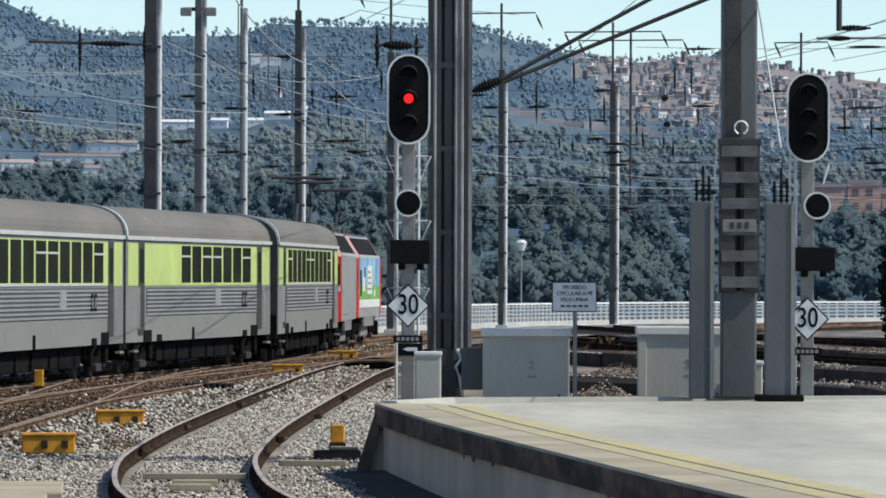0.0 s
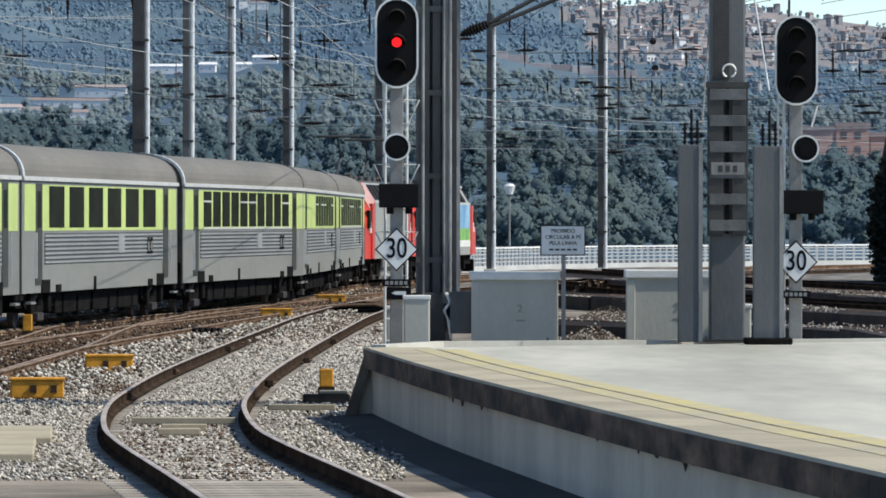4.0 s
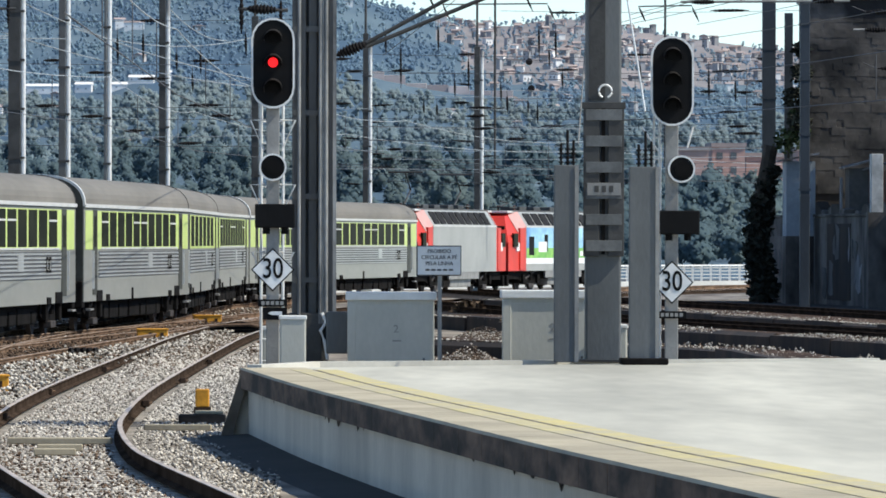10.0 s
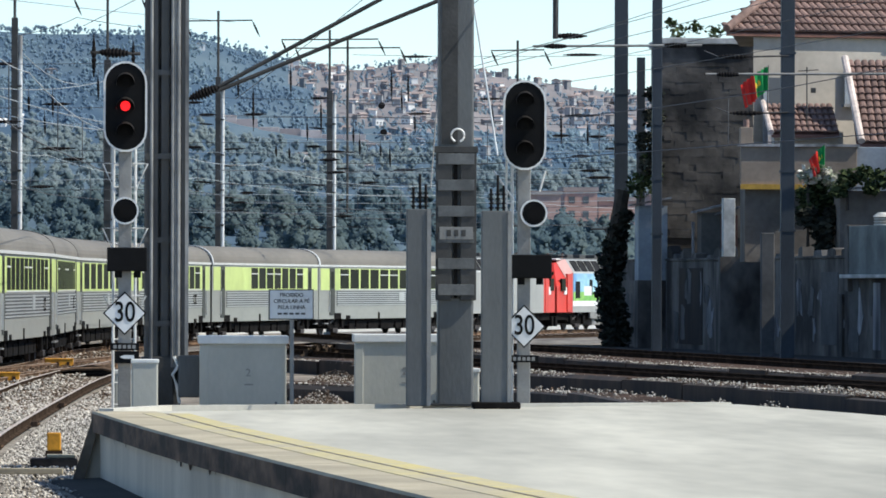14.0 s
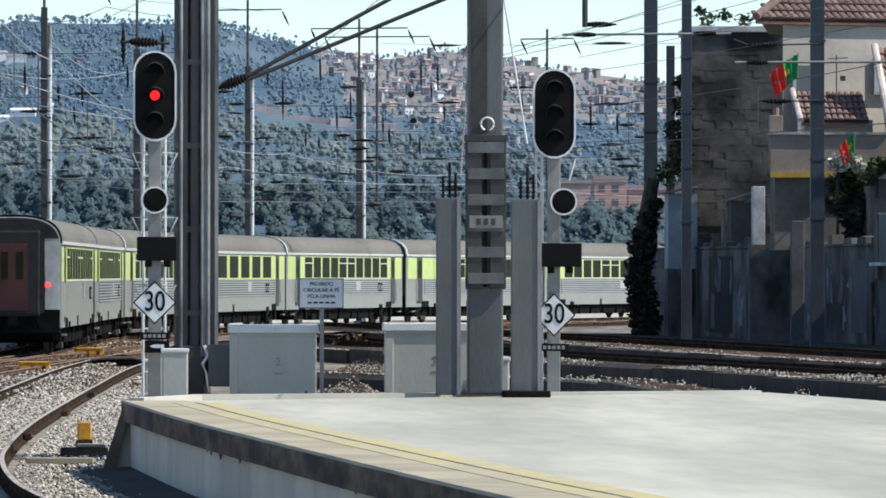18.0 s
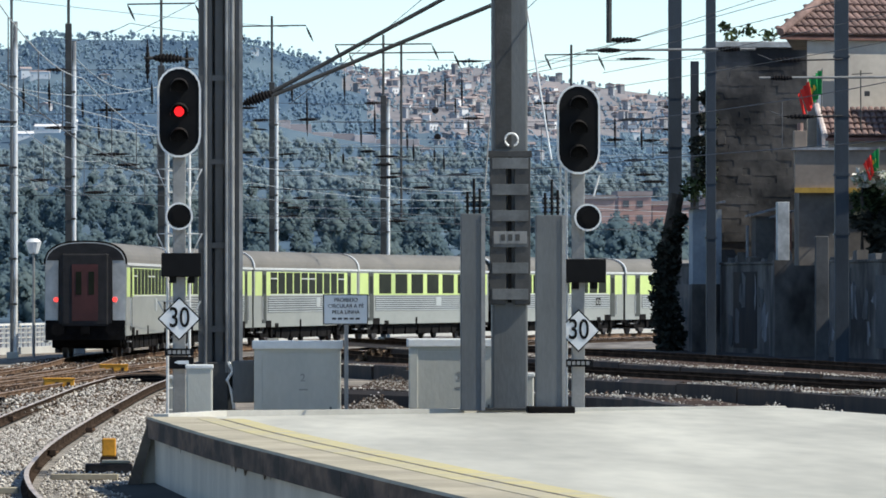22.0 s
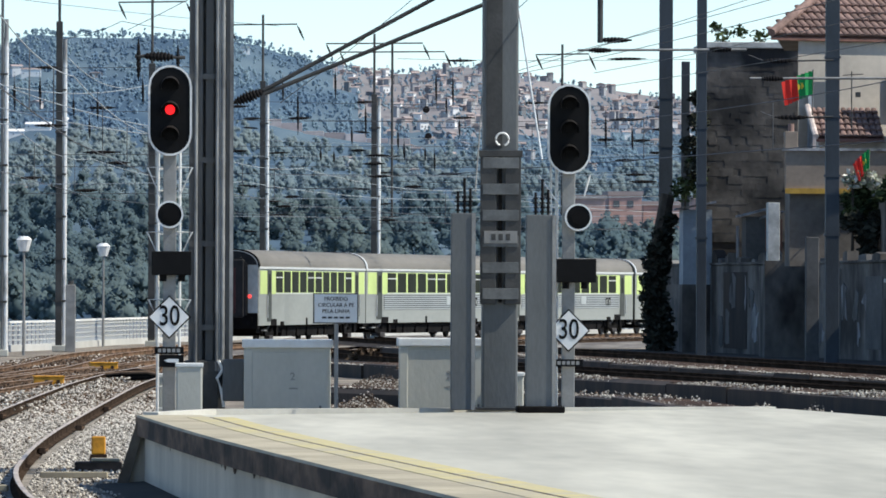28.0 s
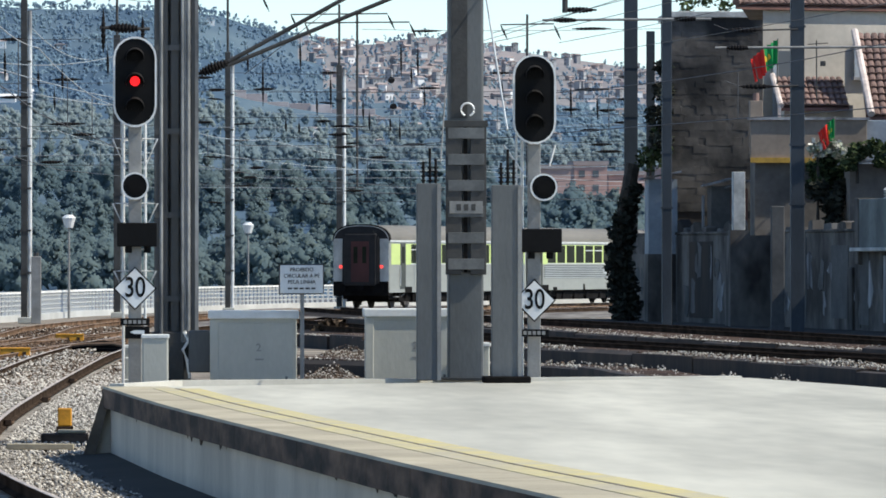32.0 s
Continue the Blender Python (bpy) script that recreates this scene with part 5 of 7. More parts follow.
build_fence()
lane = thing("lane", "dark asphalt lane behind the white fence", "road", kind="structure")
part("surface", prism([(-34, 215.5), (-17, 248.5), (-7.7, 280.5), (-3.7, 316.5), (2.4, 350.5), (7.6, 372.5), (15.5, 392.5), (25.5, 408.5), (40, 425.5), (40, 468), (-60, 468), (-60, 215)], "z", -0.3, -0.2), "asphalt", lane)
for x, y in ((-6.9, 262), (-4.45, 300), (4.0, 360)):
    ob = thing("street_lamp", "thin post lamp with a white globe head by the fence", "street lamp", pose(x, y, -0.2), group="fence lamps")
    part("post", tube((0, 0, 0), (0, 0, 4.0), 0.06, 0.045), "galv", ob)
    part("shade", tube((0, 0, 3.95), (0, 0, 4.38), 0.17, 0.30, 12), "white", ob)
    part("cap", tube((0, 0, 4.38), (0, 0, 4.52), 0.31, 0.16, 12), "white", ob)
ob = thing("short_post", "short grey concrete post beside the fence", "post", pose(-5.4, 276, -0.2))
part("shaft", box(-0.2, 0.2, -0.15, 0.15, 0, 2.7, 0.03), "galv", ob)
part("cap", tube((0, 0, 2.7), (0, 0, 2.85), 0.12), "dark_steel", ob)


# ---------------------------------------------------------------- yellow boxes by the tracks
def yellow_box(x, y, w, h, rz):
    ob = thing("point_machine", "yellow painted point machine box on the ballast", "point machine", pose(x, y, -0.2, 0, 0, rz), group="yellow point machines")
    part("case", box(-w / 2, w / 2, -0.25, 0.25, 0.02, h, 0.02), "yellow_box", ob)
    part("lid", box(-w / 2 - 0.015, w / 2 + 0.015, -0.27, 0.27, h, h + 0.04, 0.012), "yellow_box", ob)
    for s in (-0.08, 0.3):
        part("latch", box(w * s - 0.04, w * s + 0.05, -0.285, -0.25, h * 0.35, h * 0.75), "rail", ob)


for x, y, w in ((-5.66, 98.6, 0.76), (-5.44, 115.8, 0.80), (-4.02, 177, 0.78), (-3.1, 210, 0.85)):
    yellow_box(x, y, w, 0.27, 4)
for x, y, h in ((-8.7, 148, 0.34), (-1.52, 98.5, 0.24)):
    ob = thing("yellow_marker", "small yellow marker block beside the track", "track marker", pose(x, y, 0), group="yellow markers")
    part("block", box(-0.1, 0.1, -0.1, 0.1, -0.02, h, 0.02), "yellow_box", ob)
    part("foot", box(-0.12, 0.12, -0.12, 0.12, -0.2, -0.02), "rail", ob)
ob = thing("cable_trough", "dark concrete cable trough with a pale lid", "cable trough", pose(-1.50, 97.2, -0.22))
part("trough", box(-0.33, 0.33, -0.3, 0.3, 0, 0.13, 0.02), "stained", ob)
part("lid", box(-0.1, 0.3, -0.25, 0.25, 0.14, 0.18, 0.01), "coping", ob)


# ---------------------------------------------------------------- greasy ironwork among the turnouts
def build_ironwork():
    heap = thing("crossing_nose", "dark greasy crossing nose with wing rails among the tracks", "railway crossing", pose(-2.1, 190, -0.16, 0, 0, -12))
    part("base_plate", prism([(-1.0, 0.0), (1.1, 0.0), (1.0, 0.10), (-0.8, 0.05)], "y", -0.8, 0.8), "under", heap)
    part("nose", prism([(-0.95, 0.04), (-0.35, 0.24), (0.25, 0.30), (0.9, 0.17), (1.05, 0.05)], "y", -0.16, 0.16), "under", heap, "black greased nose")
    for k in (-1, 1):
        part("wing_rail", bent([(-1.0, 0.45 * k, 0.10), (-0.2, 0.32 * k, 0.20), (0.6, 0.42 * k, 0.22), (1.1, 0.6 * k, 0.12)], 0.05, 6), "rail_rust", heap, "rusty wing rail")
    rack = thing("slide_plates", "row of black greased slide plates under a switch blade", "railway switch", pose(-5.17, 152, -0.13, 0, 0, -4))
    part("bearer", box(-0.55, 0.55, -0.5, 0.5, -0.05, 0.03), "under", rack)
    for k in range(8):
        part("plate", prism([(-0.52 + k * 0.135, 0.03), (-0.43 + k * 0.135, 0.03), (-0.45 + k * 0.135, 0.13), (-0.50 + k * 0.135, 0.13)], "y", -0.35, 0.35), "under", rack)
    # joint bars where rail lengths meet
    for x, y, turn in ((-4.24, 96, 1), (-4.2, 112, -1), (-2.45, 104, 0), (-3.9, 132, -1), (-2.0, 140, -1), (-2.2, 121, -1)):
        bar = thing("fishplate", "dark bolted joint bar on the rail", "rail joint", pose(x, y, -0.09, 0, 0, turn), group="rail joints")
        part("bar", box(-0.055, 0.055, -0.35, 0.35, -0.05, 0.05, 0.01), "rail", bar)
        for q in (-0.22, -0.07, 0.07, 0.22):
            part("bolt", tube((-0.085, q, 0), (0.085, q, 0), 0.02, n=6), "rail_rust", bar)
    # point rods between the machines and the blades
    for x0, x1, y in ((-6.9, -5.9, 128), (-5.6, -4.2, 146), (-8.4, -6.8, 140)):
        rod = thing("point_rod", "thin rusty rod driving a switch blade", "point rod", group="point rods")
        part("rod", tube((x0, y, -0.12), (x1, y + 0.6, -0.12), 0.03, n=6), "rail_rust", rod)
        part("clevis", box(x1 - 0.08, x1 + 0.08, y + 0.5, y + 0.7, -0.18, -0.06, 0.01), "rail_rust", rod)


build_ironwork()


# ---------------------------------------------------------------- stone walls and houses beside the line
def leafy(name, spots, label, n_leaf=260, size=0.16, parent=None, seed=1, leaf="leaf"):
    """Loose leaves scattered through a few uneven clumps."""
    rng = random.Random(seed)
    verts, faces = [], []
    for x, y, z, r in spots:
        for _ in range(n_leaf):
            d = Vector((rng.gauss(0, 1), rng.gauss(0, 1), rng.gauss(0, 1))).normalized() * r * rng.uniform(0.45, 1.1)
            c = Vector((x, y, z)) + Vector((d.x, d.y, d.z * 0.85))
            u = Vector((rng.gauss(0, 1), rng.gauss(0, 1), rng.gauss(0, 0.6))).normalized()
            w = u.cross(Vector((rng.gauss(0, 1), rng.gauss(0, 1), rng.gauss(0, 1)))).normalized()
            s = size * rng.uniform(0.6, 1.4)
            k = len(verts)
            verts += [c - u * s, c + w * s * 0.5, c + u * s, c - w * s * 0.5]
            faces.append((k, k + 1, k + 2, k + 3))
    return mesh_of(name, verts, faces, leaf, parent)


def courses(parent, x0, x1, z0, z1, y, h, w, material, seed=0, depth=0.10, limit=300):
    """Rough stones in courses on a wall face that looks down the line."""
    rng = random.Random(seed)
    kinds = []
    for k in range(6):
        bm = box(-0.5, 0.5, -0.5, 0.5, -0.5, 0.5)
        for v in bm.verts:
            v.co += Vector((rng.uniform(-0.06, 0.06), rng.uniform(-0.07, 0.07), rng.uniform(-0.06, 0.06)))
        me = bpy.data.meshes.new("stone")
        bm.to_mesh(me)
        bm.free()
        me.materials.append(M[material])
        kinds.append(me)
    z, count = z0, 0
    while z < z1 - 0.05 and count < limit:
        hh = min(h * rng.uniform(0.75, 1.25), z1 - z)
        x = x0
        while x < x1 - 0.05 and count < limit:
            ww = min(w * rng.uniform(0.6, 1.5), x1 - x)
            o = new("stone", rng.choice(kinds))
            o.parent = parent
            o.location = (x + ww / 2, y + rng.uniform(-0.012, 0.012), z + hh / 2)
            o.scale = (ww * 1.06, depth * 2, hh * 1.04)
            x += ww
            count += 1
        z += hh


def tiled_roof(parent, x0, x1, y0, y1, z0, z1, nx, ny, hip=0.0):
    """A sloping roof plane from its eave (y0, z0) up to its ridge (y1, z1), laid with rows of curved tiles."""
    me_bm = bmesh.new()
    tw, tl = (x1 - x0) / nx, math.hypot(y1 - y0, z1 - z0) / ny
    arc = [(tw * 0.52 * math.cos(a), tw * 0.34 * math.sin(a)) for a in np.linspace(0, math.pi, 6)]
    lo, hi = [me_bm.verts.new((p[0], 0, p[1] + 0.085)) for p in arc], [me_bm.verts.new((p[0] * 0.85, tl * 1.12, p[1] * 0.85)) for p in arc]
    for k in range(5):
        me_bm.faces.new((lo[k], lo[k + 1], hi[k + 1], hi[k]))
    me_bm.faces.new(lo[::-1])
    me = bpy.data.meshes.new("roof_tile")
    me_bm.to_mesh(me)
    me_bm.free()
    me.materials.append(M["tile"])
    slope = math.atan2(z1 - z0, y1 - y0)
    deck = bmesh.new()
    top = [deck.verts.new(p) for p in ((x0, y0, z0 - 0.02), (x1, y0, z0 - 0.02), (x1, y1, z1 - 0.02), (x0 + hip, y1, z1 - 0.02))]
    low = [deck.verts.new(v.co - Vector((0, 0, 0.12))) for v in top]
    for k in range(4):
        deck.faces.new((low[k], low[(k + 1) % 4], top[(k + 1) % 4], top[k]))
    deck.faces.new(top), deck.faces.new(low[::-1])
    part("roof_deck", deck, "redbrown", parent)
    for j in range(ny):
        for i in range(nx):
            o = new("roof_tile", me)
            o.parent = parent
            f = j / ny
            if x0 + (i + 0.5) * tw < x0 + hip * f:
                bpy.data.objects.remove(o)
                continue
            o.location = (x0 + (i + 0.5) * tw, y0 + (y1 - y0) * f, z0 + (z1 - z0) * f)
            o.rotation_euler = (slope, 0, 0)


def build_terrace():
    # sooty boundary wall along the sidings, running towards the station
    base = thing("boundary_wall", "sooty dark retaining wall with pale weathered streaks", "wall", pose(19.2, 300, 0, 0, 0, -83.5), kind="structure")
    part("wall", box(0, 120, 0.0, 0.9, -0.3, 3.4, 0.05), "dark_wall", base)
    for x0, x1, z0, z1, m in ((2, 8, 0.4, 2.6, "dull_brown"), (14.5, 15.3, 0.1, 3.3, "render_grey"), (18, 23, 0.0, 3.1, "low_wall"), (33, 34.4, 0.6, 2.2, "render_grey"), (39, 41.5, 0.0, 3.2, "render_grey"),
                              (46, 49, 0.2, 2.9, "render_grey"), (51, 52.5, 0.0, 3.0, "render_grey"), (55, 56.2, 0.1, 2.5, "pale_wall"), (60, 66, 0.0, 3.1, "render_grey")):
        part("wall_bay", box(x0, x1, -0.025, 0.02, z0, z1, 0.01), m, base)
    rng = random.Random(14)
    for k in range(5):
        x = 6 + k * 21 + rng.uniform(-2.5, 2.5)
        part("buttress", box(x, x + rng.uniform(0.4, 1.1), -0.10, 0.02, -0.3, rng.uniform(1.6, 3.2), 0.04), "dark_wall", base)
    for k in range(60):
        x, z0 = rng.uniform(1, 66), rng.uniform(0.0, 1.9)
        w, h = rng.uniform(0.15, 0.9), rng.uniform(0.4, 1.4)
        ragged = [(x + w * f + rng.uniform(-0.2, 0.2), z0 + h * g + rng.uniform(-0.2, 0.2)) for f, g in ((0, 0), (0.5, -0.1), (1, 0), (1.1, 0.5), (1, 1), (0.5, 1.15), (0, 1), (-0.1, 0.5))]
        part("plaster_patch", prism(ragged, "y", -0.03, 0.01), "render_grey" if k % 3 else "pale_wall", base)
    part("wall_coping", box(0, 120, -0.05, 0.98, 3.4, 3.5, 0.02), "dark_wall", base)
    # broken remains of an older parapet on the wall top
    for k in range(16):
        x, w, h = 14 + k * 2.3 + rng.uniform(-0.8, 0.8), rng.uniform(0.5, 2.0), rng.uniform(0.10, 0.55)
        top = [(x, 3.48), (x + w, 3.48), (x + w * 0.95, 3.5 + h * rng.uniform(0.4, 1)), (x + w * 0.55, 3.5 + h * rng.uniform(0.5, 1.1)), (x + w * 0.08, 3.5 + h * rng.uniform(0.3, 0.9))]
        part("parapet_stump", prism(top, "y", 0.05, 0.5), ("dark_wall", "render_grey", "dark_wall")[k % 3], base)
    # a plastered hut on the wall top, with its ledge and roof vent
    hut = thing("wall_hut", "grey-green plastered hut behind a pale ledge on the sooty wall", "hut", pose(19.2, 300, 0, 0, 0, -83.5))
    part("plaster_front", box(51.5, 64, -0.16, 1.2, 2.8, 4.55, 0.03), "hut_green", hut)
    part("ledge", box(51.2, 64.3, -0.45, -0.10, 2.66, 2.80, 0.03), "verge_pale", hut, "pale weathered ledge")
    part("side_post", box(50.9, 51.5, -0.2, 0.5, 2.2, 4.6, 0.03), "dark_wall", hut)
    vent = part("vent_drum", tube((55.4, 0.2, 4.5), (55.4, 0.2, 4.85), 0.24, n=14), "galv", hut, "round louvred roof vent")
    for q in range(3):
        part("louvre", tube((55.4, 0.2, 4.56 + 0.1 * q), (55.4, 0.2, 4.60 + 0.1 * q), 0.29, n=14), "verge_pale", vent)
    part("cap", tube((55.4, 0.2, 4.85), (55.4, 0.2, 5.02), 0.33, 0.12, 14), "verge_pale", vent, "white domed cap")
    post = thing("concrete_post", "blotched grey concrete post against the sooty wall", "post", pose(21.9, 248.6, -0.2))
    part("shaft", box(-0.24, 0.24, -0.18, 0.18, 0, 4.5, 0.03), "render_grey", post)
    # tall windowless stone gable
    tower = thing("stone_gable", "tall dark rubble-stone gable wall without windows", "building")
    part("wall", box(20.9, 24.8, 288.0, 294.0, -0.3, 12.5), "dark_wall", tower)
    part("capping", box(20.8, 24.9, 287.8, 294.2, 12.5, 12.76, 0.03), "verge_pale", tower, "pale flat capping")
    courses(tower, 20.9, 24.8, 4.4, 12.5, 287.98, 0.29, 0.46, "stone_dark", 2, 0.03, 300)
    # main house with tiled roof
    house = thing("house", "beige rendered house with a red tiled roof", "house")
    part("wall", prism([(23.3, 271.0), (34.0, 271.0), (34.0, 281.0), (28.0, 281.0)], "z", -0.3, 12.2), "beige", house)
    part("eave", prism([(22.3, 270.82), (34.5, 270.82), (34.5, 281.6), (27.6, 281.6)], "z", 12.22, 12.3), "brown", house)
    tiled_roof(house, 22.0, 34.6, 270.75, 276.0, 12.35, 15.8, 40, 11, 6.8)
    part("hip_ridge", tube((22.0, 270.7, 12.5), (28.85, 276.0, 16.0), 0.17, n=10), "tile", house, "rounded hip tiles")
    part("roof_end", prism([(270.6, 12.38), (281.7, 12.38), (276, 15.7)], "x", 29.5, 34.3), "redbrown", house)
    for x, z0, z1 in ((23.75, 7.6, 10.6), (27.3, 9.6, 11.0)):
        w = part("window", box(x, x + 0.75, 270.86, 271.3, z0, z1), "far_window", house)
        part("shutter", box(x - 0.1, x + 0.12, 270.8, 270.86, z0, z1), "bluish", w)
        part("sill", box(x - 0.15, x + 0.9, 270.75, 271.3, z0 - 0.12, z0), "pale_wall", w)
    house.matrix_basis = pose(23.3, 271, 0, 0, 0, 20) @ pose(-23.3, -271, 0)
    # annexe roofs in front of it
    annexe = thing("house_annexe", "low annexe with a red tiled lean-to roof", "house")
    part("wall", box(23.9, 26.6, 268.4, 270.9, 4.0, 8.4), "beige", annexe)
    tiled_roof(annexe, 23.75, 26.4, 267.8, 270.8, 8.3, 9.5, 11, 5)
    part("verge", tube((23.72, 267.7, 8.36), (23.66, 270.8, 9.62), 0.12), "verge", annexe, "pale verge tiles")
    part("bargeboard", box(23.6, 23.72, 267.7, 267.85, 7.5, 8.4), "verge", annexe)
    side = thing("side_house", "neighbouring beige house with steep red tiled roof", "house")
    part("wall", box(26.2, 33.0, 266.6, 269.8, 3.0, 7.8), "beige", side)
    tiled_roof(side, 26.9, 33.0, 266.2, 270.0, 7.9, 11.2, 22, 12)
    part("verge", tube((27.08, 266.05, 8.0), (26.82, 270.0, 11.35), 0.15), "verge", side, "pale-edged verge tiles")
    part("parapet", box(25.75, 33.0, 265.3, 265.6, 5.6, 7.75, 0.02), "bluish", side)
    # terrace with ochre band
    ter = thing("terrace", "brown rendered terrace with an ochre edge band", "building")
    part("parapet", box(22.3, 26.8, 265.0, 265.3, 6.25, 7.75, 0.02), "brown", ter)
    part("ochre_band", box(22.3, 25.2, 264.93, 265.0, 6.1, 6.3), "ochre", ter)
    # wall under the parapet: its brown darkened to paint the shade there
    part("wall", box(22.5, 25.4, 265.3, 267.5, 3.3, 6.2), "dull_brown", ter)
    # bases here and under the sheds: dark colour imitates the shade low down
    part("plinth", box(21.5, 25.45, 264.75, 267.5, -0.3, 3.3), "dark_wall", ter, "masonry base coloured dark for the shade low down")
    part("plinth", box(21.5, 22.25, 264.75, 265.65, 3.3, 3.5), "dark_wall", ter)
    part("white_pier", box(21.62, 22.08, 264.8, 265.6, 3.5, 5.75, 0.02), "verge_pale", ter)
    part("coping", box(22.2, 26.9, 264.9, 265.4, 7.75, 7.85), "pale_wall", ter)
    part("chimney", box(22.3, 22.8, 265.2, 265.7, 7.75, 8.5, 0.02), "brown", ter)
    part("pot", tube((22.55, 265.4, 8.5), (22.55, 265.4, 8.8), 0.12), "tile", ter)
    # sheds on the wall top
    for x0, x1, y, z0, z1, m, lab in ((19.75, 20.95, 285, 2.6, 5.7, "bluish", "blue-grey sheet-metal shed behind the wall"), (22.2, 23.0, 283, 2.6, 5.4, "render_grey", "patched grey shed behind the wall"),
                                      (23.0, 23.7, 283, 2.4, 5.3, "redbrown", "rust-brown sheet shed behind the wall"), (25.0, 25.8, 266, 2.3, 5.4, "render_grey", "narrow grey shed with a tilted roof"),
                                      (26.4, 27.6, 256, 2.6, 4.5, "bluish", "low bluish shed in the shade"), (25.75, 28.4, 261.0, 2.6, 6.0, "dull_brown", "dark brown shed with a flat sheet roof")):
        ob = thing("shed", lab, "shed", group="wall-top sheds")
        part("wall", box(x0, x1, y, y + 2.3, z0, z1), m, ob)
        part("plinth", box(x0 - 0.03, x1 + 0.03, y - 0.03, y + 2.33, -0.3, z0), "dark_wall", ob, "masonry base coloured dark for the shade low down")
        part("roof", prism([(x0 - 0.25, z1 - 0.02), (x1 + 0.15, z1 + 0.28), (x1 + 0.15, z1 + 0.36), (x0 - 0.25, z1 + 0.06)], "y", y - 0.3, y + 2.5), "pale_wall", ob, "pale tilted roof sheet")
    ob = thing("downpipe", "pale vertical downpipe on the dark wall", "pipe")
    part("pipe", tube((21.75, 281.5, -0.2), (21.75, 281.5, 5.0), 0.065), "pale_wall", ob)
    # unseen house row towards the station, added to cast shade on the terrace foot
    row = thing("house_row", "plain rendered house row, unseen, added to shade the terrace foot", "house")
    part("wall", box(33.6, 43, 196, 265, -0.3, 9.5), "brown", row)
    part("roof", prism([(33.2, 9.5), (43.4, 9.5), (38.3, 11.7)], "y", 195.5, 265.5), "tile", row)
    # plants
    def bush(spots, label, n, size, seed, leaf="leaf"):
        ob = thing("shrub", label, "shrub", group="wall shrubs")
        x, y, z, r = spots[0]
        part("stem", tube((x, y, z - 1.2), (x, y, z), 0.07, 0.03), "bark", ob)
        leafy("leaves", spots, "", n, size, ob, seed, leaf)
    bush([(24.9, 263.8, 5.9, 0.55), (25.3, 263.6, 6.3, 0.4), (25.5, 263.7, 5.7, 0.5), (24.8, 263.4, 5.2, 0.5)], "leafy creeper over the wall top", 260, 0.14, 3)
    bush([(24.75, 263.3, 6.6, 0.42), (25.2, 263.2, 6.75, 0.4), (25.6, 263.3, 6.5, 0.36)], "flowering creeper with pale blossom on the wall top", 150, 0.13, 23, "blossom")
    bush([(26.0, 260.7, 6.45, 0.42), (26.6, 260.6, 6.6, 0.4), (27.3, 260.7, 6.5, 0.42), (28.0, 260.6, 6.55, 0.4), (25.7, 260.5, 6.0, 0.35), (26.9, 260.5, 6.1, 0.3)], "green creeper spreading over the shed roof", 170, 0.13, 29)
    bush([(24.7, 262.8, 5.0, 0.45), (25.2, 262.6, 4.5, 0.5), (25.7, 262.7, 5.1, 0.4), (25.3, 262.5, 3.8, 0.4)], "dark creeper hanging over the wall", 300, 0.15, 13, "dark_leaf")
    bush([(20.0, 287.5, 6.6, 0.6), (20.5, 287.5, 7.0, 0.45), (20.4, 287.5, 7.7, 0.35)], "small bush on the shed roof", 260, 0.13, 5)
    bush([(21.8, 291, 13.1, 0.4), (22.5, 291, 13.3, 0.35), (23.4, 291, 13.1, 0.4), (21.5, 291, 13.5, 0.25)], "thin weeds growing on the gable top", 70, 0.12, 6)
    bush([(20.5, 287, 9.4, 0.5), (20.3, 287, 8.4, 0.55), (20.5, 287, 10.4, 0.35), (20.4, 287, 7.4, 0.5)], "dark climbing ivy beside the gable", 260, 0.14, 7, "dark_leaf")
    tree = thing("ivy_tree", "dark ivy-clad tree trunk beside the line", "tree")
    part("trunk", bent([(18.9, 290, -0.3), (18.85, 290, 2.2), (19.1, 290, 4.6), (19.45, 290, 6.4)], 0.3, 8), "bark", tree)
    leafy("crown", [(19.2, 290, 0.3, 0.72), (19.05, 290, 0.9, 0.68), (18.95, 290, 1.5, 0.64), (18.9, 290, 2.1, 0.6), (18.9, 290, 2.8, 0.6), (19.0, 290, 3.5, 0.6), (19.1, 290, 4.1, 0.52), (19.25, 290, 4.7, 0.46), (19.45, 290, 5.3, 0.4)], "", 420, 0.14, tree, 9, "dark_leaf")


build_terrace()
brush = thing("brushwood_heap", "brown heap of dry brushwood between the sidings", "brush heap")
part("stem", bent([(4.7, 219, -0.2), (5.0, 219, 0.2), (5.4, 219, 0.3)], 0.03), "bark", brush)
leafy("brush", [(4.75, 219, 0.0, 0.36), (5.15, 219, 0.1, 0.42), (5.5, 219, -0.02, 0.3), (5.0, 218.7, 0.25, 0.25)], "", 300, 0.10, brush, 33, "dry_brush")
for k, (x, y) in enumerate(((0.55, 97.4), (0.75, 97.5), (2.55, 100.5), (0.35, 97.6))):
    tuft = thing("weed_tuft", "small green weed tuft at a cabinet's foot", "weed", group="weeds")
    part("stem", tube((x, y, -0.2), (x, y, 0.0), 0.01), "weed", tuft)
    leafy("leaves", [(x, y, -0.05 + 0.05 * k, 0.14), (x + 0.08, y, 0.1, 0.1)], "", 50, 0.07, tuft, 40 + k, "weed")

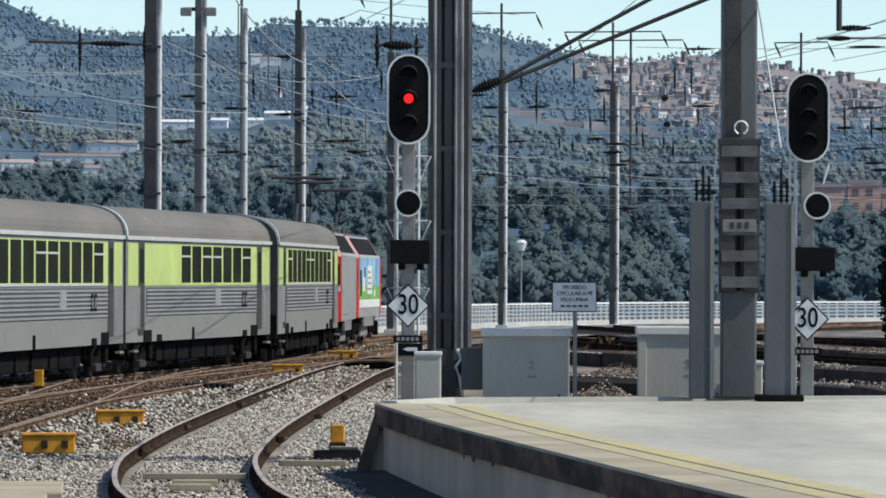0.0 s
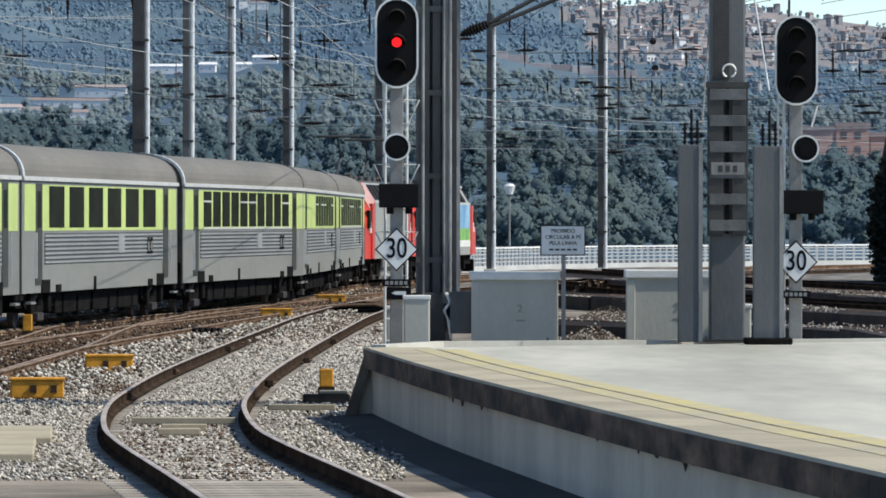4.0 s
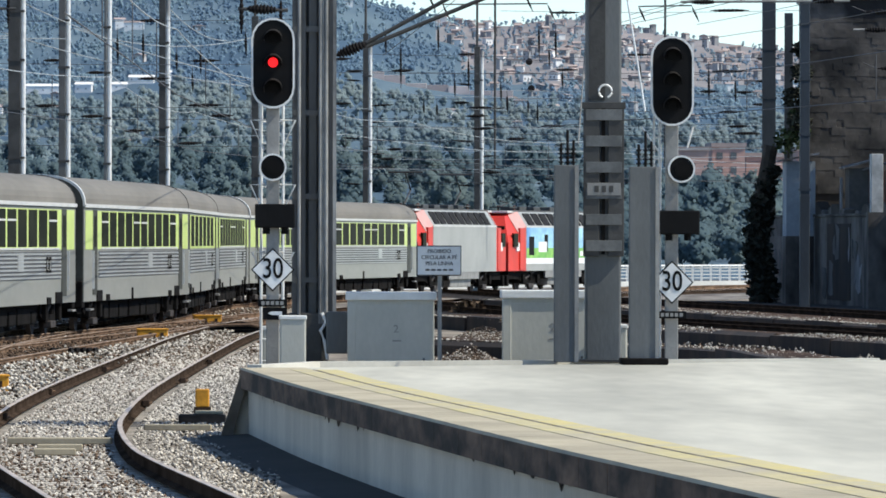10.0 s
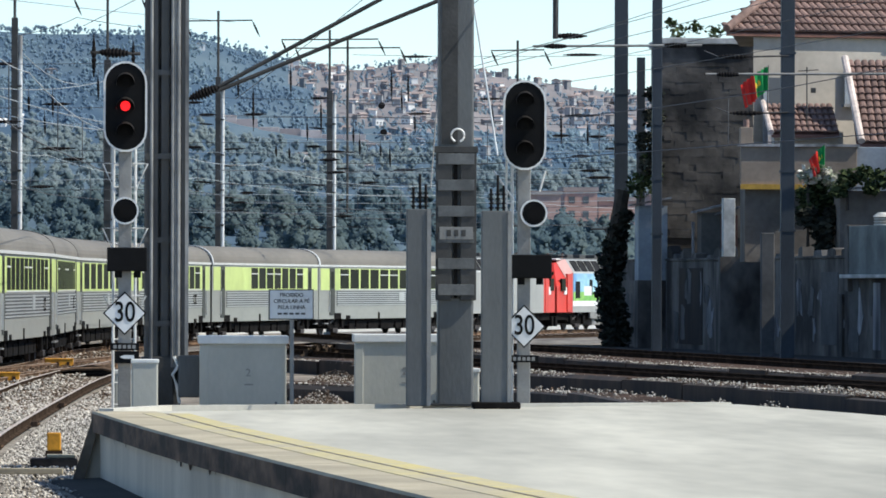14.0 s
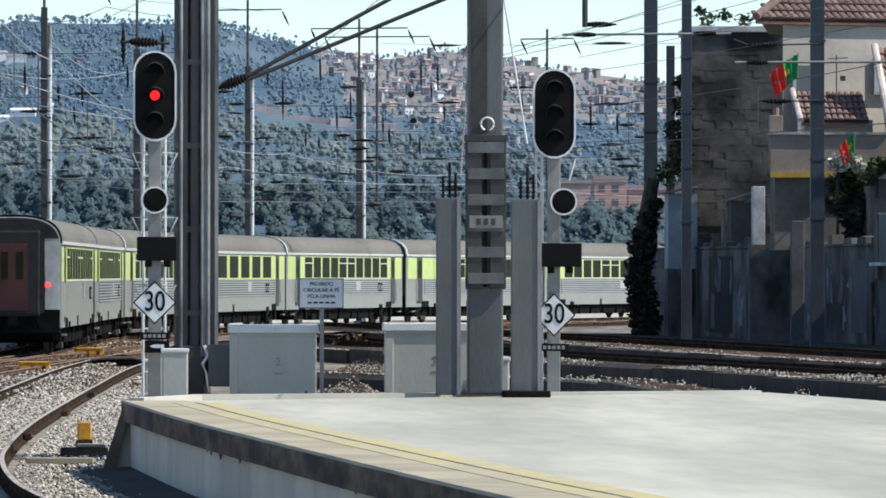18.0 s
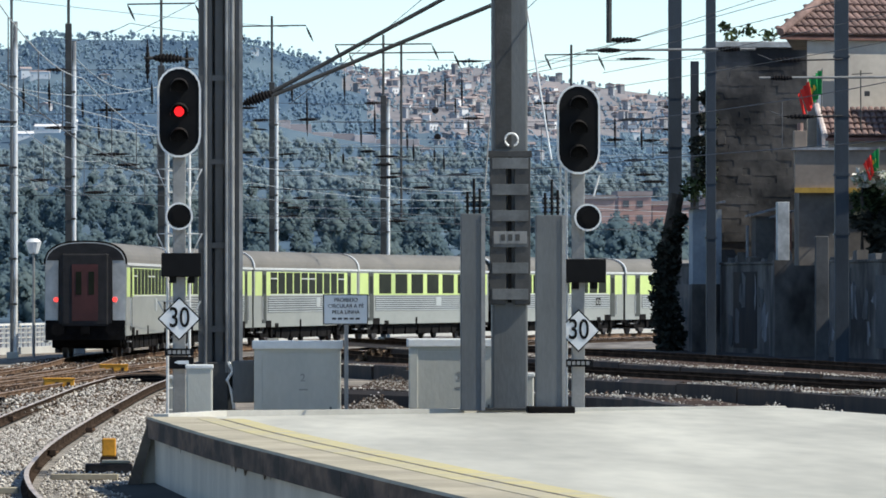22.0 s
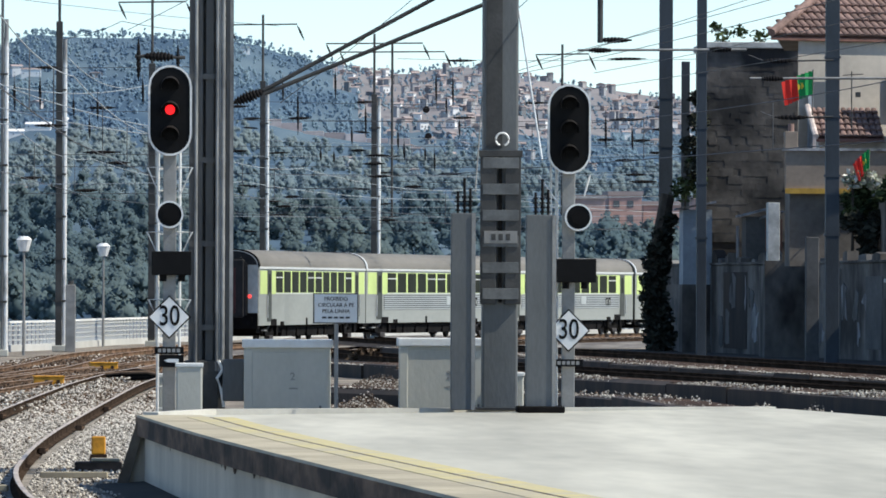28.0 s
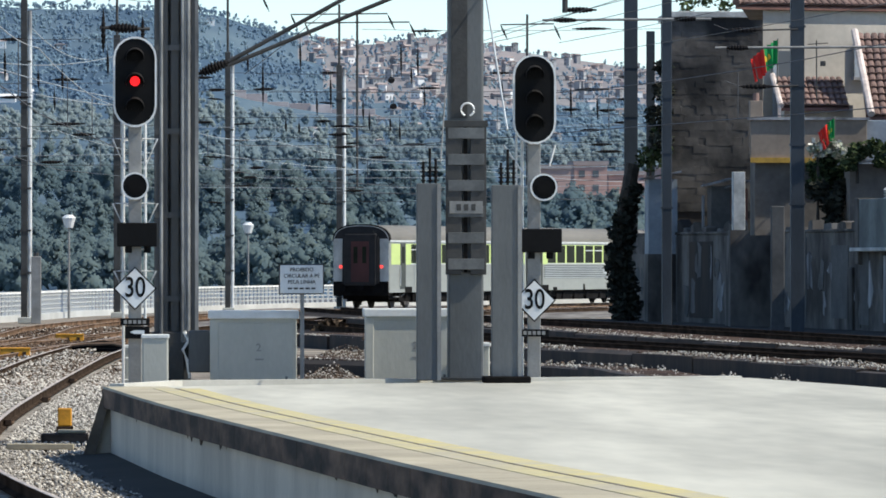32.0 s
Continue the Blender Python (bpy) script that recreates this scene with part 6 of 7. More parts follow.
for x, y, w in ((19.75, 296, 0.57), (18.85, 262, 0.36), (22.2, 244, 0.48)):
    ob = thing("line_pole", "tall blue-grey steel pole beside the stone houses", "catenary mast", pose(x, y, -0.2), group="overhead line masts")
    part("column", box(-w / 2, w / 2, -0.2, 0.2, 0, 17, 0.02), "pole_paint", ob)
    for k in range(4):
        part("band", box(-w / 2 - 0.04, w / 2 + 0.04, -0.22, 0.22, 4.5 + 2.1 * k, 4.58 + 2.1 * k), "pole_paint", ob)
ob = thing("line_pole", "short dark steel pole behind the line", "catenary mast", pose(20.6, 296, 6), group="overhead line masts")
part("column", box(-0.18, 0.18, -0.1, 0.1, -6.2, 6.2, 0.02), "pole_paint", ob)
for x0, x1, y, z in ((12.9, 18.8, 239.6, 10.7), (19.2, 27.0, 243, 9.85)):
    ob = thing("pole_bracket", "long horizontal pole bracket with insulator", "overhead line", pose(0, y, 0), group="pole brackets")
    part("tube", tube((x0, 0, z), (x1, 0, z + 0.05), 0.045), "galv", ob)
    insulator(ob, (x0 + 0.3, 0, z), (x0 + 1.3, 0, z), 0.11, 8)
    insulator(ob, (x1 - 1.4, 0, z + 0.05), (x1 - 0.4, 0, z + 0.05), 0.11, 8)
hang = thing("hanging_insulator", "dark hanging strain insulator against the sky", "overhead line", pose(13.6, 238, 0))
part("rod", tube((0, 0, 10.9), (0, 0, 14), 0.10), "dark_steel", hang)
insulator(hang, (-0.1, 0, 11.0), (1.1, 0, 11.0), 0.12, 8)

for x0, x1, z in ((20.1, 21.4, 8.5), (19.7, 20.9, 10.5)):
    ob = thing("pole_bracket", "short dark pole bracket carrying a strain insulator", "overhead line", pose(0, 243.6, 0), group="pole brackets")
    part("tube", tube((x1, 0, z), (22.2, 0, z + 0.03), 0.03), "dark_steel", ob)
    part("drop_rod", tube((x0, 0, z), (x0 - 0.5, 0, z + 0.2), 0.015), "wire", ob)
    insulator(ob, (x0, 0, z), (x1, 0, z), 0.10, 7)
aerial = thing("tv_aerial", "small thin rooftop aerial", "aerial", pose(25.1, 267.6, 0))
part("mast", tube((0, 0, 8.6), (0, 0, 10.9), 0.025), "dark_steel", aerial)
part("boom", tube((-0.35, 0, 10.75), (0.45, 0, 10.8), 0.018), "dark_steel", aerial)
part("amplifier", box(0.15, 0.35, -0.08, 0.08, 9.9, 10.1, 0.02), "dark_steel", aerial)
def flag(x, y, top, h, w, count, label):
    """Stiff narrow panels one after another, so that the cloth can fold and billow."""
    pole = thing("flagpole", "slanted thin flagpole on the house wall", "flagpole")
    part("pole", tube((x + 0.25, y + 3.0, top - 1.6), (x + 0.02, y, top + 0.08), 0.025), "galv", pole)
    ob = thing("flag", label, "flag", pose(x, y, top), group="house flags")
    panels = []
    for k in range(count):
        p = part("panel", box(0.0, w, -0.008, 0.008, -h, 0.0), "flag_green" if k < count * 0.4 else "flag_red", ob)
        if k in (int(count * 0.4) - 1, int(count * 0.4)):
            c = w if k < count * 0.4 else 0.0
            half = [(c + (-1 if c else 1) * w * 0.62 * math.cos(a), -h / 2 + 0.13 * h * math.sin(a)) for a in np.linspace(-math.pi / 2, math.pi / 2, 9)]
            part("emblem", prism(half, "y", -0.016, 0.016), "flag_yellow", p, "yellow round emblem")
        panels.append(p)
    return panels, w


FLAGS = [(*flag(23.36, 265.2, 10.82, 0.92, 0.165, 8, "red and green flag with a yellow centre, blowing in the wind"),
          ((0, 40), (19, 60), (20, 65), (21, 85), (22, 85), (22.6, 45), (23, 22), (24, 12), (25, 35), (26.2, 45), (27.5, 52), (28, 30), (28.5, 42), (29, 22), (29.5, 58), (30, 55), (30.5, 66), (31, 62), (31.5, 75), (32, 58))),
         (*flag(25.35, 263.0, 7.75, 0.72, 0.12, 7, "small limp green and red flag above the wall"),
          ((0, 60), (20, 80), (21, 88), (22, 85), (23, 55), (24, 58), (25, 85), (28, 75), (28.5, 60), (29, 80), (30, 88), (31, 88), (32, 70)))]


# ---------------------------------------------------------------- the train
def bogie(parent, x):
    bg = part("bogie", box(-1.75, 1.75, -1.12, 1.12, 0.36, 0.72, 0.04), "under", parent)
    bg.location.x = x
    for sx in (-1.28, 1.28):
        for sy in (-0.87, 0.87):
            part("wheel", tube((sx, sy - 0.065, 0.46), (sx, sy + 0.065, 0.46), 0.46, n=18), "wheel", bg)
    for sy in (-1.2, 1.2):
        for sx in (-1.28, 1.28):
            part("axle_box", box(sx - 0.2, sx + 0.2, sy - 0.12, sy + 0.12, 0.34, 0.78, 0.03), "under", bg)
        part("side_frame", prism([(-1.9, 0.55), (-1.5, 0.42), (-0.6, 0.30), (0.6, 0.30), (1.5, 0.42), (1.9, 0.55), (1.7, 0.86), (0.5, 0.70), (-0.5, 0.70), (-1.7, 0.86)], "y", sy * 0.93, sy * 1.0), "under", bg)
        part("brake_gear", box(-0.45, 0.45, sy - 0.1, sy + 0.1, 0.16, 0.34, 0.02), "wheel", bg)
        part("damper", tube((-0.9, sy, 0.55), (0.9, sy, 0.95), 0.06), "wheel", bg)
        part("spring", tube((0.0, sy, 0.5), (0.0, sy, 1.0), 0.13, n=10), "under", bg)
    return bg


CAR_L = 26.4


def car_section(w, z0, ze, zr, n=9):
    """Half-round roof over upright sides."""
    out = []
    for a in np.linspace(0, math.pi, 2 * n + 1):
        c, s = math.cos(a), math.sin(a)
        x = w * math.copysign(abs(c) ** 0.72, c)
        out.append((x, ze + (zr - ze) * abs(s) ** 0.85))
    return out


def carriage(kind, last=False):
    ob = thing("carriage", "silver ribbed passenger carriage with lime-green window band", "railway carriage", group="train")
    L, W = 25.9, 1.41
    ob_x0 = 0.25
    body = part("body", box(ob_x0, ob_x0 + L, -W, W, 0.78, 3.26), "silver", ob)
    part("roof", prism(car_section(W + 0.01, 0, 3.27, 4.05), "x", ob_x0, ob_x0 + L), "roof", ob, "dull grey rounded roof", smooth=False)
    part("roof_end_band", prism(car_section(W + 0.03, 0, 3.26, 4.08), "x", ob_x0 - 0.02, ob_x0 + 0.24), "under" if last else "gutter", ob, "dark rim at the roof end" if last else "pale band at the roof end")
    # dark rim paints the shadowed gap between this roof and the next
    part("roof_end_rim", prism(car_section(W + 0.02, 0, 3.26, 4.07), "x", ob_x0 + L - 0.1, ob_x0 + L + 0.02), "gangway", ob, "dark rim at the roof end")
    for s in (-1, 1):
        def slab(name, x0, x1, z0, z1, m, parent, proud=0.012, lab=""):
            y0, y1 = sorted((s * (W - 0.02), s * (W + proud)))
            return part(name, box(x0, x1, y0, y1, z0, z1), m, parent, lab)
        part("gutter", box(ob_x0, ob_x0 + L, *sorted((s * (W - 0.02), s * (W + 0.05))), 3.22, 3.31), "gutter", ob, "pale gutter strip")
        slab("window_band", ob_x0 + 0.3, ob_x0 + L - 0.3, 2.13, 3.14, "lime", ob, 0.008, "lime-green band")
        # windows
        if kind == "coach":
            xs = [(4.1 + 1.87 * k, 1.56, k in (0, 4, 5, 9)) for k in range(10)]
        elif kind == "saloon":
            xs = [(9.3 + 1.87 * k, 1.56, k in (0, 2, 3, 6)) for k in range(7)]
        else:
            xs = [(4.15 + 3.1 * k, 2.3, False) for k in range(6)]
        for x, w, bar in xs:
            win = slab("window", x, x + w, 2.20, 3.115, "window", ob, 0.014)
            if bar:
                slab("transom", x, x + w, 2.83, 2.88, "gutter", win, 0.024)
        if kind == "coach":
            slab("sill_strip", 4.0, 22.9, 2.13, 2.18, "gutter", ob, 0.02)
        # ribbed lower panels
        if not last:
            slab("ribbed_panel", 3.5, 23.2, 1.40, 2.08, "rib_gap", ob, 0.010)
        for k in range(0 if last else 7):
            slab("rib", 3.5, 23.2, 1.415 + k * 0.097, 1.460 + k * 0.097, "rib", ob, 0.028)
        slab("number_panel", 15.2, 16.2, 1.6, 2.05, "rib", ob, 0.034, "pale plate")
        for k, x in enumerate((20.3, 20.85)):
            slab("class_mark", x, x + 0.4, 1.55, 1.95, "under", ob, 0.034)
            slab("class_mark_gap", x + 0.1, x + 0.3, 1.63, 1.86, "silver", ob, 0.038)
        # doors at both ends
        for x in (2.15, 23.35):
            d = slab("door", x, x + 0.95, 0.95, 3.16, "door_grey", ob, 0.018, "dark entrance door")
            slab("door_window", x + 0.22, x + 0.73, 2.2, 3.0, "window", d, 0.024)
        for x, w, h in ((3.0, 1.2, 0.28), (5.2, 0.7, 0.16), (20.6, 0.7, 0.16), (22.2, 1.2, 0.28), (11.2, 0.25, 0.30)):
            slab("bogie_recess", x, x + w, 0.775, 0.78 + h, "under", ob, 0.03)
        for x in (0.9, 24.8):
            slab("step", x, x + 0.7, 0.55, 0.60, "galv", ob, 0.10)
            slab("handrail", x + 1.15 if x < 5 else x - 0.3, x + 1.19 if x < 5 else x - 0.26, 1.1, 2.1, "gutter", ob, 0.06)
    part("underframe", box(1.0, 25.4, -1.15, 1.15, 0.46, 0.80), "under", ob)
    for x, w, h in ((6.6, 1.0, 0.36), (7.9, 1.9, 0.44), (10.2, 1.9, 0.36), (12.6, 2.4, 0.46), (15.4, 1.2, 0.34), (16.9, 2.3, 0.42), (19.4, 0.9, 0.34)):
        part("equipment_box", box(x, x + w, -1.2, 1.2, 0.28, 0.28 + h, 0.03), "under", ob)
    bogie(ob, 3.7), bogie(ob, 22.7)
    for x, sgn in ((ob_x0, -1), (ob_x0 + L, 1)):
        # ends that face a gap take dark paint to imitate the shade inside
        part("end_panel", prism([(-W + 0.02, 0.8), (W - 0.02, 0.8)] + [(a * 0.985, b - 0.03) for a, b in car_section(W, 0, 3.27, 4.05)], "x", *sorted((x - sgn * 0.05, x + sgn * 0.035))), "end_grey" if last and sgn < 0 else "door_grey", ob, "dull grey carriage end" if last and sgn < 0 else "carriage end darkened for the shade in the gap")
        if last and sgn < 0:
            arch = [(a * 0.965, b - 0.06) for a, b in car_section(W, 0, 3.27, 4.05) if b > 3.42]
            part("soot_arch", prism(arch, "x", x - 0.046, x - 0.036), "gangway", ob, "soot-blackened upper end")
        g = part("gangway", box(*sorted((x, x + sgn * 0.24)), -0.80, 0.80, 1.15, 3.62, 0.05), "gangway", ob, "black rubber gangway")
        for q in range(4):
            part("bellows_fold", prism([(-0.95 + 0.02 * q, 1.12), (0.95 - 0.02 * q, 1.12), (0.93 - 0.02 * q, 3.45), (0.62, 3.78 - 0.02 * q), (-0.62, 3.78 - 0.02 * q), (-0.93 + 0.02 * q, 3.45)], "x", *sorted((x + sgn * (0.03 + 0.05 * q), x + sgn * (0.055 + 0.05 * q)))), "gangway", g)
        part("end_door", box(*sorted((x + sgn * 0.02, x + sgn * 0.255)), -0.45, 0.45, 1.3, 3.25), "end_door", g)
        for dy in (-0.22, 0.22):
            part("end_window", box(*sorted((x + sgn * 0.2, x + sgn * 0.262)), dy - 0.1, dy + 0.1, 2.2, 3.0), "window", g)
        part("headstock", box(*sorted((x - sgn * 0.4, x + sgn * 0.10)), -1.38, 1.38, 0.62, 1.32, 0.03), "under", ob)
        for sy in (-0.95, 0.95):
            bf = part("buffer", tube((x, sy, 1.0), (x + sgn * 0.24, sy, 1.0), 0.10), "under", ob)
            part("buffer_head", tube((x + sgn * 0.22, sy, 1.0), (x + sgn * 0.26, sy, 1.0), 0.23, n=12), "under", bf)
        for sy in (-1.02, 1.02):
            lit = last and sgn < 0
            tl = part("tail_lamp", tube((x, sy, 2.03), (x + sgn * 0.06, sy, 2.03), 0.085, n=12), "tail_light" if lit else "lens", ob, "glowing red tail lamp" if lit else "")
        part("jumper_cable", bent([(x, 0.6, 1.3), (x + sgn * 0.12, 0.62, 0.9), (x + sgn * 0.1, 0.3, 0.75)], 0.04), "under", ob)
    part("coupler", box(-0.05, 0.4, -0.15, 0.15, 0.85, 1.1), "under", ob)
    return ob


def locomotive(wrapped):
    ob = thing("locomotive", "red and grey electric locomotive with a colourful advertising wrap" if wrapped else "red and grey electric locomotive with plain grey sides", "locomotive", group="train")
    L, W = 19.9, 1.48
    # body outline: sloped cab fronts, inward leaning upper sides
    sec = [(-W, 0.95), (W, 0.95), (W, 3.05), (1.02, 3.78), (-1.02, 3.78), (-W, 3.05)]
    part("body", prism(sec, "x", 3.0, L - 2.7), "loco_grey", ob)
    for x0, x1, tip in ((3.0, 0.3, 1), (L - 2.7, L + 0.1, 1)):
        bm = bmesh.new()
        nose = [(-W * 0.92, 0.95), (W * 0.92, 0.95), (W * 0.92, 2.3), (0.85, 3.55), (-0.85, 3.55), (-W * 0.92, 2.3)]
        a = [bm.verts.new((x0, p[0], p[1])) for p in sec]
        dirn = 1 if x1 > x0 else -1
        b = [bm.verts.new((x1 - dirn * (0.0 if p[1] < 2.4 else 1.1), p[0], p[1])) for p in nose]
        for k in range(6):
            bm.faces.new((a[k], a[(k + 1) % 6], b[(k + 1) % 6], b[k]))
        bm.faces.new(b)
        bmesh.ops.recalc_face_normals(bm, faces=bm.faces[:])
        cab = part("cab", bm, "loco_red", ob, "bright red driving cab")
        for s in (-1, 1):
            lo0, hi0 = Vector((x0, s * W, 3.06)), Vector((x0, s * 1.02, 3.78))
            lo1, hi1 = Vector((x1 - dirn * 1.1, s * W * 0.92, 2.42)), Vector((x1 - dirn * 1.1, s * 0.85, 3.55))
            lift = Vector((0, s * 0.015, 0.02))
            quad = [lo0, lo0.lerp(lo1, 0.75) + Vector((0, 0, 0.22)), hi0.lerp(hi1, 0.75), hi0]
            sh = bmesh.new()
            low, top = [sh.verts.new(q) for q in quad], [sh.verts.new(q + lift) for q in quad]
            for k in range(4):
                sh.faces.new((low[k], low[(k + 1) % 4], top[(k + 1) % 4], top[k]))
            sh.faces.new(top)
            bmesh.ops.recalc_face_normals(sh, faces=sh.faces[:])
            part("shoulder", sh, "dusty_pink", cab, "faded pink roof shoulder")
        part("cab_roof", box(*sorted((x0 - dirn * 0.05, x1 - dirn * 1.3)), -0.95, 0.95, 3.72, 3.83, 0.03), "loco_pale", cab)
        for s in (-1, 1):
            part("side_window", box(*sorted((x1 - dirn * 1.35, x1 - dirn * 0.6)), *sorted((s * (W - 0.12), s * (W + 0.0))), 2.1, 2.75), "window", cab)
            part("cab_door", box(*sorted((x0 + dirn * 0.35, x0 + dirn * 1.05)), *sorted((s * (W - 0.1), s * (W + 0.012))), 1.0, 3.0), "loco_red", cab)
            part("emblem", box(*sorted((x0 + dirn * 1.1, x0 + dirn * 1.6)), *sorted((s * (W - 0.12), s * (W - 0.01))), 1.9, 2.3), "white", cab)
        part("windscreen", box(*sorted((x1 - dirn * 0.55, x1 - dirn * 0.75)), -1.0, 1.0, 2.45, 3.1), "window", cab)
    for s in (-1, 1):
        for k in range(9):
            x = 3.6 + k * 1.42
            bm = bmesh.new()
            q = [(x, s * (W - 0.045), 3.14), (x + 1.15, s * (W - 0.045), 3.14), (x + 1.15, s * 1.10, 3.70), (x, s * 1.10, 3.70)]
            o = Vector((0, s * 0.02, 0.015))
            lo, hi = [bm.verts.new(Vector(p)) for p in q], [bm.verts.new(Vector(p) + o) for p in q]
            for i in range(4):
                bm.faces.new((lo[i], lo[(i + 1) % 4], hi[(i + 1) % 4], hi[i]))
            bm.faces.new(hi)
            bmesh.ops.recalc_face_normals(bm, faces=bm.faces[:])
            part("roof_grille", bm, "grille", ob, "dark sloping roof grille")
        y = sorted((s * (W - 0.01), s * (W + 0.012)))
        if wrapped:
            part("wrap_sky", box(3.1, L - 2.8, *y, 1.95, 3.03), "ad_blue", ob, "blue wrap panel")
            part("wrap_field", box(3.1, L - 2.8, *sorted((s * (W - 0.01), s * (W + 0.016))), 1.55, 2.05), "ad_green", ob, "green wrap panel")
            part("wrap_stripe", box(3.0, L - 2.7, *sorted((s * (W - 0.01), s * (W + 0.018))), 1.28, 1.56), "white", ob)
            for x, w, z0, z1, m in ((8.2, 3.2, 1.75, 2.75, "white"), (5.2, 1.5, 1.85, 2.35, "white"), (3.5, 0.9, 1.7, 2.6, "black"), (10.4, 2.2, 2.2, 2.5, "loco_pale"), (6.3, 0.6, 1.9, 2.7, "black"), (12.9, 0.9, 1.65, 1.9, "white")):
                part("wrap_patch", box(x, x + w, *sorted((s * (W - 0.01), s * (W + 0.022 + 0.001 * w))), z0, z1), m, ob)
            for k in range(4):
                part("wrap_line", box(8.5, 11.0 - 0.25 * k, *sorted((s * (W - 0.01), s * (W + 0.03))), 1.9 + k * 0.2, 1.96 + k * 0.2), "galv", ob)
        else:
            part("side_panel", box(3.1, L - 2.8, *y, 1.15, 3.02), "loco_grey", ob, "plain grey side panel")
        part("cornice", box(3.0, L - 2.7, *sorted((s * (W - 0.03), s * (W + 0.02))), 3.03, 3.11), "gutter", ob, "white strip under the roof grilles")
        part("lower_skirt", box(6.6, L - 6.6, *sorted((s * (W - 0.1), s * (W - 0.02))), 0.62, 0.97), "galv", ob)
    part("roof_deck", box(2.4, L - 2.1, -0.95, 0.95, 3.78, 3.86), "mast_steel", ob)
    for x in (6.0, 8.5, 11.5, 13.8):
        part("roof_gear", box(x - 0.6, x + 0.6, -0.5, 0.5, 3.86, 4.05, 0.04), "dark_steel", ob)
    for x, up in ((4.2, not wrapped), (15.2, True)):
        pan = part("pantograph", box(x - 0.7, x + 0.7, -0.5, 0.5, 3.98, 4.04), "dark_steel", ob)
        if up:
            part("arm", bent([(x - 0.6, 0, 4.04), (x + 0.8, 0, 4.7), (x - 0.3, 0, 5.45)], 0.045), "dark_steel", pan)
            part("pan_head", tube((x - 0.3, -0.8, 5.5), (x - 0.3, 0.8, 5.5), 0.05), "dark_steel", pan)
        else:
            part("arm", bent([(x - 0.6, 0, 4.04), (x + 0.9, 0, 4.22), (x - 0.5, 0, 4.3)], 0.045), "dark_steel", pan)
        for sy in (-0.4, 0.4):
            part("roof_insulator", tube((x + 0.5, sy, 3.86), (x + 0.5, sy, 4.1), 0.06), "redbrown", pan)
    part("underframe", box(0.8, L - 0.4, -1.2, 1.2, 0.55, 0.98), "under", ob)
    part("transformer", box(7.6, 12.2, -1.3, 1.3, 0.25, 0.9, 0.05), "galv", ob)
    bogie(ob, 4.6), bogie(ob, 15.4)
    for x, sgn in ((0.3, -1), (L + 0.1, 1)):
        part("snow_plough", box(*sorted((x - sgn * 0.35, x)), -1.3, 1.3, 0.22, 0.75, 0.04), "under", ob)
        for sy in (-0.95, 0.95):
            bf = part("buffer", tube((x, sy, 1.05), (x + sgn * 0.2, sy, 1.05), 0.11), "under", ob)
            part("buffer_head", tube((x + sgn * 0.18, sy, 1.05), (x + sgn * 0.22, sy, 1.05), 0.24, n=12), "under", bf)
            part("headlamp", tube((x - sgn * 0.1, sy, 1.6), (x + sgn * 0.03, sy, 1.6), 0.14, n=12), "lens", ob)
    return ob


def build_train():
    """From the tail: seven carriages, then two locomotives. Each with its distance from the tail and its bogie centres."""
    coach, saloon, van = carriage("coach"), carriage("saloon"), carriage("van")
    tail = carriage("coach", True)
    line = [(tail, 0)]
    cars = [coach, copy_thing(coach, Matrix()), van, copy_thing(coach, Matrix()), saloon, copy_thing(coach, Matrix())]
    for k, c in enumerate(cars):
        line.append((c, CAR_L * (k + 1)))
    line = [(c, off, 3.7, 22.7) for c, off in line]
    line.append((locomotive(False), CAR_L * 7, 4.6, 15.4))
    line.append((locomotive(True), CAR_L * 7 + 20.2, 4.6, 15.4))
    return line


TRAIN = build_train()


def octa_stones(name, spots, material, label):
    """Cheap eight-sided stones, each turned and squashed its own way."""
    rng = np.random.default_rng(len(spots))
    s = np.array(spots)
    base = np.array([(1, 0, 0), (-1, 0, 0), (0, 1, 0), (0, -1, 0), (0, 0, 1), (0, 0, -1)], float)
    tri = np.array([(0, 2, 4), (2, 1, 4), (1, 3, 4), (3, 0, 4), (2, 0, 5), (1, 2, 5), (3, 1, 5), (0, 3, 5)])
    n = len(s)
    v = base[None] * rng.uniform(0.55, 1.25, (n, 6, 1)) + rng.uniform(-0.2, 0.2, (n, 6, 3))
    a = rng.uniform(0, 6.28, n)
    ca, sa = np.cos(a)[:, None], np.sin(a)[:, None]
    co = np.stack([v[:, :, 0] * ca - v[:, :, 1] * sa, v[:, :, 0] * sa + v[:, :, 1] * ca, v[:, :, 2] * 0.75], 2) * s[:, None, 3:4] + s[:, None, :3]
    f = (tri[None] + (np.arange(n) * 6)[:, None, None]).reshape(-1, 3)
    co = co.reshape(-1, 3)
    me = bpy.data.meshes.new(name)
    me.vertices.add(len(co)), me.vertices.foreach_set("co", co.ravel())
    me.loops.add(f.size), me.loops.foreach_set("vertex_index", f.ravel().astype(np.int32))
    me.polygons.add(len(f)), me.polygons.foreach_set("loop_start", np.arange(0, f.size, 3, dtype=np.int32))
    me.update()
    me.materials.append(M[material])
    return tagged(new(name, me), label, "ballast", kind="stuff")


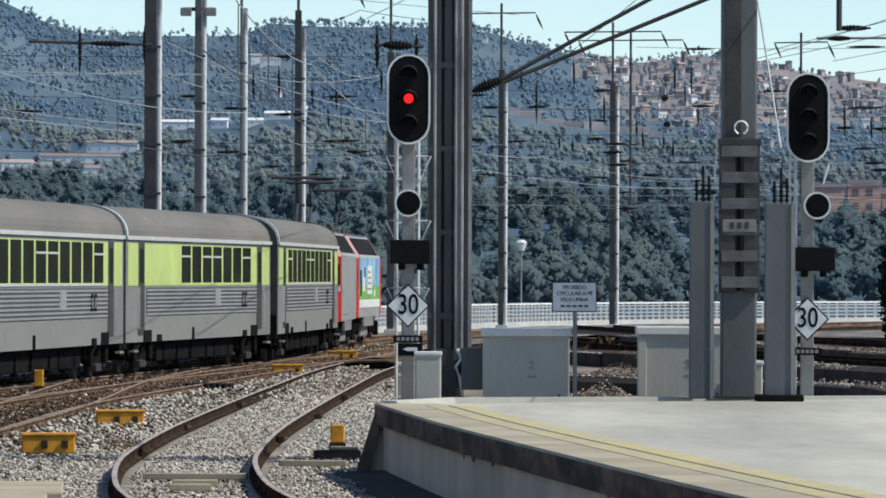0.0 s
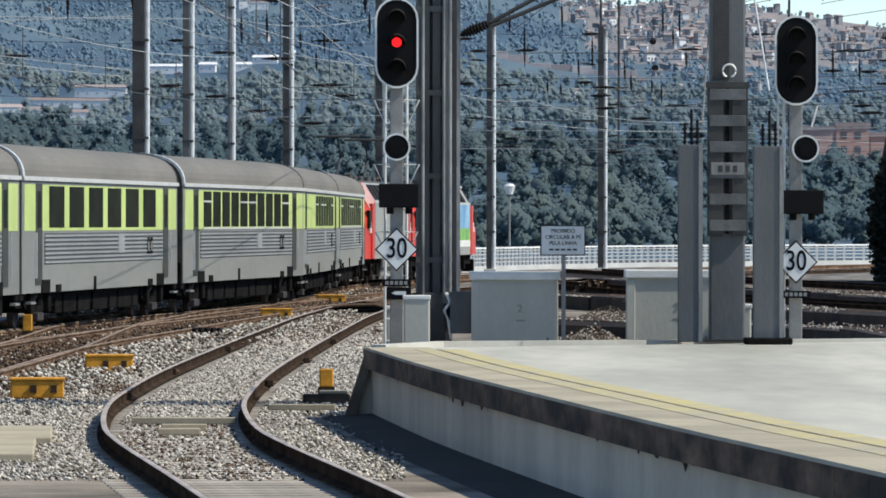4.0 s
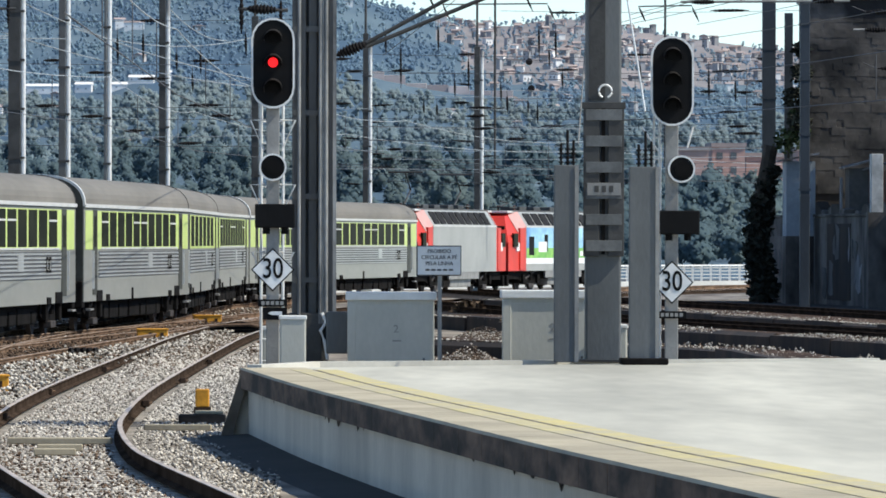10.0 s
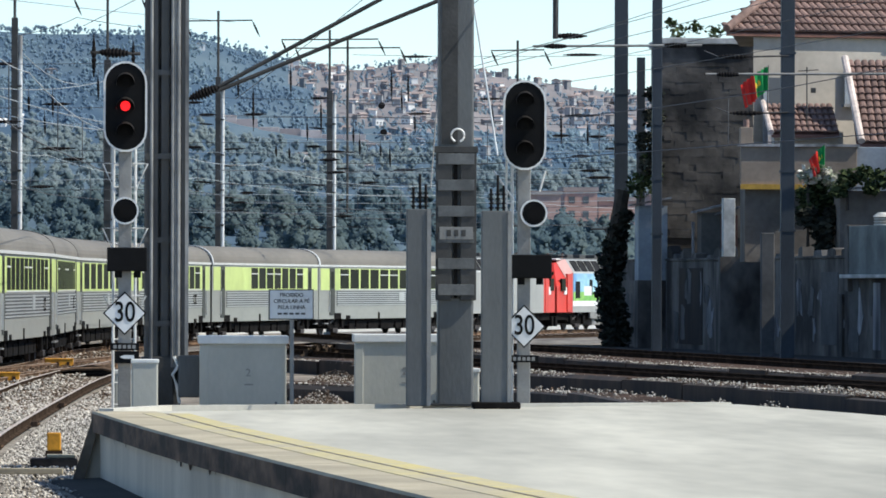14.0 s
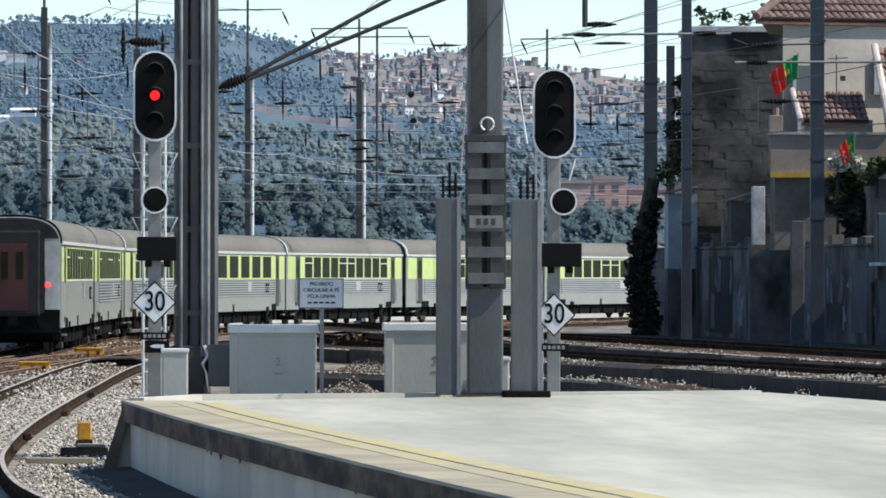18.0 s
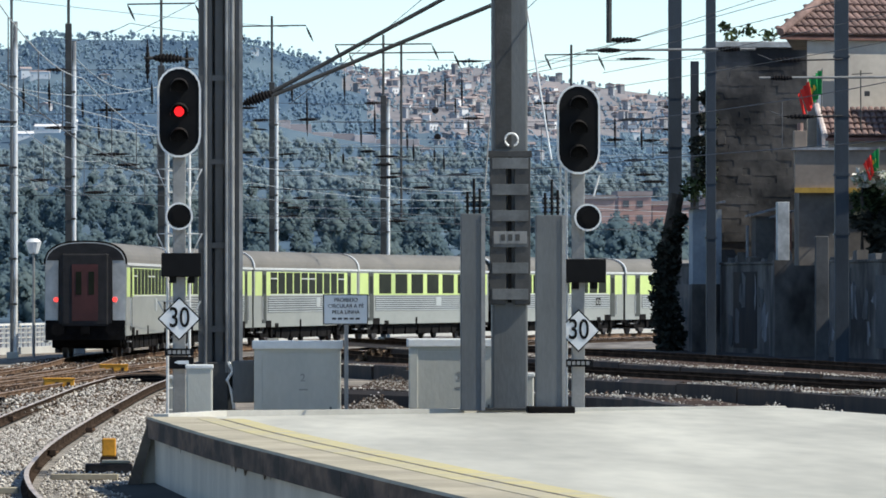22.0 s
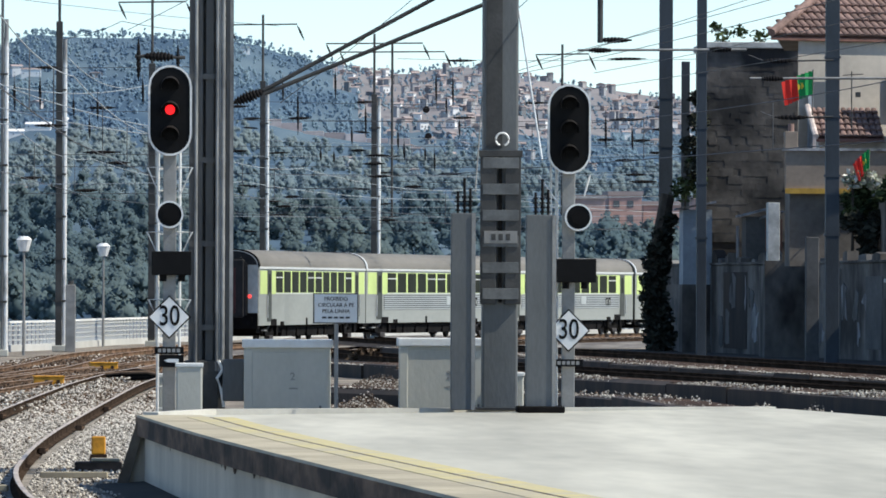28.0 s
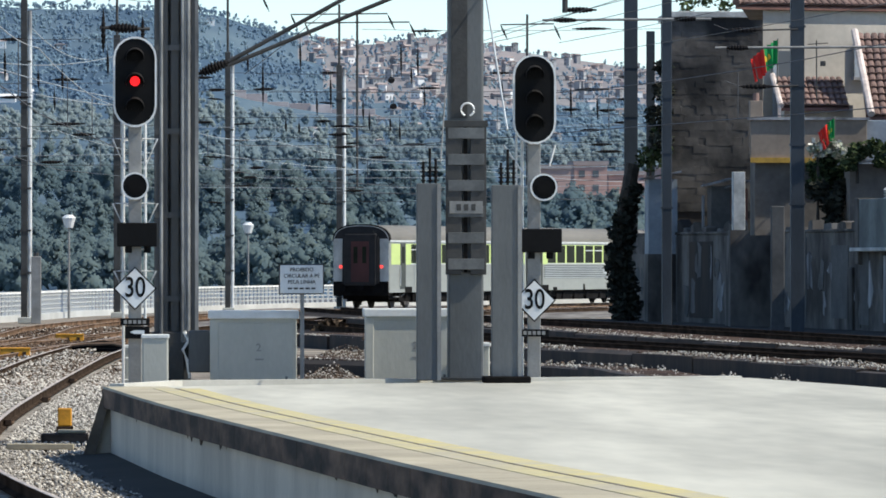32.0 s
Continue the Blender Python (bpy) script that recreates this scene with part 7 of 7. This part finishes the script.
def build_ballast():
    rng = random.Random(31)
    near, rusty, brown = [], [], []
    for _ in range(92000):
        y = rng.uniform(68, 150) if rng.random() < 0.75 else rng.uniform(150, 215)
        x = rng.uniform(-8.2 if y < 100 else -7.2 if y < 130 else -6.5, 0.2 if y > 92 else -0.3)
        if y < 91 and x > float(np.interp(y, [k[1] for k in EDGE], [k[0] for k in EDGE])) - (0.75 if rng.random() < 0.85 else 0.3):
            continue
        c = float(np.interp(y, [k[1] for k in NEAR_TRACK], [k[0] for k in NEAR_TRACK]))
        if abs(abs(x - c) - GAUGE / 2) < 0.16:
            continue
        r = rng.uniform(0.014, 0.034) * (1 if y < 130 else 1.5)
        if y < 128 and x < c - 1.2 and noise.noise(Vector((x * 0.9, y * 0.12, 5))) > 0.22 and rng.random() < 0.7:
            rusty.append((x, y, -0.215 + r * 0.4, r))
            continue
        far_dirt = y > 128 and rng.random() < (0.8 if x < c - 0.9 else 0.45) * min(1, (y - 128) / 30)
        (brown if far_dirt or abs(x - c) < 0.72 and rng.random() < (0.38 if y < 88 else 0.08) else near).append((x, y, -0.215 + r * 0.4, r))
    for _ in range(27000):
        y = rng.uniform(100, 215)
        x = rng.uniform(-13, -5.2) + (y - 100) * 0.035
        r = rng.uniform(0.025, 0.055)
        edge = float(np.interp(y, [k[1] for k in TURNOUT], [k[0] for k in TURNOUT])) + 0.95
        (near if rng.random() < (0.05 if x < edge + rng.gauss(0, 0.25) else 0.8) else rusty).append((x, y, (-0.20 if rng.random() < 0.4 else -0.12) + r * 0.4, r))
    # fouled ballast along the main track
    line, run = spline(TRAIN_WAY[2:9], 0.5)
    for _ in range(17000):
        i = rng.randrange(len(line) - 1)
        d = (line[i + 1] - line[i]).normalized()
        p = line[i] + Vector((d.y, -d.x, 0)) * rng.uniform(-2.3, 2.6)
        r = rng.uniform(0.03, 0.065)
        (near if rng.random() < (0.42 if noise.noise(Vector((p.x * 0.5, p.y * 0.08, 8))) > 0.1 else 0.12) else rusty).append((p.x, p.y, -0.185 + r * 0.45, r))
    # crests and heaps of ballast behind the low walls
    for k, knots in enumerate(LOW_WALLS):
        pts, run = spline(knots, 0.5)
        for _ in range(7500 if k < 2 else 2600):
            i = rng.randrange(len(pts) - 1)
            p, d = pts[i], (pts[i + 1] - pts[i]).normalized()
            back = 0.05 + rng.random() ** 2.2 * 1.5
            q = p + Vector((d.y, -d.x, 0)) * back
            r = rng.uniform(0.016, 0.038)
            bump = 0.10 * max(0, noise.noise(Vector((q.x * 0.4, q.y * 0.12, 2)))) * 2
            (rusty if rng.random() < 0.14 else near).append((q.x, q.y, 0.15 + bump * rng.random() + r * 0.3, r))
    for hx, hy, hr in ((9.7, 141, 0.9), (11.0, 136.5, 0.8), (7.3, 149, 0.9), (11.9, 134, 0.7), (2.9, 141, 0.7), (3.5, 150, 0.6), (4.2, 175, 0.9), (4.7, 184, 0.8), (5.4, 205, 1.0)):
        for _ in range(900):
            a, q = rng.uniform(0, 6.28), rng.random() ** 0.5
            (rusty if hx < 6 and rng.random() < 0.6 else near).append((hx + hr * q * math.cos(a), hy + 2.5 * hr * q * math.sin(a), -0.2 + 0.4 * (1 - q) ** 1.2 * rng.random(), rng.uniform(0.014, 0.032)))
    octa_stones("ballast_stones", near, "stones", "loose pale ballast stones between the rails")
    octa_stones("rusty_ballast_stones", rusty + brown, "brown_stones", "rust-brown ballast stones among the turnouts")


build_ballast()


# ---------------------------------------------------------------- what moves
SPEED, TAIL_START = 9.47, -139.0
WAY, WAY_RUN = spline(TRAIN_WAY, 1.0)
MARK = WAY_RUN[min(range(len(WAY)), key=lambda i: abs(WAY[i].y - 169.4))]


def on_way(s):
    s += MARK
    i = min(max(int(np.searchsorted(WAY_RUN, s)) - 1, 0), len(WAY) - 2)
    f = (s - WAY_RUN[i]) / (WAY_RUN[i + 1] - WAY_RUN[i])
    return WAY[i] + (WAY[i + 1] - WAY[i]) * f


def vehicle_pose(start, r, f):
    """The pose of a vehicle whose tail end is that far along the way, standing on its two bogies."""
    a, b = on_way(start + r), on_way(start + f)
    d = (b - a).normalized()
    p = a - d * r
    return pose(p.x, p.y, 0.0, 0, 0, math.degrees(math.atan2(d.y, d.x)))


def motions():
    times = [0.5 * k for k in range(65)]
    for ob, off, r, f in TRAIN:
        walk(ob, [(t, vehicle_pose(TAIL_START + SPEED * t + off, r, f)) for t in times])
    # the flags blow out from their poles and hang limp in turn: the slackness is in degrees
    steps = [0.25 * k for k in range(129)]
    for n, (panels, w, slack) in enumerate(FLAGS):
        rows = [[] for _ in panels]
        for t in steps:
            limp = float(np.interp(t, [k[0] for k in slack], [k[1] for k in slack]))
            fold, fall = 5 + 0.6 * limp, w * math.sin(radians(limp)) * 0.55
            p = Vector((0, 0, 0))
            for k, row in enumerate(rows):
                ang = 180 + (fold if k % 2 else -fold) * (0.7 + 0.3 * math.sin(2.1 * k + n)) + 10 * math.sin(5.2 * t - 1.1 * k)
                m = pose(*p, 0, 0, ang) @ pose(0, 0, 0, 0, 0.35 * limp * k / len(rows), 0)
                row.append((t, m))
                p = (m @ Matrix.Translation((w - 0.008, 0, 0))).translation - Vector((0, 0, fall))
        for panel, row in zip(panels, rows):
            walk(panel, row)


motions()
